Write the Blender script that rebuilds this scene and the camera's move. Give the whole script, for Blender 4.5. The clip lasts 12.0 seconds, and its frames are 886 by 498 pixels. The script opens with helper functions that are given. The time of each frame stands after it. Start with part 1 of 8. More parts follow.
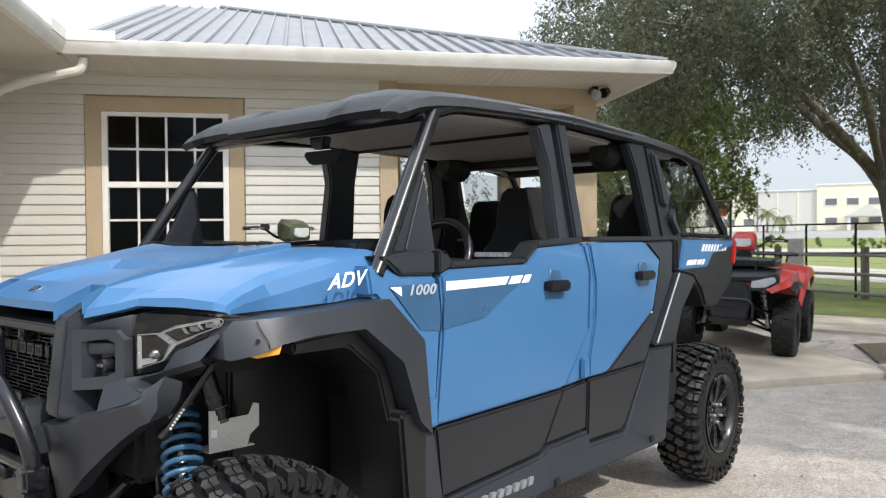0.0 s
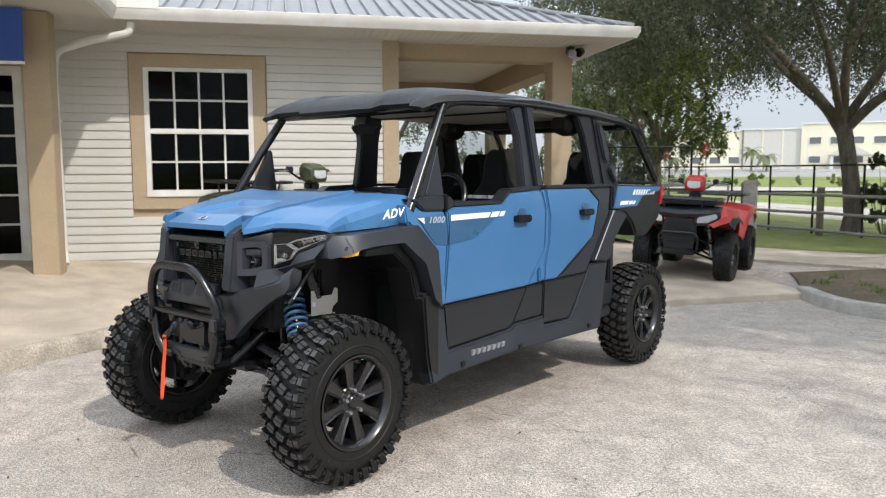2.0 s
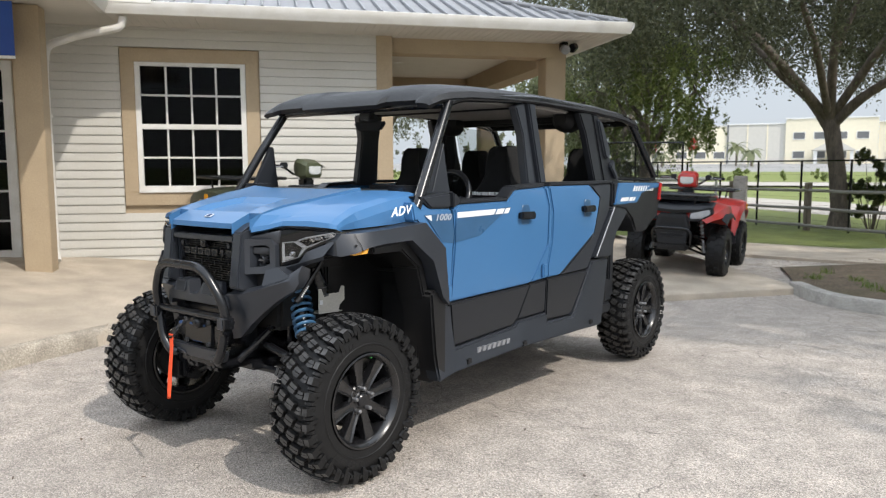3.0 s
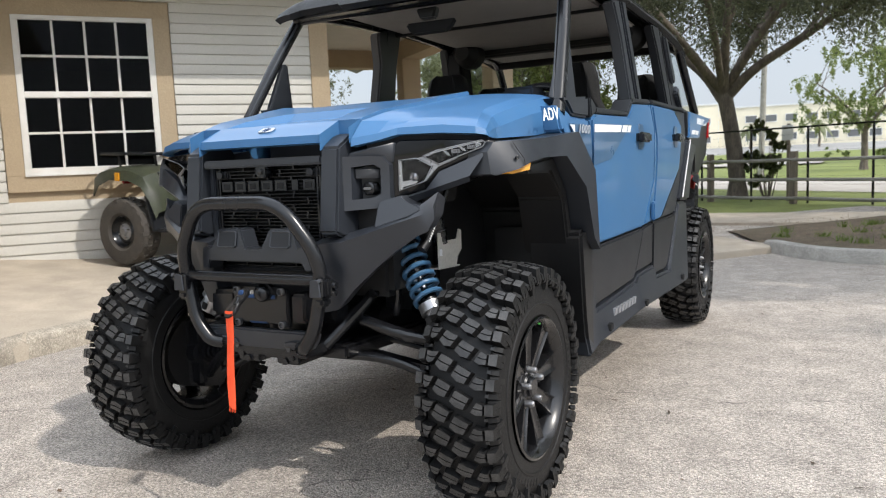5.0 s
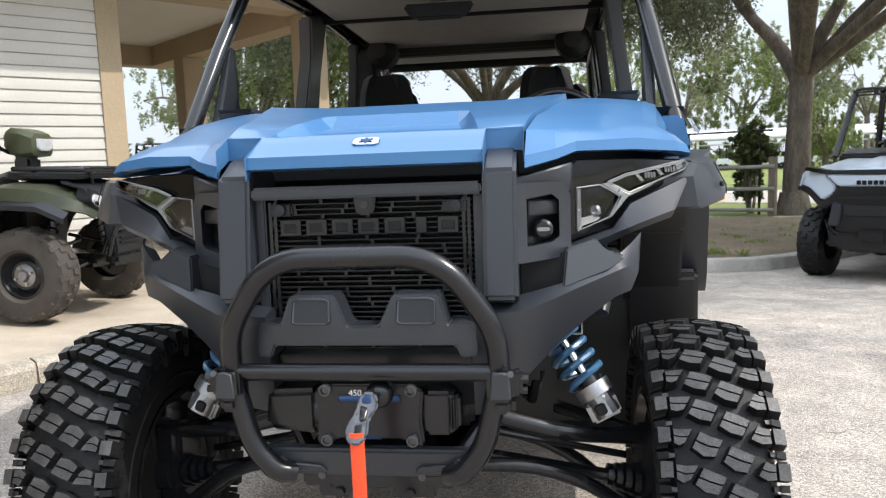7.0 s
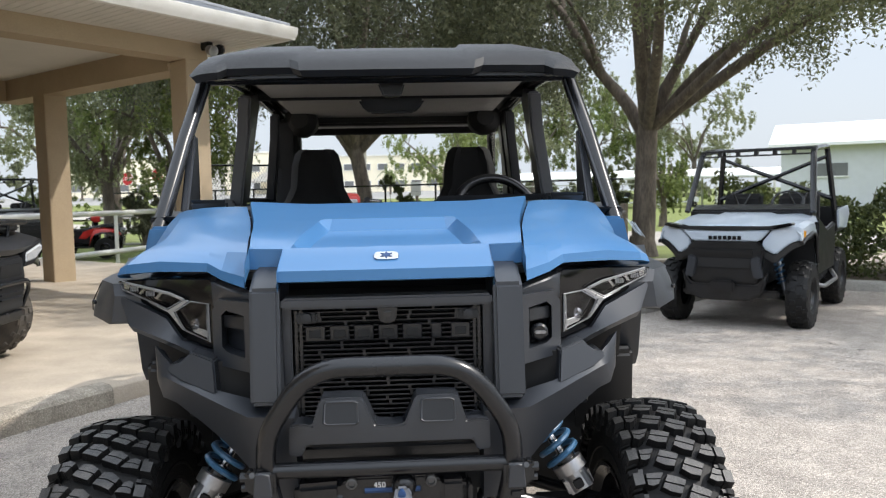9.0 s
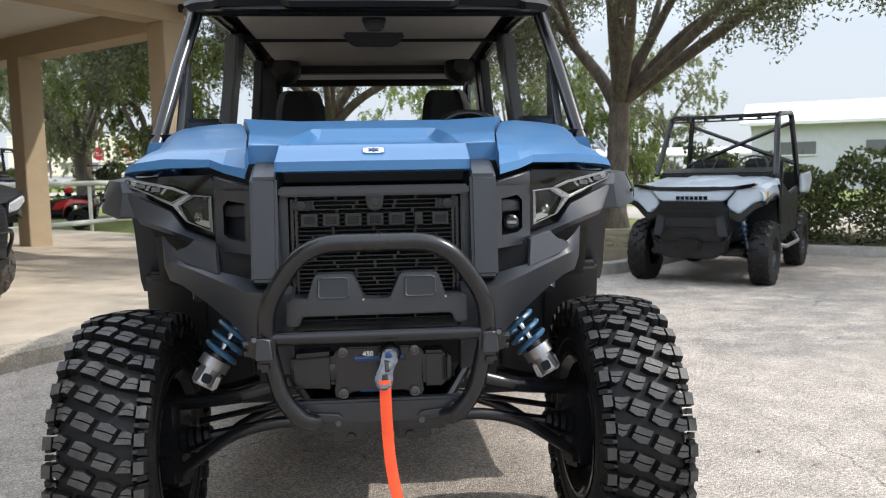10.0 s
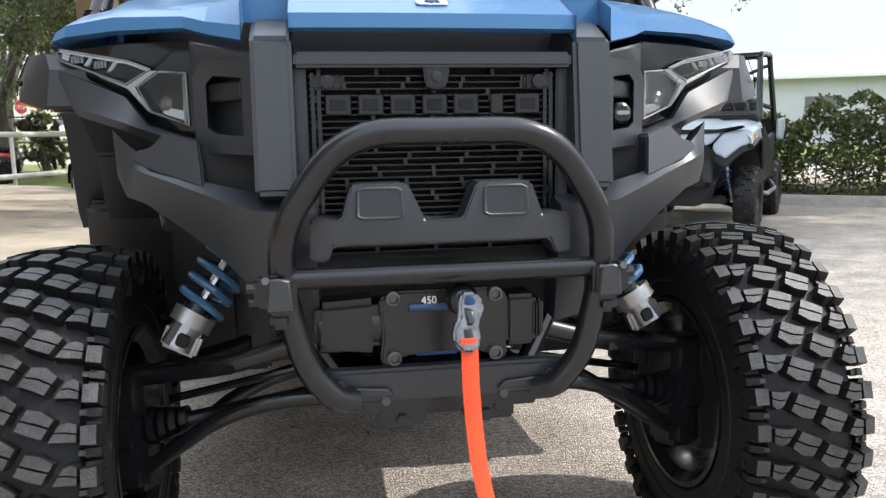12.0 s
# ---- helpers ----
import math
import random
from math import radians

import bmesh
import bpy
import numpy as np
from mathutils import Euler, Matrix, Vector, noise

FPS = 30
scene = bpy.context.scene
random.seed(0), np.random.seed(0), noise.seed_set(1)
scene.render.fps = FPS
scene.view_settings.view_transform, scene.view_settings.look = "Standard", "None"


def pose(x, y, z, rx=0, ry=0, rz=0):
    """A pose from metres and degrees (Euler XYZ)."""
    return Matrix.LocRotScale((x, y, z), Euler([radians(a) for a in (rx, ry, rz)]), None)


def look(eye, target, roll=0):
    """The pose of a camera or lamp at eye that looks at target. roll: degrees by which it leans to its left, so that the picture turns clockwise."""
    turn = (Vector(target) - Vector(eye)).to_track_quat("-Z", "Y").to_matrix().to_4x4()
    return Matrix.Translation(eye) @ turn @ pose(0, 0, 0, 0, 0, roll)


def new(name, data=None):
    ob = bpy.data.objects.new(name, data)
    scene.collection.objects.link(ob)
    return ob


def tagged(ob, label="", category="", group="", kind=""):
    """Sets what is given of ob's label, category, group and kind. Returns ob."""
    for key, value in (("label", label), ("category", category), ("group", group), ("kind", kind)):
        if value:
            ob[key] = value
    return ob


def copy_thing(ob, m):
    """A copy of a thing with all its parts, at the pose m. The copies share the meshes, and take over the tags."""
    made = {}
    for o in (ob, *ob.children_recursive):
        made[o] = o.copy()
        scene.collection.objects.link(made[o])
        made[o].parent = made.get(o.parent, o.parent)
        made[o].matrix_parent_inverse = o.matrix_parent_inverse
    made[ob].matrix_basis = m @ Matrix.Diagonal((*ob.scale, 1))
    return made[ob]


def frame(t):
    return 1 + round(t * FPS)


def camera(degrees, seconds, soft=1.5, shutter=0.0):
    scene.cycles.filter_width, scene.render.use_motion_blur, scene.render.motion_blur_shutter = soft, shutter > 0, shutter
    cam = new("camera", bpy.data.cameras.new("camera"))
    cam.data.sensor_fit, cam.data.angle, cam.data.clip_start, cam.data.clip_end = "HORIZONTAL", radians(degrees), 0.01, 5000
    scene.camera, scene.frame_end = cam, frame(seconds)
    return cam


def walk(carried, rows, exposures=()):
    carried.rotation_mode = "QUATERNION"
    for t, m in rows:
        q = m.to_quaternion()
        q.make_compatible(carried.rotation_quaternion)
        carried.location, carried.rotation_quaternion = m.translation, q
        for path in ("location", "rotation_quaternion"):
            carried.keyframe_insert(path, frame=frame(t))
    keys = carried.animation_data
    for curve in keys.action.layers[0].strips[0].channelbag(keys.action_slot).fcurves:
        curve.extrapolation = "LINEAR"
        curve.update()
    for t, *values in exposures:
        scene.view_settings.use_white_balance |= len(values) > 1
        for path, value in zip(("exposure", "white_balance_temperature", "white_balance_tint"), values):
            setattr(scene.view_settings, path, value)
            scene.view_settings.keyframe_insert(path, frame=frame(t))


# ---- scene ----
cam = camera(60.5, 12.0, soft=1.1)
cam.data.dof.use_dof, cam.data.dof.focus_distance, cam.data.dof.aperture_fstop = True, 2.25, 7.0
PATH = [
    (0, (2.221, -1.106, 1.276), (0.936, 0.426, 1.246), -0.5),
    (0.5, (2.487, -1.444, 1.259), (1.203, 0.085, 1.156), -0.5),
    (1, (2.707, -1.79, 1.287), (1.43, -0.259, 1.129), -0.4),
    (1.5, (2.882, -2.069, 1.345), (1.618, -0.531, 1.155), -0.3),
    (2, (3.041, -2.227, 1.346), (1.788, -0.682, 1.147), -0.1),
    (2.5, (3.08, -2.286, 1.355), (1.837, -0.732, 1.154), -0.3),
    (2.7, (3.058, -2.288, 1.365), (1.821, -0.731, 1.158), -0.1),
    (4.3, (2.05, -2.104, 1.163), (0.958, -0.442, 0.954), -2.5),
    (4.5, (1.894, -2.058, 1.113), (0.841, -0.371, 0.903), -2.5),
    (5, (1.531, -2.01, 1.02), (0.599, -0.255, 0.8), -2.4),
    (5.5, (1.195, -1.958, 1.06), (0.415, -0.131, 0.827), -2.1),
    (6, (0.837, -1.904, 1.08), (0.236, -0.013, 0.834), -1.9),
    (6.5, (0.543, -1.83, 1.095), (0.115, 0.11, 0.861), -2.3),
    (7, (0.349, -1.676, 1.095), (0.071, 0.292, 0.872), -2.1),
    (7.5, (0.266, -1.569, 1.127), (0.076, 0.41, 0.908), -2.0),
    (7.7, (0.228, -1.568, 1.15), (0.082, 0.417, 0.955), -1.9),
    (9.3, (0.004, -1.961, 1.281), (0.137, 0.029, 1.137), -1.2),
    (9.5, (-0.011, -2.012, 1.228), (0.134, -0.023, 1.074), -1.2),
    (10, (0.007, -2.069, 1.085), (0.175, -0.086, 0.888), -1.0),
    (10.5, (0.021, -2.056, 0.939), (0.204, -0.078, 0.701), -0.7),
    (11, (0.03, -1.984, 0.83), (0.228, -0.013, 0.552), -0.4),
    (11.5, (-0.016, -1.808, 0.812), (0.213, 0.156, 0.511), -0.5),
    (12, (-0.194, -1.49, 0.935), (0.123, 0.46, 0.629), -0.9),
]
walk(cam, [(t, look(eye, target, roll)) for t, eye, target, roll in PATH], [(0, 0.16), (0.6, 0.2), (1.5, 0.08), (2.5, -0.02), (5, 0.02), (6, 0.13), (7.2, 0.39), (9, 0.14), (10.2, 0.15), (11.2, 0.1), (11.6, 0.16), (12, 0.44)])
SLOPE = 0.0127                       # the lot falls gently away towards +y


# ---- world, sun and exposure ----
world = bpy.data.worlds.new("world")
scene.world = world
world.use_nodes = True
wn = world.node_tree
sky = wn.nodes.new("ShaderNodeTexSky")
sky.sky_type, sky.sun_disc = "NISHITA", False
sky.sun_elevation, sky.sun_rotation = radians(47), radians(99)
sky.air_density, sky.dust_density, sky.ozone_density = 1.0, 3.0, 1.5
wcoord = wn.nodes.new("ShaderNodeTexCoord")
wsep = wn.nodes.new("ShaderNodeSeparateXYZ")
haze = wn.nodes.new("ShaderNodeMapRange")       # milky towards the horizon, blue overhead
haze.inputs["From Min"].default_value, haze.inputs["From Max"].default_value = 0.0, 0.75
haze.inputs["To Min"].default_value, haze.inputs["To Max"].default_value = 0.90, 0.70
cloud = wn.nodes.new("ShaderNodeTexNoise")
cloud.inputs["Scale"].default_value, cloud.inputs["Detail"].default_value, cloud.inputs["Roughness"].default_value = 1.6, 5.0, 0.5
wadd = wn.nodes.new("ShaderNodeMath")
wadd.operation, wadd.use_clamp = "MULTIPLY_ADD", True
wadd.inputs[1].default_value = 0.35
wsub = wn.nodes.new("ShaderNodeMath")
wsub.operation = "SUBTRACT"
wsub.inputs[1].default_value = 0.17
cmix = wn.nodes.new("ShaderNodeMix")
cmix.data_type = "RGBA"
thin = wn.nodes.new("ShaderNodeMapRange")       # cloud colour brightened towards the unseen zenith, added as fill light
thin.inputs["From Min"].default_value, thin.inputs["From Max"].default_value = 0.16, 0.62
thin.inputs["To Min"].default_value, thin.inputs["To Max"].default_value = 1.0, 3.2
wtint = wn.nodes.new("ShaderNodeVectorMath")
wtint.operation = "SCALE"
wtint.inputs[0].default_value = (2.8, 3.05, 3.37)
wn.links.new(wsep.outputs["Z"], thin.inputs["Value"])
wn.links.new(thin.outputs["Result"], wtint.inputs["Scale"])
wn.links.new(wtint.outputs["Vector"], cmix.inputs["B"])
wn.links.new(wcoord.outputs["Generated"], wsep.inputs["Vector"])
wn.links.new(wcoord.outputs["Generated"], cloud.inputs["Vector"])
wn.links.new(wsep.outputs["Z"], haze.inputs["Value"])
wn.links.new(haze.outputs["Result"], wsub.inputs[0])
wn.links.new(cloud.outputs["Fac"], wadd.inputs[0])
wn.links.new(wsub.outputs["Value"], wadd.inputs[2])
wn.links.new(wadd.outputs["Value"], cmix.inputs["Factor"])
wn.links.new(sky.outputs["Color"], cmix.inputs["A"])
wn.links.new(cmix.outputs["Result"], wn.nodes["Background"].inputs["Color"])
wn.nodes["Background"].inputs["Strength"].default_value = 0.245

sun = new("sun", bpy.data.lights.new("sun", "SUN"))
sun.data.energy, sun.data.angle, sun.data.color = 3.1, radians(0.7), (1.0, 0.945, 0.87)
sun.matrix_world = look((9.2, -1.5, 10.0), (0, 0, 0))
scene.view_settings.exposure = 0.0


# ---- materials ----
def material(name, base, rough=0.5, metal=0.0, second=None, scale=8.0, amount=0.5, grain=120.0, grain_amount=0.12,
             bump=0.0, bump_scale=150.0, coat=0.0, spec=0.5, rough_var=0.08, random=0.0, stretch=(1, 1, 1), detail=5.0):
    """A surface with variation at two scales: broad patches towards a second colour, and a fine grain, with relief."""
    m = bpy.data.materials.new(name)
    m.use_nodes = True
    t = m.node_tree
    b = t.nodes["Principled BSDF"]
    link = t.links.new
    co = t.nodes.new("ShaderNodeTexCoord")
    mp = t.nodes.new("ShaderNodeMapping")
    mp.inputs["Scale"].default_value = stretch
    link(co.outputs["Object"], mp.inputs["Vector"])
    big = t.nodes.new("ShaderNodeTexNoise")
    big.inputs["Scale"].default_value, big.inputs["Detail"].default_value = scale, detail
    fine = t.nodes.new("ShaderNodeTexNoise")
    fine.inputs["Scale"].default_value, fine.inputs["Detail"].default_value = grain, 3.0
    link(mp.outputs["Vector"], big.inputs["Vector"])
    link(mp.outputs["Vector"], fine.inputs["Vector"])
    ramp = t.nodes.new("ShaderNodeMapRange")
    ramp.inputs["From Min"].default_value, ramp.inputs["From Max"].default_value = 0.35, 0.68
    ramp.inputs["To Max"].default_value = amount
    link(big.outputs["Fac"], ramp.inputs["Value"])
    mix = t.nodes.new("ShaderNodeMix")
    mix.data_type = "RGBA"
    second = second or tuple(c * 0.75 for c in base)
    mix.inputs["A"].default_value, mix.inputs["B"].default_value = (*base, 1), (*second, 1)
    link(ramp.outputs["Result"], mix.inputs["Factor"])
    g = t.nodes.new("ShaderNodeMapRange")
    g.inputs["From Min"].default_value, g.inputs["From Max"].default_value = 0.3, 0.7
    g.inputs["To Min"].default_value, g.inputs["To Max"].default_value = 1 - grain_amount, 1 + grain_amount
    link(fine.outputs["Fac"], g.inputs["Value"])
    value = g.outputs["Result"]
    if random:
        info = t.nodes.new("ShaderNodeObjectInfo")
        r = t.nodes.new("ShaderNodeMapRange")
        r.inputs["To Min"].default_value, r.inputs["To Max"].default_value = 1 - random, 1 + random
        link(info.outputs["Random"], r.inputs["Value"])
        mul = t.nodes.new("ShaderNodeMath")
        mul.operation = "MULTIPLY"
        link(value, mul.inputs[0])
        link(r.outputs["Result"], mul.inputs[1])
        value = mul.outputs["Value"]
    sc = t.nodes.new("ShaderNodeVectorMath")
    sc.operation = "SCALE"
    link(mix.outputs["Result"], sc.inputs["Vector"])
    link(value, sc.inputs["Scale"])
    link(sc.outputs["Vector"], b.inputs["Base Color"])
    rr = t.nodes.new("ShaderNodeMapRange")
    rr.inputs["To Min"].default_value, rr.inputs["To Max"].default_value = max(0.02, rough - rough_var), min(1, rough + rough_var)
    link(big.outputs["Fac"], rr.inputs["Value"])
    link(rr.outputs["Result"], b.inputs["Roughness"])
    b.inputs["Metallic"].default_value = metal
    b.inputs["Specular IOR Level"].default_value = spec
    b.inputs["Coat Weight"].default_value = coat
    b.inputs["Coat Roughness"].default_value = 0.04
    if bump:
        bn = t.nodes.new("ShaderNodeTexNoise")
        bn.inputs["Scale"].default_value, bn.inputs["Detail"].default_value = bump_scale, 4.0
        link(mp.outputs["Vector"], bn.inputs["Vector"])
        bp = t.nodes.new("ShaderNodeBump")
        bp.inputs["Strength"].default_value, bp.inputs["Distance"].default_value = bump, 0.004
        link(bn.outputs["Fac"], bp.inputs["Height"])
        link(bp.outputs["Normal"], b.inputs["Normal"])
    return m


def glass(name, tint=(1, 1, 1), rough=0.0, clear=0.85, ior=1.4):
    """A thin pane: mostly clear, with a mirror's sheen that grows at a slant."""
    m = bpy.data.materials.new(name)
    m.use_nodes = True
    t = m.node_tree
    t.nodes.remove(t.nodes["Principled BSDF"])
    tr, gl, mx, fr = (t.nodes.new("ShaderNode" + k) for k in ("BsdfTransparent", "BsdfGlossy", "MixShader", "Fresnel"))
    tr.inputs["Color"].default_value = (*[c * clear for c in tint], 1)
    gl.inputs["Roughness"].default_value = rough
    fr.inputs["IOR"].default_value = ior
    mx.inputs["Fac"].default_value = 0.05
    if ior > 1.05:
        t.links.new(fr.outputs["Fac"], mx.inputs["Fac"])
    t.links.new(tr.outputs["BSDF"], mx.inputs[1])
    t.links.new(gl.outputs["BSDF"], mx.inputs[2])
    t.links.new(mx.outputs["Shader"], t.nodes["Material Output"].inputs["Surface"])
    return m


def leaves(name, base, second, glow=0.35):
    """Foliage: two greens by leaf, thin enough to let some light through."""
    m = bpy.data.materials.new(name)
    m.use_nodes = True
    t = m.node_tree
    b = t.nodes["Principled BSDF"]
    geo, ramp = t.nodes.new("ShaderNodeNewGeometry"), t.nodes.new("ShaderNodeMix")
    ramp.data_type = "RGBA"
    ramp.inputs["A"].default_value, ramp.inputs["B"].default_value = (*base, 1), (*second, 1)
    t.links.new(geo.outputs["Random Per Island"], ramp.inputs["Factor"])
    t.links.new(ramp.outputs["Result"], b.inputs["Base Color"])
    b.inputs["Roughness"].default_value = 0.55
    tl, mx = t.nodes.new("ShaderNodeBsdfTranslucent"), t.nodes.new("ShaderNodeMixShader")
    t.links.new(ramp.outputs["Result"], tl.inputs["Color"])
    mx.inputs["Fac"].default_value = glow
    t.links.new(b.outputs["BSDF"], mx.inputs[1])
    t.links.new(tl.outputs["BSDF"], mx.inputs[2])
    t.links.new(mx.outputs["Shader"], t.nodes["Material Output"].inputs["Surface"])
    return m


M_BLUE = material("blue_paint", (0.052, 0.148, 0.305), 0.3, second=(0.049, 0.140, 0.290), scale=3, grain=900, grain_amount=0.04, coat=0.3, rough_var=0.04, spec=0.15)
M_LAMP_BACK = material("gloss_black_lamp", (0.004, 0.004, 0.0045), 0.1, second=(0.006, 0.006, 0.0065), scale=20, grain_amount=0.1, coat=0.0, spec=0.4)
M_LINER_BLACK = material("black_liner", (0.006, 0.0061, 0.0068), 0.36, second=(0.010, 0.0102, 0.011), scale=6, grain=500, grain_amount=0.2, bump=0.04, bump_scale=600)
M_BRACKET = material("pale_bracket", (0.55, 0.53, 0.48), 0.5, metal=0.4, second=(0.48, 0.46, 0.42), scale=15, grain_amount=0.08)
# blue of the decals, also used as painted shade behind the door handles
M_BLUE_DARK = material("dark_blue_decal_recess_shade", (0.036, 0.100, 0.200), 0.3, coat=0.4, grain_amount=0.04)
M_PLASTIC = material("black_textured_plastic", (0.0140, 0.0153, 0.0182), 0.4, second=(0.0180, 0.0195, 0.0228), scale=5, grain=700, grain_amount=0.2, bump=0.05, bump_scale=900, spec=0.4)
M_PLASTIC_GREY = material("charcoal_plastic", (0.0185, 0.0215, 0.0275), 0.38, second=(0.0230, 0.0262, 0.0330), scale=4, grain=700, grain_amount=0.15, bump=0.045, bump_scale=900, spec=0.6)
M_BLACK = material("black_satin_steel", (0.0075, 0.0080, 0.0095), 0.24, second=(0.011, 0.0117, 0.0138), scale=9, grain=400, grain_amount=0.15, bump=0.03, bump_scale=500)
# near-black: shade of recesses and gaps put into the colour, also plain black parts
M_DARK = material("shade_black", (0.004, 0.004, 0.0045), 0.7, grain_amount=0.2)
M_RUBBER = material("tyre_rubber", (0.0060, 0.0060, 0.0064), 0.55, second=(0.014, 0.0138, 0.0135), scale=18, amount=0.4, grain=260, grain_amount=0.25, bump=0.35, bump_scale=220, spec=0.3)
M_TREAD = material("scuffed_tread_rubber", (0.019, 0.019, 0.0193), 0.42, second=(0.066, 0.064, 0.062), scale=26, amount=0.75, grain=320, grain_amount=0.35, bump=0.4, bump_scale=260)
M_CAR_ROOF = material("moulded_roof_plastic", (0.014, 0.0145, 0.016), 0.5, second=(0.019, 0.0195, 0.021), scale=4, grain=700, grain_amount=0.15, bump=0.25, bump_scale=900, spec=0.35)
M_RIM = material("black_alloy", (0.009, 0.009, 0.010), 0.26, metal=0.0, coat=0.3, grain_amount=0.1)
M_CHROME = material("bright_metal", (0.55, 0.55, 0.57), 0.22, metal=1.0, second=(0.45, 0.45, 0.47), scale=30, grain_amount=0.1)
M_STEEL = material("dull_steel", (0.33, 0.33, 0.34), 0.4, metal=0.9, second=(0.22, 0.22, 0.22), scale=20)
M_CAST = material("cast_aluminium", (0.40, 0.40, 0.41), 0.34, metal=0.85, second=(0.27, 0.27, 0.275), scale=30, grain_amount=0.12)
M_RING = material("bolt_head", (0.09, 0.091, 0.095), 0.2, metal=0.5, grain_amount=0.1)
M_HOOK = material("forged_hook", (0.085, 0.085, 0.09), 0.22, metal=0.9, second=(0.20, 0.20, 0.205), scale=40, grain_amount=0.15)
M_DOT = material("green_paint", (0.1, 0.6, 0.12), 0.5, grain_amount=0.05)
M_SPRING = material("blue_spring", (0.05, 0.135, 0.25), 0.35, coat=0.3, grain_amount=0.08)
M_WHITE = material("white_vinyl", (0.78, 0.79, 0.8), 0.4, grain_amount=0.03)
M_SILVER = material("silver_letter", (0.26, 0.265, 0.28), 0.4, metal=0.3, grain_amount=0.05)
M_LAMP_EDGE = material("grey_lamp_divider", (0.30, 0.305, 0.315), 0.28, metal=0.6, grain_amount=0.05)
M_FIGURE = material("pale_vinyl_figure", (0.40, 0.44, 0.50), 0.4, grain_amount=0.03)
M_SEAT = material("black_seat_cloth", (0.0055, 0.0055, 0.006), 0.85, second=(0.009, 0.009, 0.0095), scale=20, grain=500, grain_amount=0.3, bump=0.3, bump_scale=600)
M_LINER = material("grey_headliner", (0.36, 0.35, 0.335), 0.85, second=(0.42, 0.41, 0.395), scale=12, grain=300, grain_amount=0.2, bump=0.4, bump_scale=300)
M_AMBER = material("amber_lens", (0.75, 0.34, 0.02), 0.25, coat=0.4, grain_amount=0.05)
M_RED = material("red_lens", (0.45, 0.012, 0.015), 0.2, coat=0.5, grain_amount=0.05)
M_STRAP = material("orange_webbing", (0.85, 0.085, 0.02), 0.7, second=(0.7, 0.06, 0.015), scale=30, grain=500, grain_amount=0.15, bump=0.4, bump_scale=400)
M_ROPE = material("blue_rope", (0.010, 0.042, 0.13), 0.6)
M_LENS = glass("clear_lens", (1, 1, 1), 0.02, 0.9, 1.24)
M_LAMP_SILVER = material("lamp_reflector", (0.62, 0.63, 0.65), 0.25, metal=0.7, grain_amount=0.04)
M_TINT = glass("tinted_pane", (0.88, 0.9, 0.9), 0.0, 0.92, 1.0)


# ---- mesh helpers ----
def box(x0, x1, y0, y1, z0, z1, bev=0.0, seg=2):
    bm = bmesh.new()
    bmesh.ops.create_cube(bm, size=1)
    for v in bm.verts:
        v.co = ((x0 + x1) / 2 + v.co.x * (x1 - x0), (y0 + y1) / 2 + v.co.y * (y1 - y0), (z0 + z1) / 2 + v.co.z * (z1 - z0))
    if bev:
        bmesh.ops.bevel(bm, geom=list(bm.edges), offset=bev, segments=seg, affect="EDGES", clamp_overlap=True)
    return bm


def prism(pts, axis, a, b, bev=0.0, seg=2, taper=None):
    """A polygon pushed along an axis from a to b. x: (y, z) points; y: (x, z); z: (x, y). taper(p, end) may move a point."""
    bm = bmesh.new()

    def at(p, c):
        u, v = p
        return (c, u, v) if axis == "x" else (u, c, v) if axis == "y" else (u, v, c)

    lo = [bm.verts.new(at(p, a)) for p in pts]
    hi = [bm.verts.new(at(taper(p) if taper else p, b)) for p in pts]
    n = len(pts)
    bm.faces.new(lo)
    bm.faces.new(hi[::-1])
    for i in range(n):
        bm.faces.new((lo[i], hi[i], hi[(i + 1) % n], lo[(i + 1) % n])[::-1])
    bmesh.ops.recalc_face_normals(bm, faces=bm.faces)
    if bev:
        bmesh.ops.bevel(bm, geom=list(bm.edges), offset=bev, segments=seg, affect="EDGES", clamp_overlap=True)
    return bm


def bend(bm, fn):
    """Moves every vertex by fn(x, y, z), after cutting the flat faces into triangles."""
    bmesh.ops.triangulate(bm, faces=[f for f in bm.faces if len(f.verts) > 4])
    for v in bm.verts:
        v.co = fn(*v.co)
    return bm


def rounded(pts, r=0.05, n=5):
    """A path with its inner corners rounded."""
    pts = [Vector(p) for p in pts]
    out = [pts[0]]
    for a, b, c in zip(pts, pts[1:], pts[2:]):
        ra = min(r, (a - b).length * 0.48, (c - b).length * 0.48)
        p, q = b + (a - b).normalized() * ra, b + (c - b).normalized() * ra
        out += [p.lerp(b, k / n).lerp(b.lerp(q, k / n), k / n) for k in range(n + 1)]
    return out + [pts[-1]]


def tube(pts, r, seg=12, r_end=None, caps=True):
    """A round bar along a path."""
    pts = [Vector(p) for p in pts]
    bm = bmesh.new()
    rings = []
    n = len(pts)
    side = None
    for i, p in enumerate(pts):
        d = (pts[min(i + 1, n - 1)] - pts[max(i - 1, 0)]).normalized()
        if side is None:
            side = d.orthogonal().normalized()
        side = (side - d * side.dot(d)).normalized()
        up = d.cross(side)
        rad = r + ((r_end - r) * i / (n - 1) if r_end is not None else 0)
        rings.append([bm.verts.new(p + rad * (math.cos(k * math.tau / seg) * side + math.sin(k * math.tau / seg) * up)) for k in range(seg)])
    for a, b in zip(rings, rings[1:]):
        for k in range(seg):
            bm.faces.new((a[k], a[(k + 1) % seg], b[(k + 1) % seg], b[k]))
    if caps:
        bm.faces.new(rings[0][::-1])
        bm.faces.new(rings[-1])
    return bm


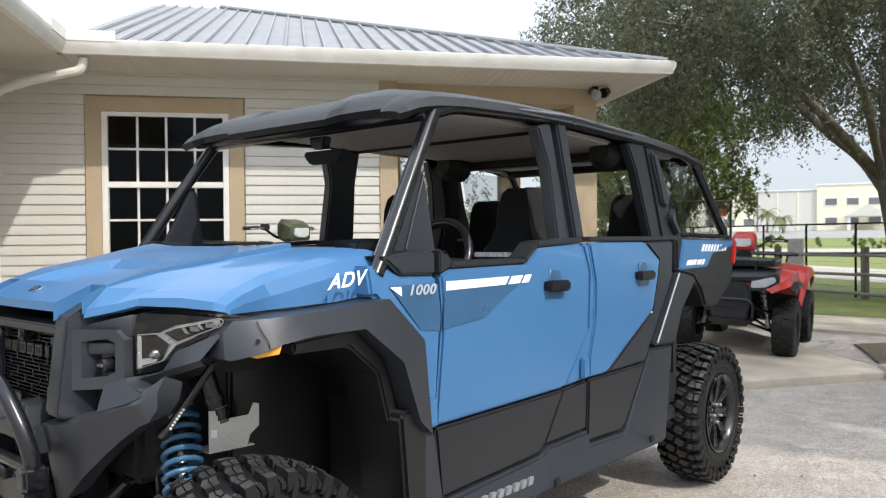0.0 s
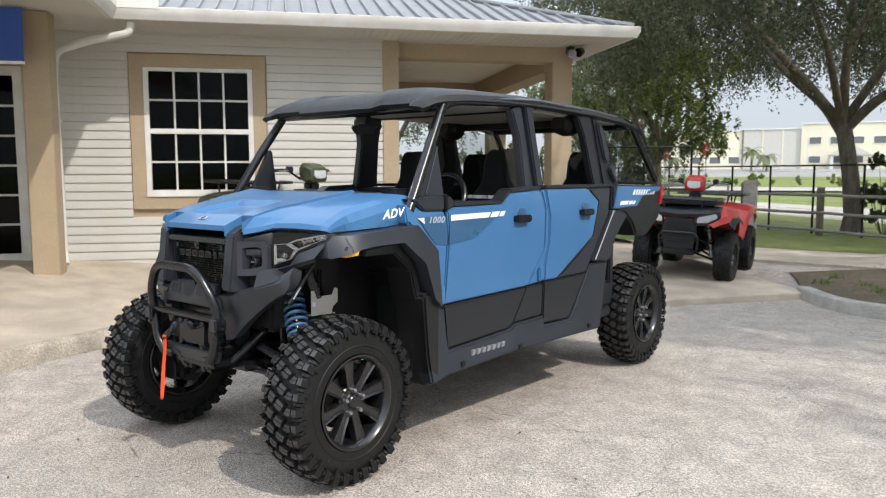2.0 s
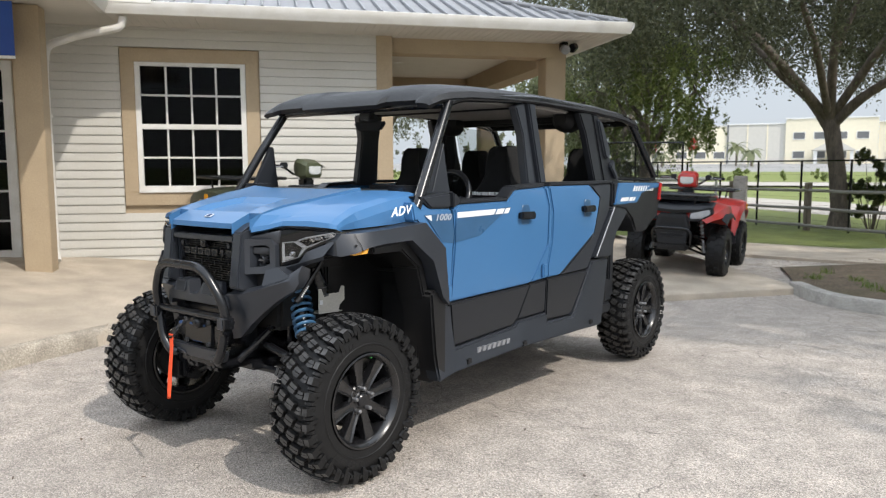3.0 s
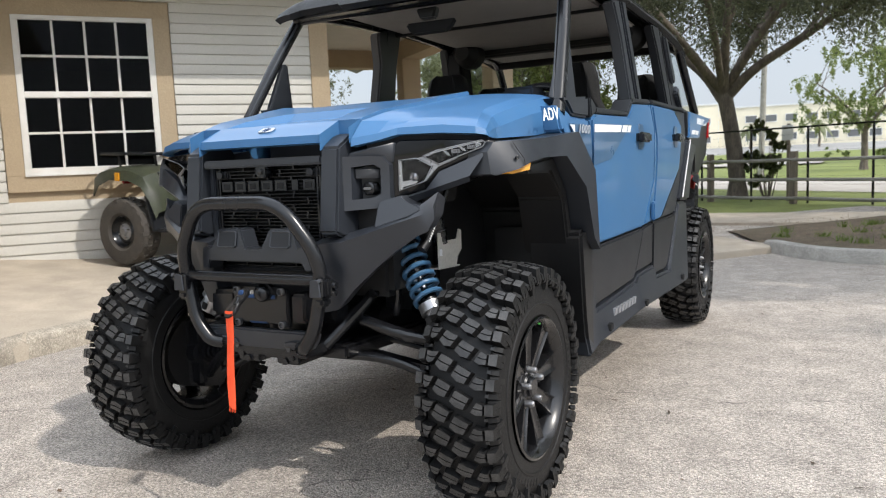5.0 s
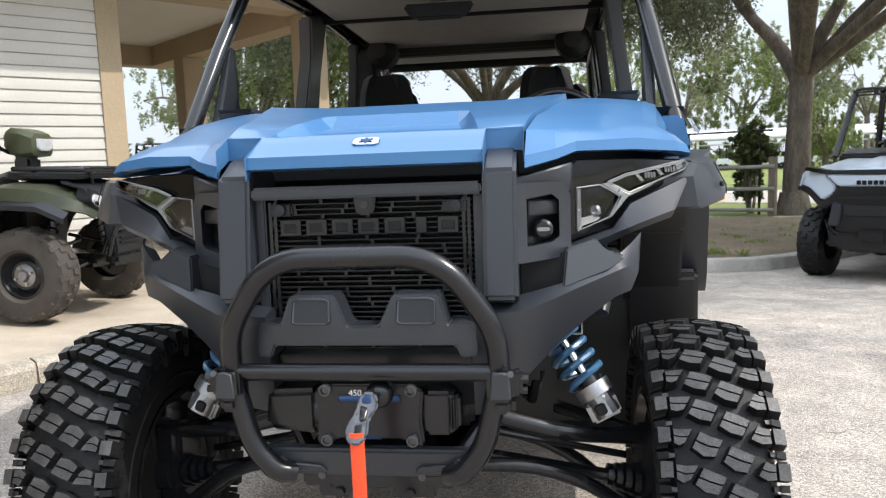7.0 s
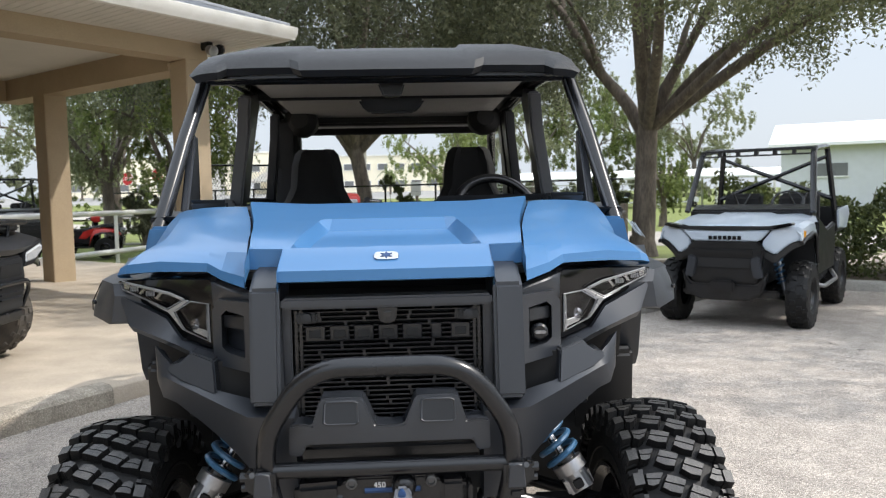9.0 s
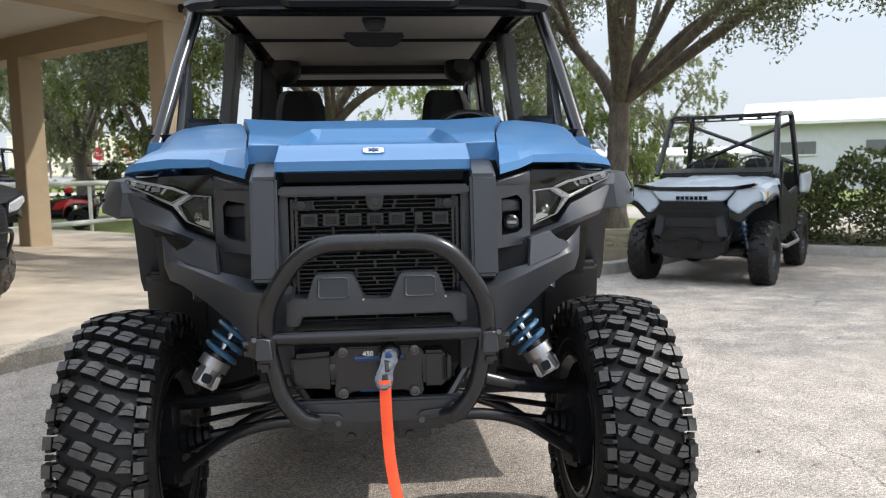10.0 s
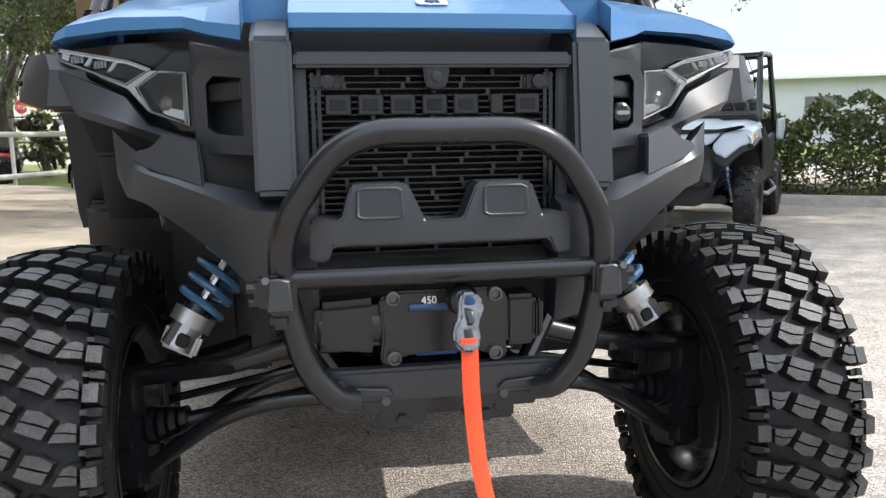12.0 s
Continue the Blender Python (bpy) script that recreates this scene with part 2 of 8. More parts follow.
def loft(rows, closed=False, caps=False):
    """A skin over rows of points; closed: each row is a ring."""
    bm = bmesh.new()
    grid = [[bm.verts.new(p) for p in row] for row in rows]
    m = len(grid[0])
    for a, b in zip(grid, grid[1:]):
        for k in range(m if closed else m - 1):
            bm.faces.new((a[k], a[(k + 1) % m], b[(k + 1) % m], b[k]))
    if caps:
        bm.faces.new(grid[0][::-1])
        bm.faces.new(grid[-1])
    return bm


def thicken(bm, t):
    bmesh.ops.recalc_face_normals(bm, faces=bm.faces)
    bmesh.ops.solidify(bm, geom=list(bm.faces), thickness=t)
    return bm


def revolve(profile, seg=48, axis="x"):
    """A turned shape: (along, radius) points round the axis."""
    rows = []
    for k in range(seg):
        a = math.tau * k / seg
        c, s = math.cos(a), math.sin(a)
        rows.append([(u, r * c, r * s) if axis == "x" else (r * c, u, r * s) if axis == "y" else (r * c, r * s, u) for u, r in profile])
    bm = bmesh.new()
    grid = [[bm.verts.new(p) for p in row] for row in rows]
    for k in range(seg):
        a, b = grid[k], grid[(k + 1) % seg]
        for i in range(len(profile) - 1):
            if (Vector(a[i].co) - Vector(b[i].co)).length < 1e-7:
                bm.faces.new((a[i], a[i + 1], b[i + 1]))
            elif (Vector(a[i + 1].co) - Vector(b[i + 1].co)).length < 1e-7:
                bm.faces.new((a[i], a[i + 1], b[i]))
            else:
                bm.faces.new((a[i], a[i + 1], b[i + 1], b[i]))
    bmesh.ops.remove_doubles(bm, verts=bm.verts, dist=1e-6)
    bmesh.ops.recalc_face_normals(bm, faces=bm.faces)
    return bm


def moved(bm, m):
    bmesh.ops.transform(bm, matrix=m, verts=bm.verts)
    return bm


def flip(bm):
    """The same on the other side of x = 0."""
    for v in bm.verts:
        v.co.x = -v.co.x
    bmesh.ops.reverse_faces(bm, faces=bm.faces)
    return bm


def joined(*bms):
    out = bmesh.new()
    for b in bms:
        me = bpy.data.meshes.new("tmp")
        b.to_mesh(me)
        b.free()
        out.from_mesh(me)
        bpy.data.meshes.remove(me)
    return out


SHAPE = [None]                       # a rule by which the parts of a thing are drawn in or out, if any


def part(name, bm, mat, parent=None, label="", sharp=32):
    """One bmesh as one mesh object, under a thing or a part."""
    if SHAPE[0]:
        for v in bm.verts:
            v.co = SHAPE[0](*v.co)
    bmesh.ops.recalc_face_normals(bm, faces=bm.faces)
    me = bpy.data.meshes.new(name)
    bm.to_mesh(me)
    bm.free()
    me.materials.append(mat)
    me.polygons.foreach_set("use_smooth", [True] * len(me.polygons))
    me.set_sharp_from_angle(angle=radians(sharp))
    ob = new(name, me)
    ob.parent = parent
    return tagged(ob, label)


def again(ob, parent, m=None):
    """One more object on the mesh of a part."""
    c = ob.copy()
    scene.collection.objects.link(c)
    c.parent = parent
    c.matrix_basis = m or Matrix()
    return c


def thing(name, m, label, category, group="", kind=""):
    ob = new(name)
    ob.empty_display_size = 0.1
    ob.matrix_basis = m
    return tagged(ob, label, category, group, kind)


def both(name, make, mat, parent, label="", sharp=32):
    """A part and its mirror image."""
    return part(name, make(), mat, parent, label, sharp), part(name, flip(make()), mat, parent, label, sharp)


def lerp_table(table, x):
    for (a, fa), (b, fb) in zip(table, table[1:]):
        if x <= b:
            return fa + (fb - fa) * max(0, (x - a)) / (b - a)
    return table[-1][1]
# ---- ground ----
BX, BY, BTURN = -5.415, 2.608, 50.8          # foot of the shop wall, and the way it runs
BUILD = pose(BX, BY, 0, 0, 0, BTURN)         # local x along the wall, local y into the building
_d = Vector((math.cos(radians(BTURN)), math.sin(radians(BTURN))))
_n = Vector((_d.y, -_d.x))


def xy(s, w):
    """Plan place from metres along the shop wall and metres out from it."""
    return Vector((BX, BY)) + s * _d + w * _n


def lot(y):
    return -SLOPE * min(max(y, -12.0), 8.0)


def sheet(name, rows, mat, label, category, kind="structure"):
    bm = loft(rows)
    ob = part(name, bm, mat, None, label, 30)
    return tagged(ob, label, category, "", kind)


def surface(name, colours, scales, bump, rough=0.85, cracks=0.0, crack_scale=0.5, stain=None, crack_width=0.012, gravel=False):
    """Stony ground: speckle of small stones, patches, and where wanted thin wandering cracks."""
    m = bpy.data.materials.new(name)
    m.use_nodes = True
    t = m.node_tree
    b = t.nodes["Principled BSDF"]
    link = t.links.new
    co = t.nodes.new("ShaderNodeTexCoord")
    fine = t.nodes.new("ShaderNodeTexVoronoi")
    fine.inputs["Scale"].default_value = scales[0]
    mid = t.nodes.new("ShaderNodeTexNoise")
    mid.inputs["Scale"].default_value, mid.inputs["Detail"].default_value = scales[1], 6
    big = t.nodes.new("ShaderNodeTexNoise")
    big.inputs["Scale"].default_value, big.inputs["Detail"].default_value = scales[2], 4
    for k in (fine, mid, big):
        link(co.outputs["Object"], k.inputs["Vector"])
    ramp = t.nodes.new("ShaderNodeValToRGB")
    ramp.color_ramp.elements[0].color, ramp.color_ramp.elements[1].color = (*colours[0], 1), (*colours[1], 1)
    e = ramp.color_ramp.elements.new(0.55)
    e.color = (*[0.5 * (p + q) for p, q in zip(colours[0], colours[1])], 1)
    sep = t.nodes.new("ShaderNodeSeparateColor")
    link(fine.outputs["Color"], sep.inputs["Color"])
    # stones of uneven brightness in a darker binder
    rim = t.nodes.new("ShaderNodeMapRange")
    rim.inputs["From Min"].default_value, rim.inputs["From Max"].default_value = 0.25, 0.75
    rim.inputs["To Min"].default_value, rim.inputs["To Max"].default_value = 0.0, -0.25
    link(fine.outputs["Distance"], rim.inputs["Value"])
    mixed = t.nodes.new("ShaderNodeMath")
    mixed.operation, mixed.use_clamp = "ADD", True
    lift = t.nodes.new("ShaderNodeMath")
    lift.operation = "MULTIPLY_ADD"
    lift.inputs[1].default_value, lift.inputs[2].default_value = 0.58, 0.34
    link(sep.outputs["Red"], lift.inputs[0])
    link(lift.outputs["Value"], mixed.inputs[0])
    link(rim.outputs["Result"], mixed.inputs[1])
    link(mixed.outputs["Value"], ramp.inputs["Fac"])
    m1 = t.nodes.new("ShaderNodeMix")
    m1.data_type, m1.blend_type = "RGBA", "MULTIPLY"
    m1.inputs["Factor"].default_value = 1.0
    r2 = t.nodes.new("ShaderNodeMapRange")
    r2.inputs["From Min"].default_value, r2.inputs["From Max"].default_value = 0.3, 0.7
    r2.inputs["To Min"].default_value, r2.inputs["To Max"].default_value = 0.8, 1.12
    link(mid.outputs["Fac"], r2.inputs["Value"])
    link(ramp.outputs["Color"], m1.inputs["A"])
    link(r2.outputs["Result"], m1.inputs["B"])
    out = m1.outputs["Result"]
    m2 = t.nodes.new("ShaderNodeMix")
    m2.data_type = "RGBA"
    m2.inputs["B"].default_value = (*(stain or [c * 0.72 for c in colours[0]]), 1)
    r3 = t.nodes.new("ShaderNodeMapRange")
    r3.inputs["From Min"].default_value, r3.inputs["From Max"].default_value, r3.inputs["To Max"].default_value = 0.5, 0.75, 0.55
    link(big.outputs["Fac"], r3.inputs["Value"])
    link(r3.outputs["Result"], m2.inputs["Factor"])
    link(out, m2.inputs["A"])
    out = m2.outputs["Result"]
    if cracks:
        warp = t.nodes.new("ShaderNodeTexNoise")
        warp.inputs["Scale"].default_value, warp.inputs["Detail"].default_value = 1.7, 6
        add = t.nodes.new("ShaderNodeVectorMath")
        add.operation = "MULTIPLY_ADD"
        add.inputs[1].default_value = (0.8, 0.8, 0.0)
        link(co.outputs["Object"], warp.inputs["Vector"])
        link(warp.outputs["Color"], add.inputs[0])
        link(co.outputs["Object"], add.inputs[2])
        vor = t.nodes.new("ShaderNodeTexVoronoi")
        vor.feature = "DISTANCE_TO_EDGE"
        vor.inputs["Scale"].default_value = crack_scale
        link(add.outputs["Vector"], vor.inputs["Vector"])
        lt = t.nodes.new("ShaderNodeMapRange")
        lt.inputs["From Min"].default_value, lt.inputs["From Max"].default_value = 0.0, crack_width * crack_scale
        lt.inputs["To Min"].default_value, lt.inputs["To Max"].default_value = cracks, 0.0
        link(vor.outputs["Distance"], lt.inputs["Value"])
        br = t.nodes.new("ShaderNodeMapRange")
        br.inputs["From Min"].default_value, br.inputs["From Max"].default_value = 0.42, 0.55
        link(mid.outputs["Fac"], br.inputs["Value"])
        mm = t.nodes.new("ShaderNodeMath")
        mm.operation = "MULTIPLY"
        link(lt.outputs["Result"], mm.inputs[0])
        link(br.outputs["Result"], mm.inputs[1])
        m3 = t.nodes.new("ShaderNodeMix")
        m3.data_type = "RGBA"
        m3.inputs["B"].default_value = (0.05, 0.045, 0.04, 1)
        link(mm.outputs["Value"], m3.inputs["Factor"])
        link(out, m3.inputs["A"])
        out = m3.outputs["Result"]
    link(out, b.inputs["Base Color"])
    b.inputs["Roughness"].default_value = rough
    b.inputs["Specular IOR Level"].default_value = 0.25
    bp = t.nodes.new("ShaderNodeBump")
    bp.inputs["Strength"].default_value, bp.inputs["Distance"].default_value = bump, 0.004
    stone = t.nodes.new("ShaderNodeMath")       # each stone stands highest at its middle
    stone.operation = "MULTIPLY_ADD"
    stone.inputs[1].default_value, stone.inputs[2].default_value = -1.0, 1.0
    link(fine.outputs["Distance"], stone.inputs[0])
    link(stone.outputs["Value"], bp.inputs["Height"])
    if gravel:
        # pits between the stones and a sprinkle of finer chips
        chip = t.nodes.new("ShaderNodeTexVoronoi")
        chip.inputs["Scale"].default_value = scales[0] * 2.3
        link(co.outputs["Object"], chip.inputs["Vector"])
        pick = t.nodes.new("ShaderNodeSeparateColor")
        link(chip.outputs["Color"], pick.inputs["Color"])
        pit = t.nodes.new("ShaderNodeMapRange")
        pit.inputs["From Min"].default_value, pit.inputs["From Max"].default_value = 0.0, 0.32
        pit.inputs["To Min"].default_value, pit.inputs["To Max"].default_value = 0.5, 1.08
        link(pick.outputs["Green"], pit.inputs["Value"])
        speck = t.nodes.new("ShaderNodeMix")
        speck.data_type, speck.blend_type = "RGBA", "MULTIPLY"
        speck.inputs["Factor"].default_value = 1.0
        link(out, speck.inputs["A"])
        link(pit.outputs["Result"], speck.inputs["B"])
        link(speck.outputs["Result"], b.inputs["Base Color"])
        bp.inputs["Distance"].default_value = 0.007
    link(bp.outputs["Normal"], b.inputs["Normal"])
    return m


M_ASPHALT = surface("worn_asphalt", ((0.16, 0.142, 0.124), (0.74, 0.660, 0.58)), (150, 5, 0.35), 0.8, 0.9, 0.7, 0.42, (0.27, 0.25, 0.23), 0.007, True)
M_CONCRETE = surface("weathered_concrete", ((0.38, 0.325, 0.258), (0.51, 0.44, 0.355)), (140, 3, 0.6), 0.15, 0.85, 0.5, 0.22, (0.30, 0.27, 0.22))
M_KERB = surface("kerb_concrete", ((0.26, 0.245, 0.22), (0.47, 0.45, 0.41)), (120, 7, 1.2), 0.4, 0.9, 0, 1, (0.2, 0.19, 0.17))
M_GRASS = surface("mown_grass", ((0.115, 0.145, 0.035), (0.20, 0.225, 0.07)), (40, 3, 0.25), 1.0, 0.9, 0, 1, (0.20, 0.205, 0.075))
M_SOIL = surface("leaf_litter", ((0.07, 0.055, 0.04), (0.21, 0.165, 0.115)), (70, 3, 0.8), 1.0, 0.95, 0, 1, (0.06, 0.07, 0.03))
M_ROAD = surface("pale_road", ((0.33, 0.30, 0.265), (0.42, 0.39, 0.345)), (90, 2, 0.2), 0.2, 0.9)

YS = [-2500, -300, -60, -12, -6, 0, 4, 8, 14, 30, 80, 300, 2500]
XS = [-2500, -300, -60, -20, 0, 20, 60, 300, 2500]
sheet("ground", [[(x, y, lot(y) - 0.03) for x in XS] for y in YS], M_GRASS, "mown green grass reaching to the horizon", "grass")
rows = []
for k in range(40):
    s = -34 + 48 * k / 39
    row = []
    for j in range(34):
        p = xy(s, -2.0 + 44 * j / 33)
        row.append((p.x, p.y, lot(p.y)))
    rows.append(row)
sheet("parking_lot", rows, M_ASPHALT, "worn pale grey asphalt parking lot with fine cracks", "parking lot")

EDGE = ((-7, 13.0), (-3, 9.0), (-1.5, 6.4), (-0.8, 4.9), (-0.32, 4.07), (0.2, 3.35), (0.62, 2.98), (1.06, 2.8), (2, 2.55), (3, 2.4), (5.6, 2.27), (7.4, 2.1))


def slab_z(s, w):
    e = lerp_table(EDGE, s)
    return lot(xy(s, e).y) + lerp_table(((-7, 0.13), (2.5, 0.12), (5.5, 0.078), (8, 0.08)), s) + 0.042 * min(max(e - w, 0), 4.5)


rows = []
for k in range(60):
    s = -7 + 14.4 * k / 59
    e = lerp_table(EDGE, s)
    line = [(e + 0.012, -0.30), (e, -0.035), (e - 0.012, -0.012), (e - 0.035, 0)] + [(e - 0.035 - (e + 9) * (j / 12) ** 1.6, 0) for j in range(1, 13)]
    row = []
    for w, dz in line:
        p = xy(s, w)
        row.append((p.x, p.y, slab_z(s, w) + dz + 0.004 * noise.noise((s * 2, w * 2, 0))))
    rows.append(row)
sheet("pavement", rows, M_CONCRETE, "weathered tan concrete apron with a raised edge", "pavement")

# kerb stones along the front edge of the apron
M_EDGE = surface("stained_kerb", ((0.24, 0.21, 0.17), (0.54, 0.485, 0.40)), (110, 9, 2.6), 0.8, 0.9, 0, 1, (0.15, 0.13, 0.105))
edge_kerb = tagged(new("kerb"), "weathered tan kerb stones along the apron edge", "kerb", "", "structure")
s0 = -6.9
while s0 < 2.4:
    rows = []
    for j in range(7):
        s = s0 + 1.17 * j / 6
        e = lerp_table(EDGE, s)
        rows.append([(*xy(s, e + u), slab_z(s, e + u) + h + 0.006 * noise.noise((s * 5, u * 30, 1))) for u, h in ((0.03, -0.28), (0.022, -0.10), (0.016, -0.02), (-0.005, 0.004), (-0.03, 0.012), (-0.13, 0.012), (-0.15, -0.01))])
    part("kerb_stone", loft(rows), M_EDGE, edge_kerb)
    s0 += 1.19

# walk across the back, road, planted island
sheet("footpath", [[(x, y, z) for x in (-14, -6, 0, 5, 10.5)] for y, z in ((10.45, -0.22), (10.45, -0.055), (12.45, -0.05), (12.45, -0.2))], M_CONCRETE, "grey concrete footpath in tree shade", "footpath")
rows = []
for s in (18.4, 24.6):
    rows.append([(*xy(s, w), -0.12) for w in (-160, -60, -20, 0, 20, 60, 160)])
sheet("road", rows, M_ROAD, "pale two-lane road beyond the fence", "road")
far = []
for y in (62, 78):
    far.append([(x, y + 0.35 * x, 0.0) for x in (-200, -100, -30, 0)])
sheet("road", far, M_ROAD, "distant pale road before the warehouse", "road")

KERB = [(7.36, 1.95), (7.1, 2.75), (7.2, 3.35), (7.6, 3.8), (8.1, 4.0), (9.5, 4.15), (10.8, 4.25), (11.05, 4.65), (11.05, 8), (11.05, 14), (11.05, 30)]
kp = rounded([(*xy(s, w), 0) for s, w in KERB], 0.35, 4)
rows, fill = [], []
for i, p in enumerate(kp):
    d = (kp[min(i + 1, len(kp) - 1)] - kp[max(i - 1, 0)]).normalized()
    q = Vector((-d.y, d.x, 0))
    if q.dot(Vector((*_d, 0)) + 0.4 * Vector((*-_n, 0))) < 0:
        q = -q
    z = lot(p.y)
    rows.append([(*(p + q * o).xy, z + h) for o, h in ((-0.015, -0.1), (0, 0.10), (0.012, 0.122), (0.03, 0.13), (0.14, 0.13), (0.155, 0.10), (0.16, 0.02))])
    fill.append((p + q * 0.15).xy)
sheet("kerb", rows, M_KERB, "grey concrete kerb round the planting bed", "kerb")
inner = [xy(9.0, -0.5), xy(12.4, 0.0), xy(13.5, 0.3), xy(13.8, 0.6), xy(13.9, 1), xy(13.9, 2), xy(13.9, 4), xy(13.9, 6), xy(13.9, 9), xy(13.9, 14), xy(13.9, 30)]
top, n = [], len(fill)
for i, f in enumerate(fill):
    u = i / (n - 1) * 10
    k = min(int(u), 9)
    g = inner[k].lerp(inner[k + 1], u - k)
    top.append([(*f.lerp(g, t), lot(f.y) + min(0.085, 0.015 + 0.012 * i) + 0.05 * min(1, i / 6) * math.sin(math.pi * min(t, 1)) + 0.02 * noise.noise((f.x * 2, f.y * 2, t * 9)) - (0.2 if t == 1 else 0)) for t in (0, 0.2, 0.4, 0.6, 0.8, 1)])
sheet("planting_bed", top, M_SOIL, "bare soil and leaf litter under the trees", "planting bed")

# ---- the shop ----
M_SIDING = material("vinyl_siding", (0.56, 0.545, 0.50), 0.5, second=(0.50, 0.485, 0.44), scale=2, amount=0.5, grain=60, grain_amount=0.04, random=0.015)
M_TAN = material("tan_stucco", (0.40, 0.315, 0.21), 0.85, second=(0.36, 0.28, 0.19), scale=5, grain=90, grain_amount=0.1, bump=0.6, bump_scale=45)
M_TRIM = material("white_trim", (0.70, 0.69, 0.66), 0.45, second=(0.56, 0.535, 0.48), scale=4, amount=0.7, grain_amount=0.05)
M_SOFFIT = material("soffit", (0.58, 0.555, 0.50), 0.7, second=(0.52, 0.5, 0.45), scale=3, grain_amount=0.05)
M_METAL_ROOF = material("metal_roofing", (0.22, 0.225, 0.235), 0.6, metal=0.0, second=(0.17, 0.175, 0.185), scale=3, grain=50, grain_amount=0.1)
M_RIB = material("roof_rib_metal", (0.24, 0.245, 0.255), 0.5, metal=0.0, second=(0.19, 0.195, 0.2), scale=4, grain_amount=0.08)
M_PANE = glass("window_pane", (0.5, 0.53, 0.52), 0.0, 0.5, 1.22)
# dimness of the unlit room is put into this dark colour
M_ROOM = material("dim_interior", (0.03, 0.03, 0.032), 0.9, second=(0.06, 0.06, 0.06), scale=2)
M_BANNER = material("blue_banner", (0.012, 0.06, 0.30), 0.45, second=(0.016, 0.08, 0.36), scale=6, grain_amount=0.05)


def wall_part(name, bm, mat, label="", category="", parent=None, kind="structure"):
    ob = part(name, bm, mat, parent, label)
    if parent is None:
        ob.matrix_basis = BUILD
        tagged(ob, label, category, "", kind)
    return ob


def hole_wall(s0, s1, z0, z1, holes, y0, y1):
    """A wall of blocks round rectangular holes (s0, s1, z0, z1)."""
    ss = sorted({s0, s1, *[h[0] for h in holes], *[h[1] for h in holes]})
    bms = []
    for a, b in zip(ss, ss[1:]):
        gaps = sorted((h[2], h[3]) for h in holes if h[0] <= a and h[1] >= b)
        z = z0
        for g0, g1 in gaps:
            if g0 > z:
                bms.append(box(a, b, y0, y1, z, g0))
            z = g1
        if z < z1:
            bms.append(box(a, b, y0, y1, z, z1))
    return joined(*bms)


WIN = (0.0, 1.25, 1.08, 2.59)
DOOR = (-3.1, -1.30, 0.2, 2.56)
front_wall = wall_part("wall_front", hole_wall(-7, 2.95, -0.3, 3.06, [WIN, DOOR], 0.012, 0.2), M_TAN, "front wall of the shop clad in pale siding", "wall")
wall_part("wall_return", box(2.75, 2.95, 0.2, 8, -0.3, 3.06), M_TAN, "plain return wall of the shop", "wall")
wall_part("wall_back", joined(box(-7, 2.95, 7.8, 8, -0.3, 3.06), box(-7.2, -7, 0, 8, -0.3, 3.06)), M_TAN, "plain back wall", "wall")
wall_part("floor_inside", box(-7, 2.75, 0.2, 7.8, -0.05, 0.24), M_ROOM, "shop floor coloured dark for the dim room", "floor")
wall_part("ceiling", box(-7, 2.95, 0.0, 8, 3.06, 3.1), M_ROOM, "shop ceiling coloured dark for the dim room", "ceiling")
# siding boards round the window
PITCH = 0.1015


def board(length):
    return prism([(0.012, 0.0), (-0.016, 0.004), (-0.018, 0.012), (-0.003, PITCH), (0.012, PITCH)], "x", 0, length)


boards = {}
zc = 0.22
while zc < 3.0:
    spans = [(-1.2, 2.83)]
    if 0.92 - PITCH < zc < 2.74:
        spans = [(-1.2, -0.165), (1.415, 2.83)]
    for a, b in spans:
        key = round(b - a, 3)
        if key not in boards:
            boards[key] = part("siding_board", board(b - a), M_SIDING, front_wall)
            boards[key].location = (a, 0, zc)
        else:
            again(boards[key], front_wall, pose(a, 0, zc))
    zc += PITCH
wall_part("corner_trim", box(2.83, 3.03, -0.03, 0.012, 0.1, 3.06, 0.004), M_TAN, parent=front_wall)
wall_part("wall_foot", box(-1.2, 2.83, -0.01, 0.012, 0.0, 0.225), M_TRIM, parent=front_wall)
win = wall_part("window_1", joined(box(-0.155, 1.405, -0.03, 0.012, 2.59, 2.74, 0.004), box(-0.155, 1.405, -0.03, 0.012, 0.92, 1.08, 0.004), box(-0.155, 0.0, -0.0305, 0.012, 1.08, 2.59, 0.004), box(1.25, 1.405, -0.0305, 0.012, 1.08, 2.59, 0.004)), M_TAN,
                "white sash window with a grid of small panes and tan surround", "window")
part("window_frame", joined(box(0.002, 1.248, -0.035, 0.06, 2.545, 2.588, 0.004), box(0.002, 1.248, -0.035, 0.06, 1.082, 1.15, 0.004), box(0.002, 0.06, -0.036, 0.06, 1.15, 2.545, 0.004), box(1.19, 1.248, -0.036, 0.06, 1.15, 2.545, 0.004), box(0.06, 1.19, -0.03, 0.05, 1.815, 1.875, 0.004),
     box(0.002, 1.248, -0.05, 0.02, 1.07, 1.084, 0.003)), M_TRIM, win)
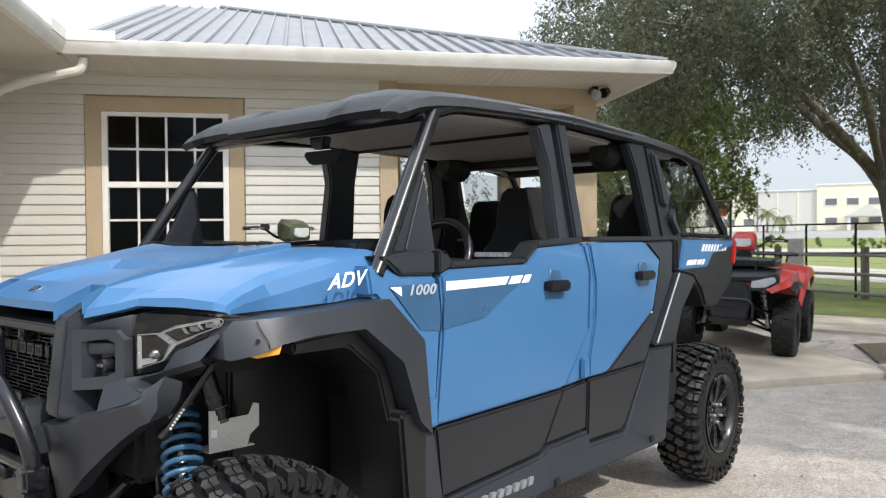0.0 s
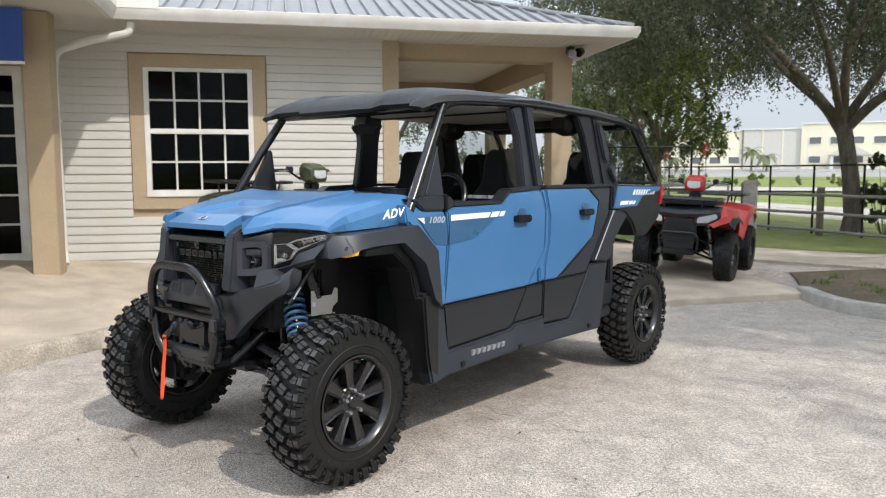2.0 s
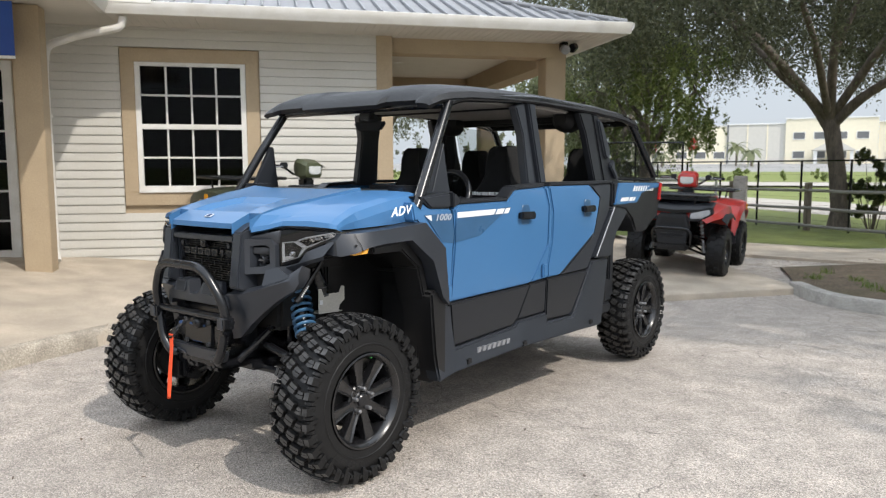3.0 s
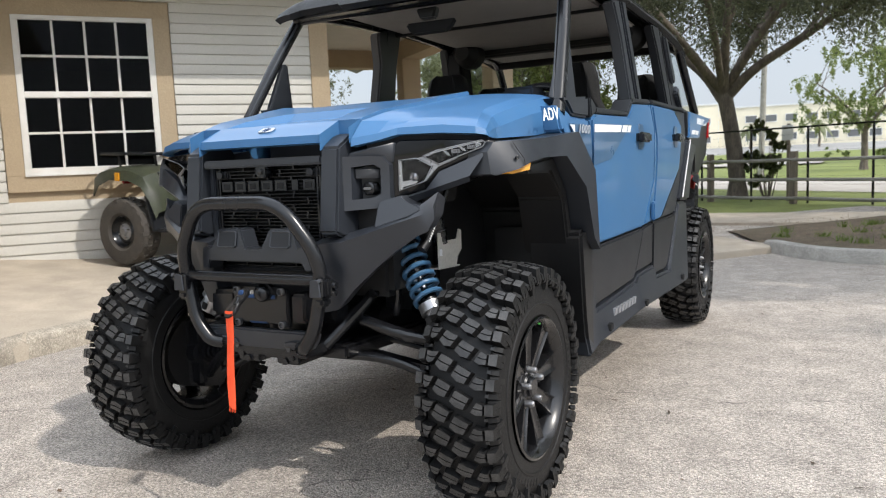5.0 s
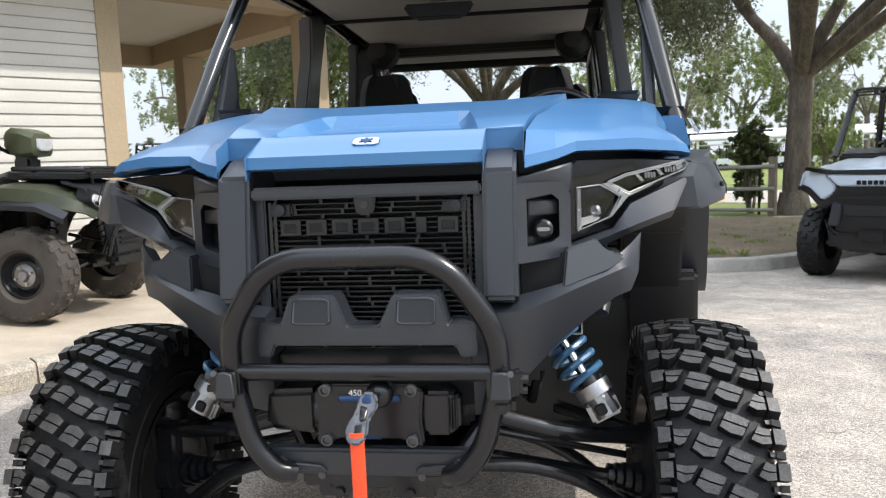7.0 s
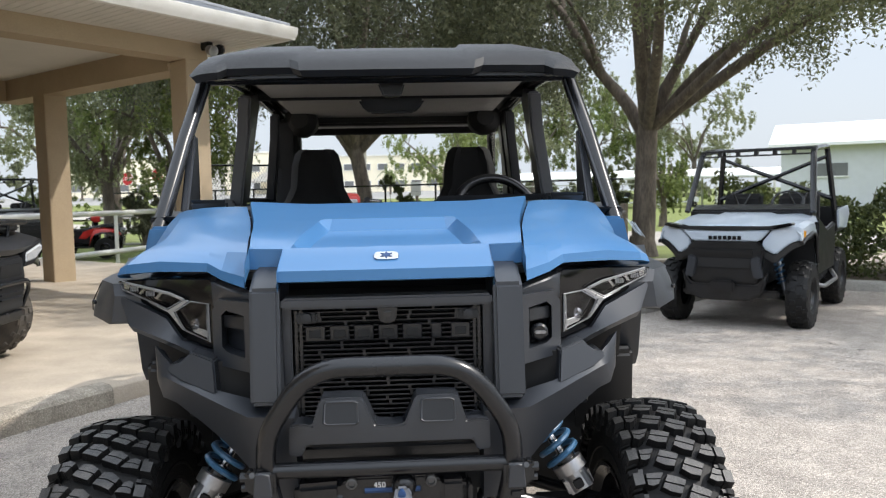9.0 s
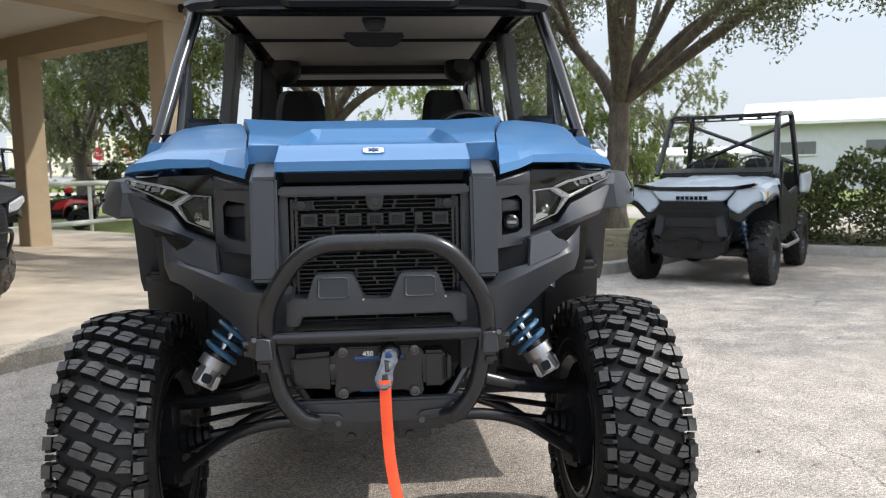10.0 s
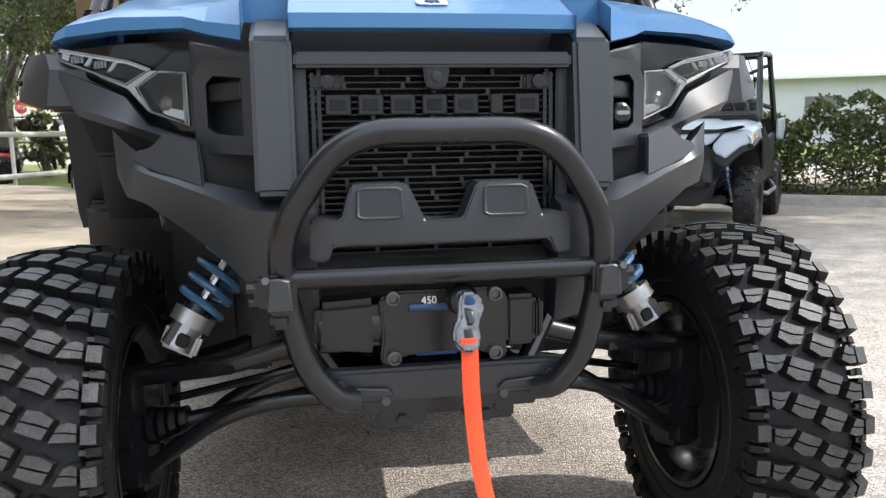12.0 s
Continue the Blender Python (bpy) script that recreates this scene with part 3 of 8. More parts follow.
for z0, z1, y in ((1.875, 2.545, 0.0), (1.15, 1.815, 0.02)):
    for k in range(1, 4):
        part("glazing_bar", box(0.06 + 1.13 * k / 4 - 0.011, 0.06 + 1.13 * k / 4 + 0.011, y - 0.014, y + 0.012, z0, z1, 0.003), M_TRIM, win)
    part("glazing_bar", box(0.06, 1.19, y - 0.015, y + 0.011, (z0 + z1) / 2 - 0.011, (z0 + z1) / 2 + 0.011, 0.003), M_TRIM, win)
    for i in range(4):
        for j in range(2):
            a, c = 0.06 + 1.13 * i / 4, z0 + (z1 - z0) * j / 2
            part("pane", box(a, a + 1.13 / 4, y + 0.001, y + 0.005, c, c + (z1 - z0) / 2), M_PANE, win).visible_shadow = False
# glazed door in the same wall
door = wall_part("door_1", joined(box(-3.1, -3.02, -0.03, 0.12, 0.2, 2.56, 0.004), box(-1.40, -1.30, -0.03, 0.12, 0.2, 2.56, 0.004), box(-3.02, -1.40, -0.03, 0.12, 2.46, 2.56, 0.004), box(-2.25, -2.15, 0.0, 0.08, 0.24, 2.46, 0.004),
                                box(-3.02, -1.40, 0.0, 0.08, 0.2, 0.42, 0.004)), M_TRIM, "white framed glazed shop door with dark panes", "door")
for k in range(1, 6):
    part("glazing_bar", box(-2.15, -1.40, 0.02, 0.06, 0.42 + 2.04 * k / 6 - 0.012, 0.42 + 2.04 * k / 6 + 0.012, 0.003), M_TRIM, door)
part("pane", box(-2.15, -1.40, 0.036, 0.042, 0.42, 2.46), M_PANE, door).visible_shadow = False
part("pane", box(-3.02, -2.25, 0.036, 0.042, 0.42, 2.46), M_PANE, door).visible_shadow = False
wall_part("post", box(-0.965, -0.705, -1.11, -0.87, 0.0, 2.98, 0.008), M_TAN, "tan stucco post of the entrance porch", "post")
ds = thing("downspout", BUILD, "white downspout with a slanting elbow under the eave", "downspout")
part("pipe", joined(tube(rounded([(0.02, -0.70, 2.97), (0.0, -0.70, 2.86), (-0.45, -0.66, 2.76), (-0.78, -0.60, 2.66), (-0.81, -0.60, 2.4), (-0.80, -0.58, 0.48), (-0.77, -0.66, 0.36)], 0.1, 5), 0.042, 10)), M_TRIM, ds)
part("strap", box(-0.86, -0.76, -0.655, -0.55, 1.9, 1.93, 0.003), M_TRIM, ds)
bn = wall_part("banner", thicken(loft([[(-2.3 + 0.206 * k, -1.38 + 0.012 * math.sin(k * 1.9 + z), z) for k in range(8)] for z in (2.43, 2.6, 2.8, 2.95)]), 0.003), M_BANNER, "blue vinyl banner hung between the porch posts", "banner", kind="")
part("hem", box(-2.3, -0.86, -1.40, -1.36, 2.41, 2.435), M_WHITE, bn)

# eaves, gutter and roof
EV, RP = 0.75, math.tan(radians(20))
roof_thing = thing("roof", BUILD, "grey ribbed metal roof with white gutters", "roof", kind="structure")
part("soffit", joined(box(-0.2, 5.8, -EV, 0.3, 2.985, 3.0), box(-8, -0.2, -6, 0.3, 2.985, 3.0), box(2.7, 5.8, 0.3, 4.5, 2.985, 3.0)), M_SOFFIT, roof_thing)
grooves = []
for k in range(66):
    s = -0.15 + 0.09 * k
    grooves.append(box(s, s + 0.008, -EV + 0.02, 0.0, 2.981, 2.986))
part("soffit_rib", joined(*grooves), M_SOFFIT, roof_thing)


def gutter(a, b, out):
    """A gutter of rolled section along a, b, its lip towards out."""
    a, b, out = Vector(a), Vector(b), Vector(out)
    prof = ((0, 0.13), (0, 0.0), (0.055, 0.0), (0.07, 0.03), (0.10, 0.075), (0.105, 0.125), (0.095, 0.13), (0.09, 0.115))
    return loft([[p + out * u + Vector((0, 0, z)) for u, z in prof] for p in (a, b)])


part("gutter", joined(thicken(gutter((-0.2, -EV, 2.985), (5.86, -EV, 2.985), (0, -1, 0)), 0.004), thicken(gutter((5.8, -EV - 0.06, 2.985), (5.8, 5, 2.985), (1, 0, 0)), 0.004), thicken(gutter((-0.2, -EV, 2.985), (-0.2, -6, 2.985), (1, 0, 0)), 0.004)), M_TRIM, roof_thing, "white gutter", 50)
part("splash_guard", joined(box(-0.12, 0.33, -EV - 0.11, -EV - 0.10, 3.09, 3.19, 0.003), box(-0.10, -0.09, -EV - 0.5, -EV - 0.1, 3.09, 3.19, 0.003)), M_TRIM, roof_thing)
# roof planes: the front slope hips round the outer corner
ridge = 5.0
rz = 3.11 + RP * ridge
slope = loft([[(-0.2, -EV, 3.11), (5.8, -EV, 3.11)], [(-0.2, -EV + ridge, rz), (5.8 - ridge, -EV + ridge, rz)]])
hip = loft([[(5.8, -EV, 3.11), (5.8, 8, 3.11)], [(5.8 - ridge, -EV + ridge, rz), (5.8 - ridge, 8, rz)]])
porch_roof = loft([[(-0.2, -6, 3.11), (-0.2, -EV, 3.11), (-0.2, 1.2, 3.11)], [(-3.6, -6, 3.11 + RP * 3.4), (-3.6, 0, 3.11 + RP * 3.4), (-3.6, 3, 3.11 + RP * 3.4)]])
part("roof_sheet", joined(thicken(slope, 0.03), thicken(hip, 0.03), thicken(porch_roof, 0.03), box(-8, 0.8, 1.5, 8, 3.1, 3.4)), M_METAL_ROOF, roof_thing)
ribs = []
for k in range(31):
    s = -0.05 + 0.19 * k
    ln = min(ridge, 5.8 - s)
    ribs.append(loft([[(s - 0.014, -EV - 0.02, 3.112), (s - 0.008, -EV - 0.02, 3.142), (s + 0.008, -EV - 0.02, 3.142), (s + 0.014, -EV - 0.02, 3.112)], [(s - 0.014, -EV + ln, 3.112 + RP * ln), (s - 0.008, -EV + ln, 3.142 + RP * ln), (s + 0.008, -EV + ln, 3.142 + RP * ln), (s + 0.014, -EV + ln, 3.112 + RP * ln)]], False))
for bm in ribs:
    part("roof_rib", bm, M_RIB, roof_thing)
part("hip_cap", tube([(5.82, -EV - 0.02, 3.13), (5.8 - ridge, -EV + ridge, rz + 0.02)], 0.035, 8), M_METAL_ROOF, roof_thing)
# open porch at the far corner
wall_part("porch_beam", joined(box(3.03, 5.38, 0.10, 0.40, 2.80, 2.985), box(5.08, 5.40, 0.40, 4.5, 2.70, 2.985), box(2.95, 5.1, 4.2, 4.5, 2.70, 2.985)), M_TAN, "tan stucco beam of the open porch", "beam")
wall_part("column", box(5.10, 5.38, 0.10, 0.40, -0.3, 2.80, 0.008), M_TAN, "square tan stucco column", "column")
wall_part("column", box(5.06, 5.36, 3.12, 3.42, -0.3, 2.70, 0.008), M_TAN, "square tan stucco column in shade", "column")
wall_part("column", box(3.35, 3.62, 4.2, 4.5, -0.3, 2.70, 0.008), M_TAN, "square tan stucco column in shade", "column")
for s, y in ((3.7, 1.1), (3.5, 2.3)):
    dl = thing("downlight", BUILD @ pose(s, y, 2.985), "round white recessed ceiling light", "ceiling light", "porch ceiling lights")
    part("trim_ring", revolve([(0.0, 0.06), (-0.008, 0.085), (-0.01, 0.075), (0.0, 0.055)], 20, "z"), M_TRIM, dl)
    part("lamp", revolve([(-0.002, 0.056), (-0.002, 0.0)], 20, "z"), M_WHITE, dl)
fl = thing("security_light", BUILD @ pose(5.30, -0.02, 2.93), "twin-headed outdoor security light on the porch beam", "outdoor light")
part("bracket", box(-0.04, 0.04, -0.05, 0.07, -0.03, 0.1, 0.008), M_BLACK, fl)
part("head", moved(revolve([(0, 0), (0, 0.035), (0.02, 0.052), (0.10, 0.06), (0.105, 0.05), (0.09, 0.0)], 18, "y"), pose(-0.03, -0.05, -0.03, -20, 0, 180)), M_STEEL, fl, "grey lamp head")
part("head", moved(revolve([(0, 0), (0, 0.035), (0.02, 0.052), (0.10, 0.06), (0.105, 0.05), (0.09, 0.0)], 18, "y"), pose(0.14, -0.05, 0.0, -20, 0, 130)), M_BLACK, fl)
# ---- the blue four-door off-road vehicle ----
car = thing("off_road_vehicle", pose(0, 0, 0, -math.degrees(math.atan(SLOPE)), 0, 0),
            "blue four-door off-road utility vehicle with black trim and knobbly tyres", "utility vehicle")


BODY_X = ((0, 0.70), (0.2, 0.705), (0.38, 0.717), (0.62, 0.732), (1.0, 0.755), (1.45, 0.768), (2.0, 0.772), (2.4, 0.766), (3.2, 0.75))
BODY_Y = ((-0.6, -0.575), (-0.112, -0.087), (0.352, 0.384), (0.608, 0.630), (1.071, 1.064), (1.481, 1.449), (2.034, 1.979), (2.432, 2.374), (3.139, 3.089), (3.6, 3.55))


def body(x, y, z):
    """The plan of the body: narrow at the front wings, widest at the rear doors, drawn in above the belt line."""
    s, x = (1 if x >= 0 else -1), abs(x)
    nose = min(1, max(0, (0.06 - y) / 0.15))
    top = min(1, max(0, (z - 1.24) / 0.05)) * (1 - nose)
    yl = lerp_table(BODY_Y, y)
    low = Vector((x + (lerp_table(BODY_X, yl) - 0.775) * min(1, max(0, (x - 0.45) / 0.2)), yl, z + (z - 0.95) * lerp_table(((0.6, 0.04), (1.3, 0.012), (2.0, 0.0)), y) + 0.003))
    high = Vector((x - 0.018 * min(1, x / 0.5), y if y < 2.3 else 2.3 + (y - 2.3) * 0.965, z + lerp_table(((0.5, 0.016), (1.6, 0.015), (2.5, 0.004), (3.3, -0.002)), y)))
    face = Vector((x * 1.008, y, z * 1.012 + 0.003))
    p = face * nose + high * top + low * (1 - nose - top)
    return (s * p.x, p.y, p.z)


SHAPE[0] = body


def front(x):
    """How far forward the face of the vehicle stands at a distance from its middle line."""
    return lerp_table(((0, -0.275), (0.2, -0.275), (0.3, -0.25), (0.4, -0.157), (0.45, -0.14), (0.62, -0.065), (0.72, 0.05), (0.8, 0.14)), abs(x))


def spine(y):
    return lerp_table(((-0.30, 1.092), (-0.27, 1.104), (-0.2, 1.138), (-0.1, 1.168), (0.0, 1.192), (0.15, 1.222), (0.3, 1.245), (0.5, 1.25)), y)


def seam_x(y):
    return lerp_table(((-0.25, 0.300), (-0.18, 0.303), (-0.05, 0.322), (0.12, 0.362), (0.29, 0.402)), y)


def make_hood():
    rows = []
    for y in (-0.262, -0.283, -0.281, -0.262, -0.23, -0.195, -0.185, -0.16, -0.128, -0.10, -0.04, 0.03, 0.06, 0.15, 0.23, 0.29):
        row = []
        wide = seam_x(y)
        rim = lerp_table(((-0.18, 0.212), (0.06, 0.170)), y)
        for x in (0.0, 0.09, rim - 0.026, rim, 0.5 * rim + 0.112, 0.228, 0.62 * wide + 0.11, 0.28 * wide + 0.21, wide):
            dip = 0.024 * min(1, max(0, (rim - x) / 0.026)) * lerp_table(((-0.185, 0), (-0.16, 1), (0.03, 1), (0.06, 0.0)), y)
            row.append((x, y + 0.012 * (x / 0.3) ** 2, spine(y) - dip + 0.004 * max(0, (x - 0.23) / 0.07) * (y > -0.19)))
        row.append((row[-1][0] + 0.0015, row[-1][1], row[-1][2] - 0.022))
        if y == -0.262 and not rows:
            row = [(x, q, 1.073) for x, q, z in row]
        elif y == -0.283:
            row = [(x, q, 1.077) for x, q, z in row]
        rows.append([(-x, q, z) for x, q, z in row[:0:-1]] + row)
    bm = loft(rows)
    # the two slots into which the upright bars of the grille run
    cut = [f for f in bm.faces if abs(f.calc_center_median().x) > 0.228 and f.calc_center_median().y < -0.19]
    bmesh.ops.delete(bm, geom=cut, context="FACES")
    for s in (1, -1):
        for p, q in (((0.228, -0.283), (0.228, -0.187)), ((0.228, -0.187), (0.302, -0.183)), ((0.302, -0.183), (0.301, -0.245))):
            k = [bm.verts.new((s * x, y, spine(y) - d)) for (x, y), d in ((p, 0.0), (q, 0.0), (q, 0.045), (p, 0.045))]
            bm.faces.new(k)
    return bm


hood = part("hood", make_hood(), M_BLUE, car, "glossy mid-blue sculpted hood", 11)
SEAM = [(0.303, -0.236, 1.086), (0.3065, -0.186, 1.136), (0.3255, -0.05, 1.174), (0.3655, 0.12, 1.210), (0.4055, 0.29, 1.238)]
INNER = [(0.362, -0.190, 1.098), (0.362, -0.130, 1.135), (0.38, 0.0, 1.178), (0.415, 0.16, 1.214), (0.45, 0.315, 1.241)]
MIDDLE = [(0.402, -0.148, 1.112), (0.41, -0.09, 1.136), (0.43, 0.03, 1.180), (0.47, 0.19, 1.217), (0.52, 0.35, 1.241)]
OUTER = [(0.52, -0.107, 1.116), (0.53, -0.05, 1.142), (0.545, 0.06, 1.182), (0.57, 0.22, 1.217), (0.60, 0.39, 1.239)]
BROW = [(0.615, -0.071, 1.108), (0.622, -0.02, 1.136), (0.63, 0.08, 1.174), (0.648, 0.24, 1.210), (0.665, 0.42, 1.234)]
SHOULDER = [(0.648, -0.055, 1.100), (0.658, -0.01, 1.124), (0.670, 0.09, 1.158), (0.683, 0.25, 1.196), (0.692, 0.432, 1.226)]
FLANK = [(0.657, -0.048, 1.090), (0.668, 0.0, 1.104), (0.688, 0.10, 1.125), (0.706, 0.25, 1.160), (0.716, 0.44, 1.190)]
BELOW = [(0.658, -0.046, 1.080), (0.669, 0.01, 1.082), (0.694, 0.11, 1.088), (0.714, 0.26, 1.096), (0.722, 0.44, 1.118)]
EDGE_LOW = [(0.303, -0.242, 1.063), (0.362, -0.196, 1.078), (0.402, -0.154, 1.093), (0.52, -0.112, 1.093), (0.615, -0.076, 1.088), (0.651, -0.060, 1.084), (0.658, -0.050, 1.079), (0.657, -0.044, 1.076)]


def make_shoulder():
    rails = [SEAM, INNER, MIDDLE, OUTER, BROW, SHOULDER, FLANK, BELOW]
    rows = [[(x, y + 0.03, z - 0.002) for x, y, z in EDGE_LOW], EDGE_LOW]
    for t in range(0, 17):
        u = t / 4
        k = min(int(u), 3)
        rows.append([tuple(Vector(r[k]).lerp(Vector(r[k + 1]), u - k)) for r in rails])
    bm = loft(rows)
    lip = [(x, y, z - 0.02) for x, y, z in rails[0]]
    k = [[bm.verts.new(p) for p in row] for row in (rails[0], lip)]
    for i in range(4):
        bm.faces.new((k[0][i], k[0][i + 1], k[1][i + 1], k[1][i]))
    return bm


both("hood_shoulder", make_shoulder, M_BLUE, car, "blue hood shoulder above the headlamp", 13)


def make_badge():
    a = [(0.0265 * math.copysign(abs(math.cos(k * math.tau / 28)) ** 0.5, math.cos(k * math.tau / 28)), 0.016 * math.copysign(abs(math.sin(k * math.tau / 28)) ** 0.5, math.sin(k * math.tau / 28))) for k in range(28)]
    return moved(prism(a, "z", 0, 0.004, 0.001, 1), pose(0, -0.232, 1.1225, 26, 0, 0))


part("badge", make_badge(), M_CHROME, hood, "oval silver and blue badge")
part("emblem", moved(prism([(0.0145 * (1 if k % 2 else 0.45) * math.cos(k * math.tau / 12), 0.0145 * (1 if k % 2 else 0.45) * math.sin(k * math.tau / 12)) for k in range(12)],
     "z", 0.004, 0.0052), pose(0, -0.232, 1.1225, 26, 0, 0)), M_ROPE, hood)

# blue sides of the front wings
SHAPE[0] = body
WING = [(0.33, 1.106), (0.347, 1.109), (0.493, 0.989), (0.528, 0.719), (0.596, 0.713), (0.622, 1.043), (0.606, 1.158), (0.451, 1.16), (0.40, 1.19), (0.33, 1.19)]
both("wing_panel", lambda: bend(prism(WING, "x", 0.70, 0.775, 0.008, 2), lambda x, y, z: (x - 0.028 * max(0, (z - 1.13) / 0.09), y, z)), M_BLUE, car, "blue front wing panel")
both("cowl_trim", lambda: prism([(0.375, 1.215), (0.452, 1.162), (0.602, 1.16), (0.60, 1.232)], "x", 0.64, 0.772, 0.008), M_PLASTIC_GREY, car)
both("wing_tab", lambda: prism([(0.535, 0.80), (0.59, 0.808), (0.592, 0.722), (0.535, 0.727)], "x", 0.77, 0.792, 0.006), M_BLUE, car)

# black arch over each front wheel, ending in a rounded corner beside the headlamp
SHAPE[0] = None
FLARE = [(-0.045, 1.078), (0.02, 1.082), (0.10, 1.087), (0.20, 1.092), (0.384, 1.113), (0.512, 0.989), (0.542, 0.714), (0.496, 0.758), (0.433, 0.934), (0.309, 1.036), (0.14, 1.032), (0.043, 1.019), (-0.014, 0.999), (-0.056, 0.983), (-0.066, 0.988), (-0.066, 1.05)]


def flare_x(y, z):
    out = lerp_table(((-0.07, 0.650), (-0.056, 0.664), (-0.014, 0.716), (0.03, 0.734), (0.12, 0.742), (0.30, 0.750), (0.40, 0.772), (0.55, 0.788)), y)
    return out - 0.028 * max(0, (z - 1.03) / 0.06) * (y < 0.3)


both("wheel_arch", lambda: bend(prism(FLARE, "x", 0, 1, 0.0), lambda x, y, z: (flare_x(y, z) - 0.14 * (1 - x), y, z)), M_PLASTIC_GREY, car, "charcoal plastic wheel arch")
both("arch_lip", lambda: prism([(0.433, 0.934), (0.309, 1.036), (0.10, 1.018), (0.10, 0.985), (0.29, 0.985), (0.40, 0.90), (0.46, 0.70), (0.496, 0.755)], "x", 0.54, 0.705, 0.008), M_LINER_BLACK, car)
both("side_marker", lambda: bend(prism([(-0.014, 0.994), (0.0, 1.003), (0.044, 1.0185), (0.036, 0.9965), (0.0, 0.986)], "x", 0, 1), lambda x, y, z: (flare_x(y, z) - 0.004 - 0.9 * max(0, 0.03 - y) - 0.03 * (1 - x), y, z)), M_AMBER, car, "amber side marker lamp")
both("arch_seam", lambda: tube([(flare_x(y, z) + 0.0003, y, z) for y, z in ((-0.006, 1.078), (0.0, 1.05), (0.008, 1.03), (0.012, 1.010))], 0.0012, 6), M_DARK, car)
both("arch_bolt", lambda: moved(revolve([(-0.004, 0.0055), (0.002, 0.0055), (0.003, 0.003), (0.001, 0.0)], 12), pose(0.7135, -0.014, 1.032, 0, 0, -48)), M_BLACK, car, "small black bolt")
SHAPE[0] = body
# liners inside the arches
both("wheel_liner", lambda: joined(prism([(0.30, 0.98), (0.47, 0.86), (0.52, 0.60), (0.53, 0.33), (0.60, 0.33), (0.60, 1.05), (0.08, 1.06), (0.08, 1.035), (0.2, 1.03)], "x", 0.34, 0.715, 0.01),
                                   box(0.30, 0.36, 0.12, 0.6, 0.45, 1.05, 0.01), prism([(0.44, 0.80), (0.50, 0.78), (0.50, 0.42), (0.44, 0.42)], "x", 0.42, 0.70, 0.006)), M_LINER_BLACK, car)

both("arch_panel", lambda: prism([(0.415, 0.775), (0.43, 0.79), (0.53, 0.80), (0.53, 0.37), (0.475, 0.36), (0.445, 0.5)], "x", 0.60, 0.805, 0.012, 2), M_LINER_BLACK, car, "black panel behind the front wheel")
both("splash_panel", lambda: box(0.24, 0.715, 0.50, 0.515, 0.36, 1.02, 0.004), M_LINER_BLACK, car, "flat black splash panel")

# face: headlamps, fascia, upright bars, grille
LOW_LAMP = [(0.405, 0.950), (0.406, 1.036), (0.452, 1.040), (0.492, 1.016), (0.470, 0.974)]
TOP_LAMP = [(0.468, 1.045), (0.506, 1.060), (0.626, 1.084), (0.634, 1.078), (0.628, 1.066), (0.512, 1.022)]
SURROUND = [(0.390, 0.930), (0.388, 1.05), (0.384, 1.07), (0.405, 1.093), (0.52, 1.092), (0.61, 1.087), (0.650, 1.082), (0.654, 1.070), (0.636, 1.056), (0.516, 1.004), (0.482, 0.955)]
Y_BAR = [(0.455, 1.0415), (0.467, 1.0435), (0.511, 1.0195), (0.56, 1.038), (0.56, 1.0355), (0.509, 1.0135), (0.4745, 0.9735), (0.4715, 0.9745), (0.4955, 1.0155)]
SHAPE[0] = None


def lamp_face(x):
    return lerp_table(((0.3, -0.235), (0.37, -0.195), (0.405, -0.155), (0.455, -0.128), (0.5, -0.113), (0.632, -0.060), (0.66, -0.03), (0.72, 0.05)), abs(x))


def on_lamp(pts, depth, out=0.0, bev=0.0):
    bm = prism(pts, "y", 0, depth, bev, 1)
    return bend(bm, lambda x, y, z: (x, y + lamp_face(x) - out, z))


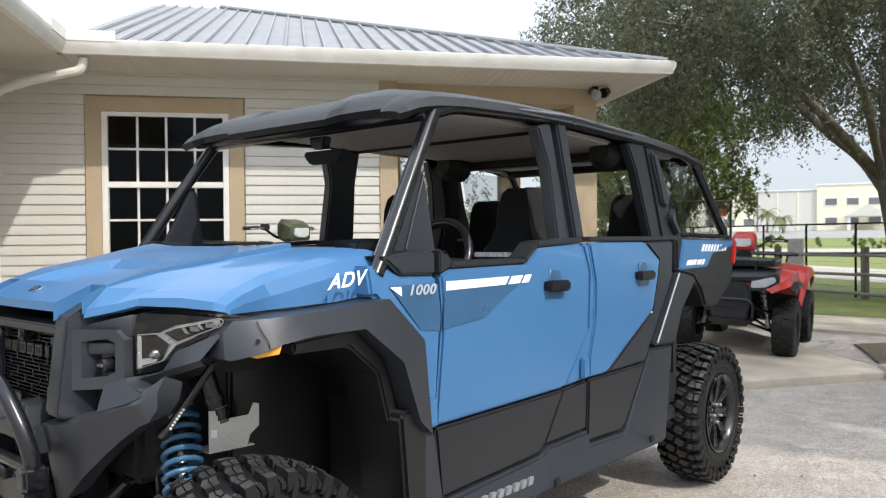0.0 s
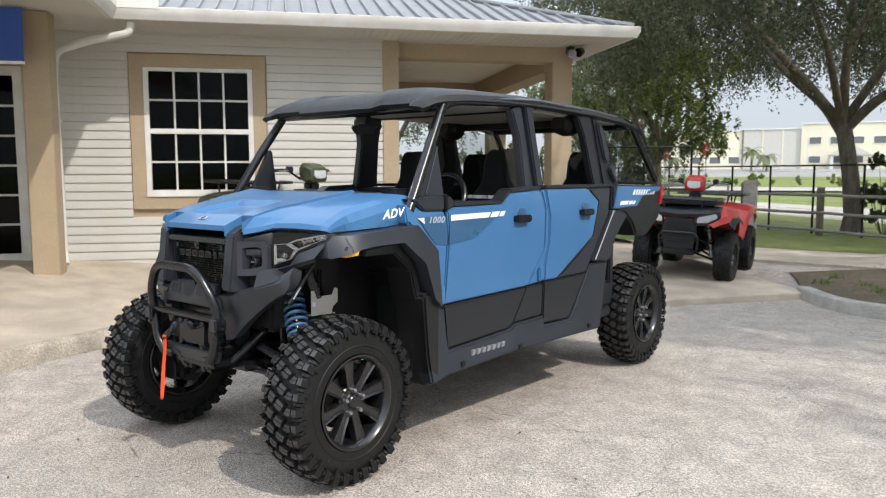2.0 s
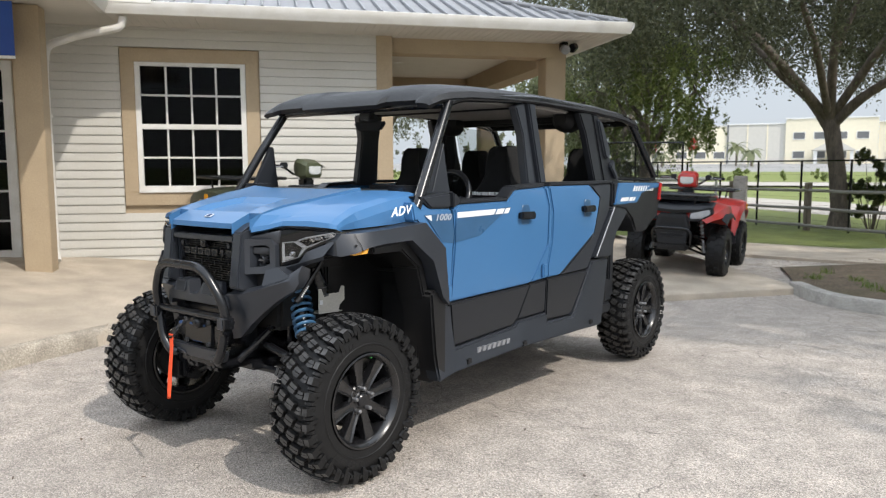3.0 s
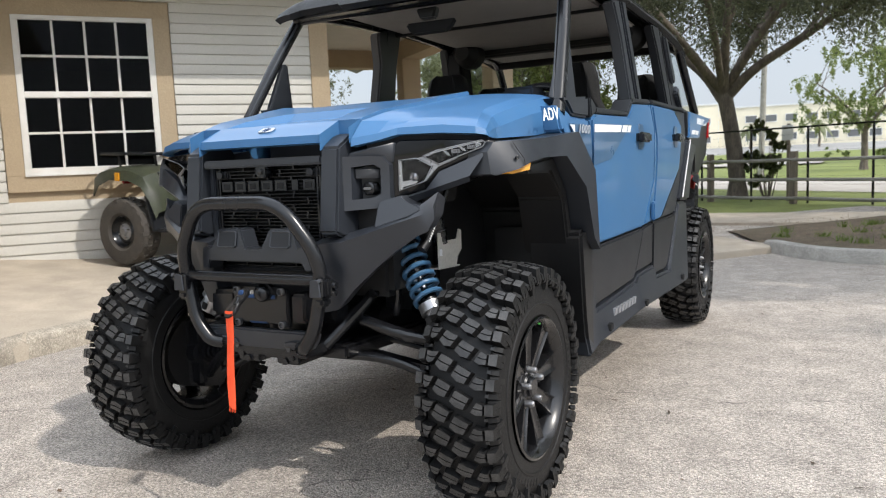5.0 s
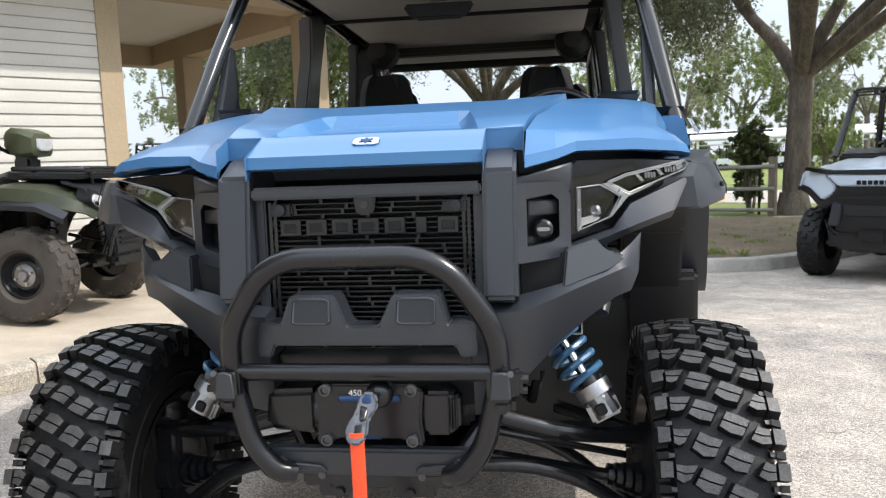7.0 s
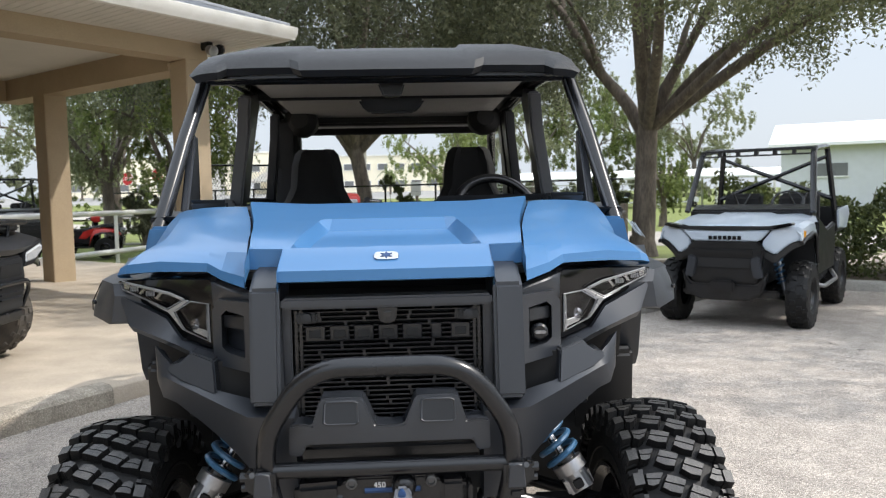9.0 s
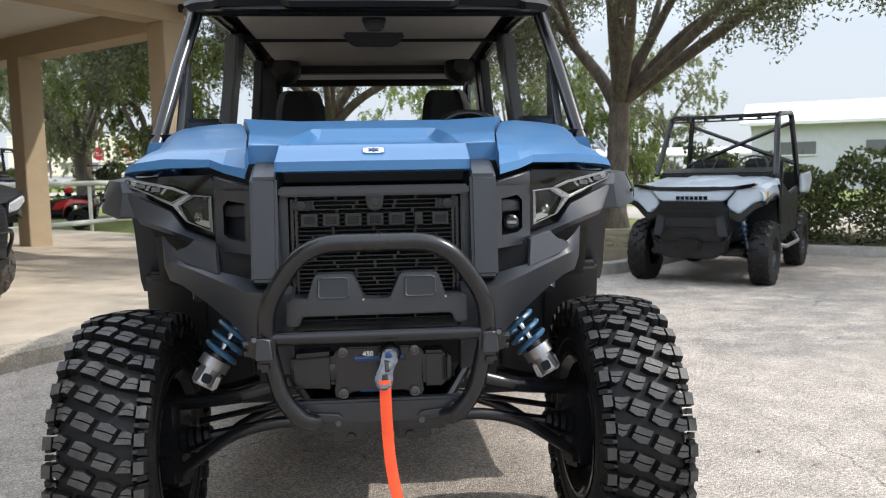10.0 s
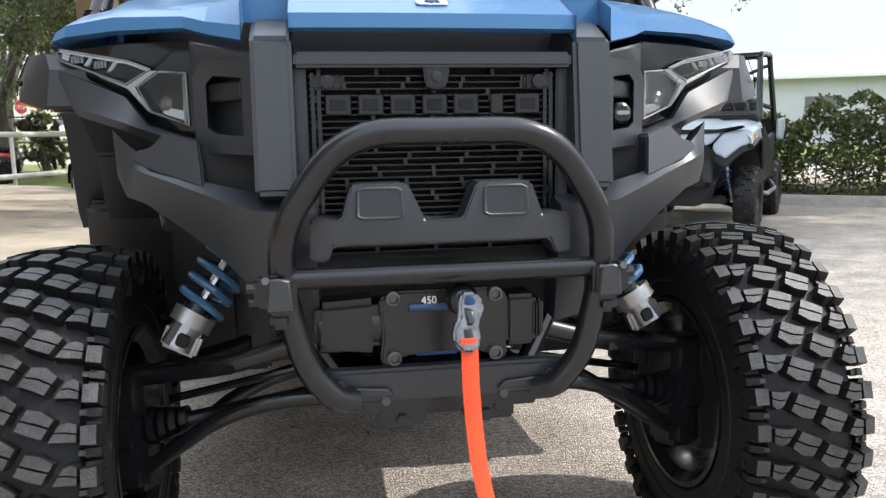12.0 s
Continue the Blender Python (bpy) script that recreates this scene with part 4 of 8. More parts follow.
def make_lamp(s):
    side = (lambda b: b) if s > 0 else flip
    lamp = part("headlamp", side(on_lamp(SURROUND, 0.06, -0.012, 0.003)), M_LAMP_BACK, car, "slanting headlamp with a clear lens and bright edge")
    for poly in (LOW_LAMP, TOP_LAMP):
        edge = [(x, lamp_face(x) + 0.002, z) for x, z in poly]
        part("trim", side(tube(edge + edge[:2], 0.002, 6)), M_SILVER, lamp, "thin bright edge")
        part("lens", side(on_lamp(poly, 0.002, 0.003)), M_LENS, lamp).visible_shadow = False
    inner = [(0.4075, lamp_face(0.4075) + 0.001), (0.424, lamp_face(0.424) + 0.0115), (0.422, lamp_face(0.422) + 0.0135), (0.4055, lamp_face(0.4055) + 0.004)]
    part("reflector_wall", side(loft([[(x, y, 0.953 + 0.1 * (x - 0.405)) for x, y in inner], [(x, y, 1.033) for x, y in inner]], True, True)), M_LAMP_SILVER, lamp, "bright reflector strip")
    part("reflector_back", side(on_lamp([(0.424, 0.962), (0.424, 1.004), (0.452, 1.004), (0.474, 0.996), (0.463, 0.975)], 0.002, -0.0095)), M_RING, lamp)
    part("upper_strip", side(on_lamp([(0.470, 1.0445), (0.506, 1.0590), (0.626, 1.0830), (0.626, 1.0795), (0.507, 1.0550), (0.477, 1.0435)], 0.003, -0.001)), M_LAMP_SILVER, lamp, "bright strip along the upper edge")
    part("bright_bar", side(on_lamp(Y_BAR, 0.008, 0.0, 0.001)), M_LAMP_EDGE, lamp, "bright metal divider")
    part("reflector", side(on_lamp([(0.412, 0.958), (0.412, 0.975), (0.436, 0.980), (0.452, 0.974), (0.446, 0.968)], 0.004, -0.004, 0.001)), M_LAMP_SILVER, lamp)
    part("projector", side(moved(revolve([(0, 0.0), (-0.008, 0.007), (-0.004, 0.013), (0.004, 0.016), (0.012, 0.016)], 24, "y"), pose(0.440, lamp_face(0.440) + 0.008, 0.988))), M_CHROME, lamp)
    for k in range(2):
        x, z = 0.535 + 0.042 * k, 1.048 + 0.0105 * k
        part("led_fin", side(on_lamp([(x, z - 0.004), (x - 0.012, z + 0.010), (x - 0.004, z + 0.011), (x + 0.008, z - 0.003)], 0.006, -0.001, 0.0)), M_CHROME, lamp)
        for j in range(4):
            xx = x + 0.010 + 0.006 * j
            part("led", side(on_lamp([(xx, z + 0.002), (xx - 0.001, z + 0.014), (xx + 0.003, z + 0.014), (xx + 0.004, z + 0.003)], 0.004, -0.003)), M_SILVER, lamp)
    part("led_end", side(on_lamp([(0.612, 1.064), (0.608, 1.076), (0.622, 1.079), (0.624, 1.068)], 0.004, -0.002)), M_CHROME, lamp)


make_lamp(1)
make_lamp(-1)
BLADE_TOP = [(0.395, 0.925), (0.476, 0.950), (0.514, 1.000), (0.632, 1.050), (0.645, 1.064)]
BLADE_FOLD = [(0.385, 0.912), (0.478, 0.943), (0.520, 0.958), (0.590, 0.981), (0.603, 0.985)]
BLADE_LOW = [(0.375, 0.890), (0.470, 0.924), (0.520, 0.944), (0.585, 0.965), (0.598, 0.969)]


def make_blade():
    rows = [[(x, lamp_face(x) + 0.02, z + 0.002) for x, z in BLADE_TOP], [(x, lamp_face(x) - 0.004, z) for x, z in BLADE_TOP],
            [(x, lamp_face(x) - 0.028, z) for x, z in BLADE_FOLD], [(x, lamp_face(x) - 0.012, z) for x, z in BLADE_LOW], [(x, lamp_face(x) + 0.10, z + 0.02) for x, z in BLADE_LOW]]
    return loft(rows)


both("housing_top", lambda: on_lamp([(0.285, 1.025), (0.285, 1.060), (0.345, 1.074), (0.398, 1.088), (0.394, 1.03)], 0.06, -0.004, 0.004), M_PLASTIC_GREY, car)
both("fascia_blade", make_blade, M_PLASTIC_GREY, car, "charcoal blade under the headlamp")
SHAPE[0] = body


def make_lamp_box(s):
    side = (lambda b: b) if s > 0 else flip
    outer = [(0.288, 0.885), (0.288, 1.035), (0.372, 1.035), (0.388, 1.01), (0.388, 0.905), (0.375, 0.89)]
    inner = [(0.305, 0.915), (0.305, 1.005), (0.352, 1.012), (0.366, 1.0), (0.366, 0.93), (0.352, 0.92)]
    bm = bmesh.new()
    o = [bm.verts.new((x, front(x) - 0.012, z)) for x, z in outer]
    i = [bm.verts.new((x, front(x) - 0.004, z)) for x, z in inner]
    b = [bm.verts.new((x, front(x) + 0.05, z)) for x, z in inner]
    w = [bm.verts.new((x, front(x) + 0.09, z)) for x, z in outer]
    for k in range(6):
        j = (k + 1) % 6
        bm.faces.new((o[k], o[j], i[j], i[k]))
        bm.faces.new((i[k], i[j], b[j], b[k]))
        bm.faces.new((o[j], o[k], w[k], w[j]))
    bm.faces.new(b)
    lb = part("lamp_housing", side(bm), M_PLASTIC_GREY, car, "charcoal housing beside the grille")
    part("shade", side(bend(prism([(0.307, 0.972), (0.307, 1.003), (0.364, 1.0), (0.364, 0.972)], "y", 0, 0.03, 0.003, 1), lambda x, y, z: (x, y + front(x) + 0.008, z))), M_PLASTIC, lb)
    if s > 0:
        part("socket", moved(revolve([(0.03, 0.019), (-0.004, 0.019), (-0.008, 0.014), (-0.008, 0.0)], 20, "y"), pose(0.335, front(0.335) + 0.012, 0.945)), M_BLACK, lb, "round black socket cap")
        part("key_bar", box(0.323, 0.348, front(0.335) - 0.003, front(0.335) + 0.01, 0.942, 0.949, 0.002), M_STEEL, lb)


make_lamp_box(1)
make_lamp_box(-1)

BAR = [(-0.17, 1.105), (-0.215, 1.098), (-0.278, 1.062), (-0.305, 0.826), (-0.27, 0.812), (-0.2, 0.815), (-0.12, 1.06)]
both("upright_bar", lambda: prism(BAR, "x", 0.225, 0.288, 0.007, 2, lambda p: p), M_PLASTIC_GREY, car, "charcoal upright bar beside the grille")

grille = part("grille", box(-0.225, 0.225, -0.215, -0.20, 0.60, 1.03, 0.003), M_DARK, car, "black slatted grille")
part("grille_frame", joined(prism([(-0.225, 1.018), (-0.222, 1.042), (0.222, 1.042), (0.225, 1.018)], "y", -0.276, -0.21, 0.005), prism([(0.205, 0.70), (0.225, 0.70), (0.225, 1.02), (0.205, 1.02)], "y", -0.25, -0.2, 0.003),
     prism([(-0.225, 0.70), (-0.205, 0.70), (-0.205, 1.02), (-0.225, 1.02)], "y", -0.25, -0.2, 0.003)), M_PLASTIC_GREY, grille)
rnd = random.Random(4)
SHAPE[0] = None
slat = part("slat", box(-0.204, 0.204, -0.2425, -0.218, -0.0016, 0.0016, 0.0006, 1), M_LINER_BLACK, grille)
slat.location.z = 0.734
for k in range(1, 29):
    again(slat, grille, pose(0, 0, 0.734 + 0.0103 * k))
SHAPE[0] = body
rungs = []
for k in range(29):
    for j in range(5):
        x = -0.19 + 0.095 * j + (0.0475 if (k // 2) % 2 else 0) + rnd.uniform(-0.006, 0.006)
        if abs(x) < 0.2:
            rungs.append(box(x - 0.0032, x + 0.0032, -0.2435, -0.224, 0.722 + 0.0102 * k, 0.722 + 0.0102 * (k + 1), 0.0))
for x in (-0.196, -0.186, 0.186, 0.196):
    rungs.append(box(x - 0.003, x + 0.003, -0.247, -0.22, 0.72, 1.012))
for bm in rungs[-4:]:
    part("side_rung", bm, M_BLACK, grille)
tagged(part("rung", joined(*rungs[:-4]), M_LINER_BLACK, grille), kind="stuff")
# the maker's word on the grille, as plain blocks
for k in range(7):
    x = -0.156 + 0.052 * k
    w = 0.011 if k == 5 else 0.021
    block = part("letter_block", box(x - w, x + w, -0.249, -0.24, 0.945, 0.979, 0.002, 1), M_BLACK, grille)
    if k != 5:
        part("slot", box(x - w * 0.6, x + w * 0.6, -0.2503, -0.247, 0.953, 0.970, 0.001, 1), M_DARK, block)
part("camera_pod", prism([(-0.022, 1.02), (0.022, 1.02), (0.018, 0.992), (0.012, 0.985), (-0.012, 0.985), (-0.018, 0.992)], "y", -0.272, -0.235, 0.003), M_BLACK, grille, "small black camera pod")
part("camera_lens", moved(revolve([(0.0, 0.008), (-0.006, 0.008), (-0.007, 0.0)], 16, "y"), pose(0, -0.271, 1.004)), M_RIM, grille)
both("grille_latch", lambda: joined(box(0.150, 0.196, -0.252, -0.235, 0.985, 1.008, 0.004), moved(revolve([(0, 0.011), (-0.01, 0.011), (-0.012, 0.0)], 14, "y"), pose(0.172, -0.252, 0.997))), M_PLASTIC, grille)

# bumper
WING_CREASE = ((0.20, -0.300, 0.808), (0.25, -0.300, 0.811), (0.297, -0.300, 0.814), (0.363, -0.267, 0.836), (0.416, -0.240, 0.855), (0.476, -0.207, 0.875), (0.503, -0.192, 0.884), (0.520, -0.165, 0.905))
WING_LOW = ((0.20, -0.262, 0.605), (0.25, -0.262, 0.615), (0.300, -0.242, 0.676), (0.363, -0.218, 0.737), (0.416, -0.203, 0.780), (0.476, -0.186, 0.822), (0.506, -0.180, 0.834), (0.522, -0.165, 0.868))
WING_BACK = ((0.20, -0.255, 0.820), (0.25, -0.250, 0.826), (0.300, -0.247, 0.840), (0.363, -0.236, 0.855), (0.416, -0.216, 0.872), (0.470, -0.194, 0.895), (0.508, -0.168, 0.925), (0.529, -0.150, 0.945))


def make_wing():
    """A faceted corner: a tall undercut front below a crease, and a sloping ledge above it that rises to a tip."""
    rows = []
    for (cx, cy, cz), (lx, ly, lz), (bx, by, bz) in zip(WING_CREASE, WING_LOW, WING_BACK):
        rows.append([(cx, cy, cz), (lx, ly, lz), (lx - 0.004, ly + 0.06, lz + 0.012), (bx - 0.004, by + 0.05, bz - 0.02), (bx, by, bz)])
    bm = loft(rows, True, True)
    bmesh.ops.bevel(bm, geom=[e for e in bm.edges if e.calc_face_angle(0) > 0.35], offset=0.004, segments=2, affect="EDGES", clamp_overlap=True)
    return bm


def make_block():
    face = [(0.372, -0.247, 0.846), (0.462, -0.209, 0.880), (0.500, -0.186, 0.896), (0.478, -0.192, 0.912), (0.462, -0.196, 0.908), (0.438, -0.200, 0.938), (0.380, -0.228, 0.922)]
    bm = loft([face, [(x, y + 0.09, z) for x, y, z in face]], True, True)
    bmesh.ops.bevel(bm, geom=list(bm.edges), offset=0.004, segments=2, affect="EDGES", clamp_overlap=True)
    return bm


SHAPE[0] = None
both("bumper_wing", make_wing, M_PLASTIC_GREY, car, "charcoal bumper corner")
both("bumper_block", make_block, M_PLASTIC_GREY, car)
SHAPE[0] = body
# near-black block stands in for the shade in the hollow
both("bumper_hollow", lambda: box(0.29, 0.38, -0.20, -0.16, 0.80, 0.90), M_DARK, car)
part("bumper_beam", joined(box(-0.19, 0.19, -0.20, -0.12, 0.55, 0.74, 0.01), box(-0.2, 0.2, -0.25, -0.2, 0.69, 0.72, 0.008)), M_BLACK, car)

# bull bar
LOOP = [(-0.150, -0.315, 0.497), (-0.178, -0.335, 0.505), (-0.222, -0.342, 0.56), (-0.255, -0.34, 0.70), (-0.245, -0.358, 0.785), (-0.155, -0.385, 0.917), (0.155, -0.385, 0.917), (0.245, -0.358, 0.785), (0.255, -0.34, 0.70),
        (0.222, -0.342, 0.56), (0.178, -0.335, 0.505), (0.150, -0.315, 0.497)]
bull = part("bull_bar", tube(rounded(LOOP, 0.075, 7), 0.0205, 16), M_BLACK, car, "black tubular steel bull bar", 40)
part("cross_tube", tube([(-0.245, -0.342, 0.70), (0.245, -0.342, 0.70)], 0.0165, 14), M_BLACK, bull, "", 40)
both("clamp", lambda: joined(box(0.230, 0.280, -0.374, -0.312, 0.650, 0.712, 0.011, 3), box(0.238, 0.272, -0.368, -0.320, 0.628, 0.655, 0.008), box(0.274, 0.294, -0.358, -0.328, 0.660, 0.706, 0.006), tube([(0.29, -0.343, 0.69), (0.304, -0.343, 0.69)], 0.010, 8), tube([(0.29, -0.343, 0.668), (0.302, -0.343, 0.668)], 0.008, 6)), M_BLACK, bull, "chunky black clamp on the bull bar")
both("clamp_face", lambda: prism([(0.236, 0.658), (0.274, 0.658), (0.270, 0.704), (0.258, 0.708), (0.240, 0.704)], "y", -0.3775, -0.372, 0.002, 1), M_PLASTIC_GREY, bull)
both("clamp_pin", lambda: tube([(0.274, -0.372, 0.704), (0.274, -0.380, 0.706)], 0.006, 8), M_RING, bull, "steel clamp pin")

HALF = [(0, 0.745), (0.172, 0.745), (0.182, 0.720), (0.210, 0.722), (0.208, 0.783), (0.184, 0.789), (0.160, 0.785), (0.144, 0.836), (0.138, 0.839), (0.060, 0.839), (0.054, 0.836), (0.030, 0.783), (0, 0.781)]
PODS = HALF + [(-x, z) for x, z in HALF[-2:0:-1]]
pods = part("lamp_bar", bend(prism(PODS, "y", -0.325, -0.26, 0.006, 2), lambda x, y, z: (x, y + 0.22 * max(0, z - 0.79) + 0.18 * max(0, abs(x) - 0.165), z)), M_PLASTIC_GREY, car, "charcoal bracket with two blank lamp pods")
for s in (1, -1):
    sq = [(s * 0.100 + 0.035 * cx, 0.809 + 0.0225 * cz) for cx, cz in ((-1, -0.8), (-0.8, -1), (0.85, -1), (1, -0.8), (0.95, 0.85), (0.75, 1), (-0.75, 1), (-0.95, 0.85))]
    lie = lambda x, y, z: (x, y + 0.22 * max(0, z - 0.79), z)
    part("pod_rim", bend(tube([(x, -0.3265, z) for x, z in sq + sq[:2]], 0.003, 6), lie), M_PLASTIC_GREY, pods)
    part("pod_cover", bend(prism(sq, "y", -0.328, -0.32, 0.002, 1), lie), M_PLASTIC, pods)

# winch, hook and strap
winch = part("winch", moved(revolve([(-0.205, 0), (-0.205, 0.04), (-0.2, 0.045), (-0.09, 0.047), (-0.085, 0.035), (0.085, 0.035), (0.09, 0.043), (0.125, 0.044), (0.13, 0.049), (0.15, 0.049), (0.16, 0.042), (0.16, 0)], 20), pose(0, -0.245, 0.603)), M_BLACK, car,
             "black electric winch with blue rope")
PLATE = [(1.17 * x, z) for x, z in [(-0.09, 0.553), (-0.075, 0.543), (-0.055, 0.562), (0.055, 0.562), (0.075, 0.543), (0.09, 0.553), (0.085, 0.60), (0.09, 0.655), (0.07, 0.667), (-0.07, 0.667), (-0.09, 0.655), (-0.085, 0.60)]]
part("fairlead_plate", prism(PLATE, "y", -0.308, -0.288, 0.004, 2), M_BLACK, winch)
part("rope_slot", box(-0.062, 0.066, -0.310, -0.303, 0.630, 0.650, 0.004), M_DARK, winch)
part("rope", tube([(-0.056, -0.306, 0.640), (0.06, -0.306, 0.640)], 0.007, 8), M_ROPE, winch, "blue synthetic rope")
part("drum_rope", tube([(-0.045, -0.300, 0.564), (0.02, -0.300, 0.564)], 0.006, 8), M_ROPE, winch, "blue synthetic rope")
for x in (-0.083, 0.083):
    for z in (0.657, 0.560):
        part("bolt", moved(revolve([(0.004, 0.0125), (-0.006, 0.0115), (-0.007, 0.008), (-0.001, 0.0065), (-0.001, 0)], 16, "y"), pose(x, -0.311, z)), M_RING, winch)
part("motor_cover", prism([(-0.212, 0.575), (-0.205, 0.650), (-0.104, 0.655), (-0.104, 0.563)], "y", -0.298, -0.22, 0.012, 2), M_BLACK, winch)
part("gear_cover", joined(box(0.104, 0.158, -0.298, -0.23, 0.565, 0.650, 0.008), box(0.158, 0.172, -0.290, -0.235, 0.575, 0.640, 0.006), *[box(0.150 + 0.005 * k, 0.153 + 0.005 * k, -0.302, -0.29, 0.58, 0.635, 0.001, 1) for k in range(3)]), M_BLACK, winch)
part("roller", moved(revolve([(0.02, 0.026), (-0.012, 0.026), (-0.020, 0.022), (-0.026, 0.014), (-0.03, 0.0)], 22, "y"), pose(0.026, -0.318, 0.654, 0, 0, 0)), M_BLACK, winch)
HOOK = [(0.012, 0.678), (0.034, 0.678), (0.044, 0.664), (0.040, 0.650), (0.030, 0.640), (0.031, 0.616), (0.020, 0.603), (0.002, 0.603), (-0.010, 0.616), (-0.008, 0.632), (0.004, 0.648), (0.006, 0.664)]
hook = part("hook", bend(prism(HOOK, "y", -0.014, 0.006, 0.004, 2), lambda x, y, z: (x, y - 0.385 - 0.85 * (0.678 - z), z)), M_HOOK, winch, "forged steel winch hook")
part("hook_throat", bend(prism([(0.006, 0.632), (0.020, 0.634), (0.021, 0.617), (0.006, 0.615)], "y", -0.0155, 0.0, 0.002, 1), lambda x, y, z: (x, y - 0.385 - 0.85 * (0.678 - z), z)), M_DARK, hook)
part("latch", bend(prism([(0.012, 0.660), (0.026, 0.656), (0.024, 0.640), (0.014, 0.638)], "y", -0.019, -0.012, 0.002, 1), lambda x, y, z: (x, y - 0.385 - 0.85 * (0.678 - z), z)), M_BLACK, hook)
part("hook_bolt", moved(revolve([(0.01, 0.008), (-0.01, 0.008), (-0.012, 0.0)], 10, "y"), pose(0.022, -0.402, 0.667)), M_ROPE, winch)
SP = [(0.012, -0.452, 0.622), (0.013, -0.453, 0.60), (0.014, -0.454, 0.55), (0.016, -0.460, 0.50), (0.020, -0.467, 0.45), (0.026, -0.475, 0.41), (0.031, -0.481, 0.385), (0.036, -0.486, 0.362)]
strap_rows = []
for k, (x, y, z) in enumerate(SP):
    strap_rows.append([(x + f * 0.0125, y - 0.002 * (1 - f * f) + 0.0015 * math.sin(k * 1.3 + f), z - (0.004 * (f + 0.5) if k == 7 else 0)) for f in (-1, 0, 1)])
part("pull_strap", thicken(loft(strap_rows), 0.003), M_STRAP, winch, "frayed orange webbing pull strap")
for k in range(7):
    part("fray", tube([(0.026 + 0.0035 * k, -0.486, 0.362), (0.0265 + 0.0038 * k, -0.488 + 0.001 * (k % 3), 0.350 - 0.003 * (k % 2))], 0.0007, 4), M_STRAP, winch)

# under the nose
part("skid_plate", bend(prism([(-0.212, 0.545), (0.212, 0.545), (0.202, 0.520), (0.172, 0.488), (0.06, 0.486), (-0.06, 0.486), (-0.172, 0.488), (-0.202, 0.520)], "y", -0.322, -0.29, 0.006), lambda x, y, z: (x, y + 0.35 * max(0, 0.53 - z), z)), M_PLASTIC_GREY, car, "charcoal skid plate")
both("skid_facet", lambda: bend(prism([(0.085, 0.498), (0.095, 0.512), (0.160, 0.518), (0.168, 0.532), (0.176, 0.530), (0.168, 0.508), (0.155, 0.500)], "y", -0.328, -0.315, 0.002, 1), lambda x, y, z: (x, y + 0.35 * max(0, 0.53 - z), z)), M_PLASTIC_GREY, car)
both("skid_bolt", lambda: moved(revolve([(0.004, 0.008), (-0.005, 0.008), (-0.005, 0)], 6, "y"), pose(0.098, -0.305, 0.488)), M_RING, car)
part("skid_frame", joined(box(-0.14, 0.16, -0.30, -0.20, 0.462, 0.492, 0.006), box(-0.112, -0.03, -0.29, -0.16, 0.438, 0.476, 0.004), box(0.035, 0.120, -0.29, -0.16, 0.438, 0.476, 0.004), box(-0.112, 0.12, -0.275, -0.18, 0.45, 0.47, 0.003), box(-0.2, 0.2, -0.16, 0.6, 0.43, 0.475, 0.01)), M_BLACK, car)
for x in (-0.095, -0.07, 0.07, 0.095):
    part("bolt", moved(revolve([(0.004, 0.011), (-0.008, 0.011), (-0.008, 0)], 6, "y"), pose(x, -0.29, 0.462 if abs(x) > 0.08 else 0.448)), M_BLACK, car)


def make_corner(s):
    """Arms, damper and drive shaft of one front wheel."""
    side = (lambda b: b) if s > 0 else flip
    part("lower_arm", side(joined(tube(rounded([(0.11, -0.10, 0.432), (0.33, -0.08, 0.43), (0.61, 0.0, 0.275)], 0.12), 0.016, 12), tube(rounded([(0.12, 0.22, 0.432), (0.33, 0.16, 0.42), (0.61, 0.02, 0.275)], 0.1), 0.016, 12),
         box(0.575, 0.625, -0.03, 0.05, 0.25, 0.30, 0.01))), M_BLACK, car)
    part("upper_arm", side(joined(tube(rounded([(0.22, -0.10, 0.545), (0.36, -0.08, 0.50), (0.585, 0.0, 0.475)], 0.08), 0.019, 12), tube(rounded([(0.22, 0.2, 0.55), (0.36, 0.14, 0.50), (0.585, 0.01, 0.475)], 0.08), 0.017, 12),
         prism([(0.36, -0.10), (0.36, 0.02), (0.50, 0.02), (0.52, -0.03)], "z", 0.485, 0.505, 0.004))), M_BLACK, car)
    part("tie_rod", side(tube([(0.20, 0.06, 0.47), (0.56, 0.09, 0.405)], 0.009, 8)), M_BLACK, car)
    part("drive_shaft", side(joined(tube([(0.14, 0.02, 0.43), (0.6, 0.0, 0.37)], 0.015, 10), *[tube([(0.47 + 0.022 * k, 0.0, 0.387 - 0.003 * k), (0.485 + 0.022 * k, 0.0, 0.385 - 0.003 * k)], 0.042 - 0.004 * (4 - k), 14) for k in range(5)])), M_BLACK, car)
    part("knuckle", side(joined(box(0.56, 0.63, -0.035, 0.045, 0.25, 0.50, 0.015), tube([(0.58, 0.0, 0.37), (0.70, 0.0, 0.37)], 0.05, 18), moved(revolve([(0.62, 0.05), (0.62, 0.125), (0.63, 0.125), (0.63, 0.05)], 30), pose(0, 0, 0.37)))), M_BLACK, car)
    a, b = Vector((0.447, -0.052, 0.570)), Vector((0.258, 0.022, 0.870))
    d = (b - a).normalized()
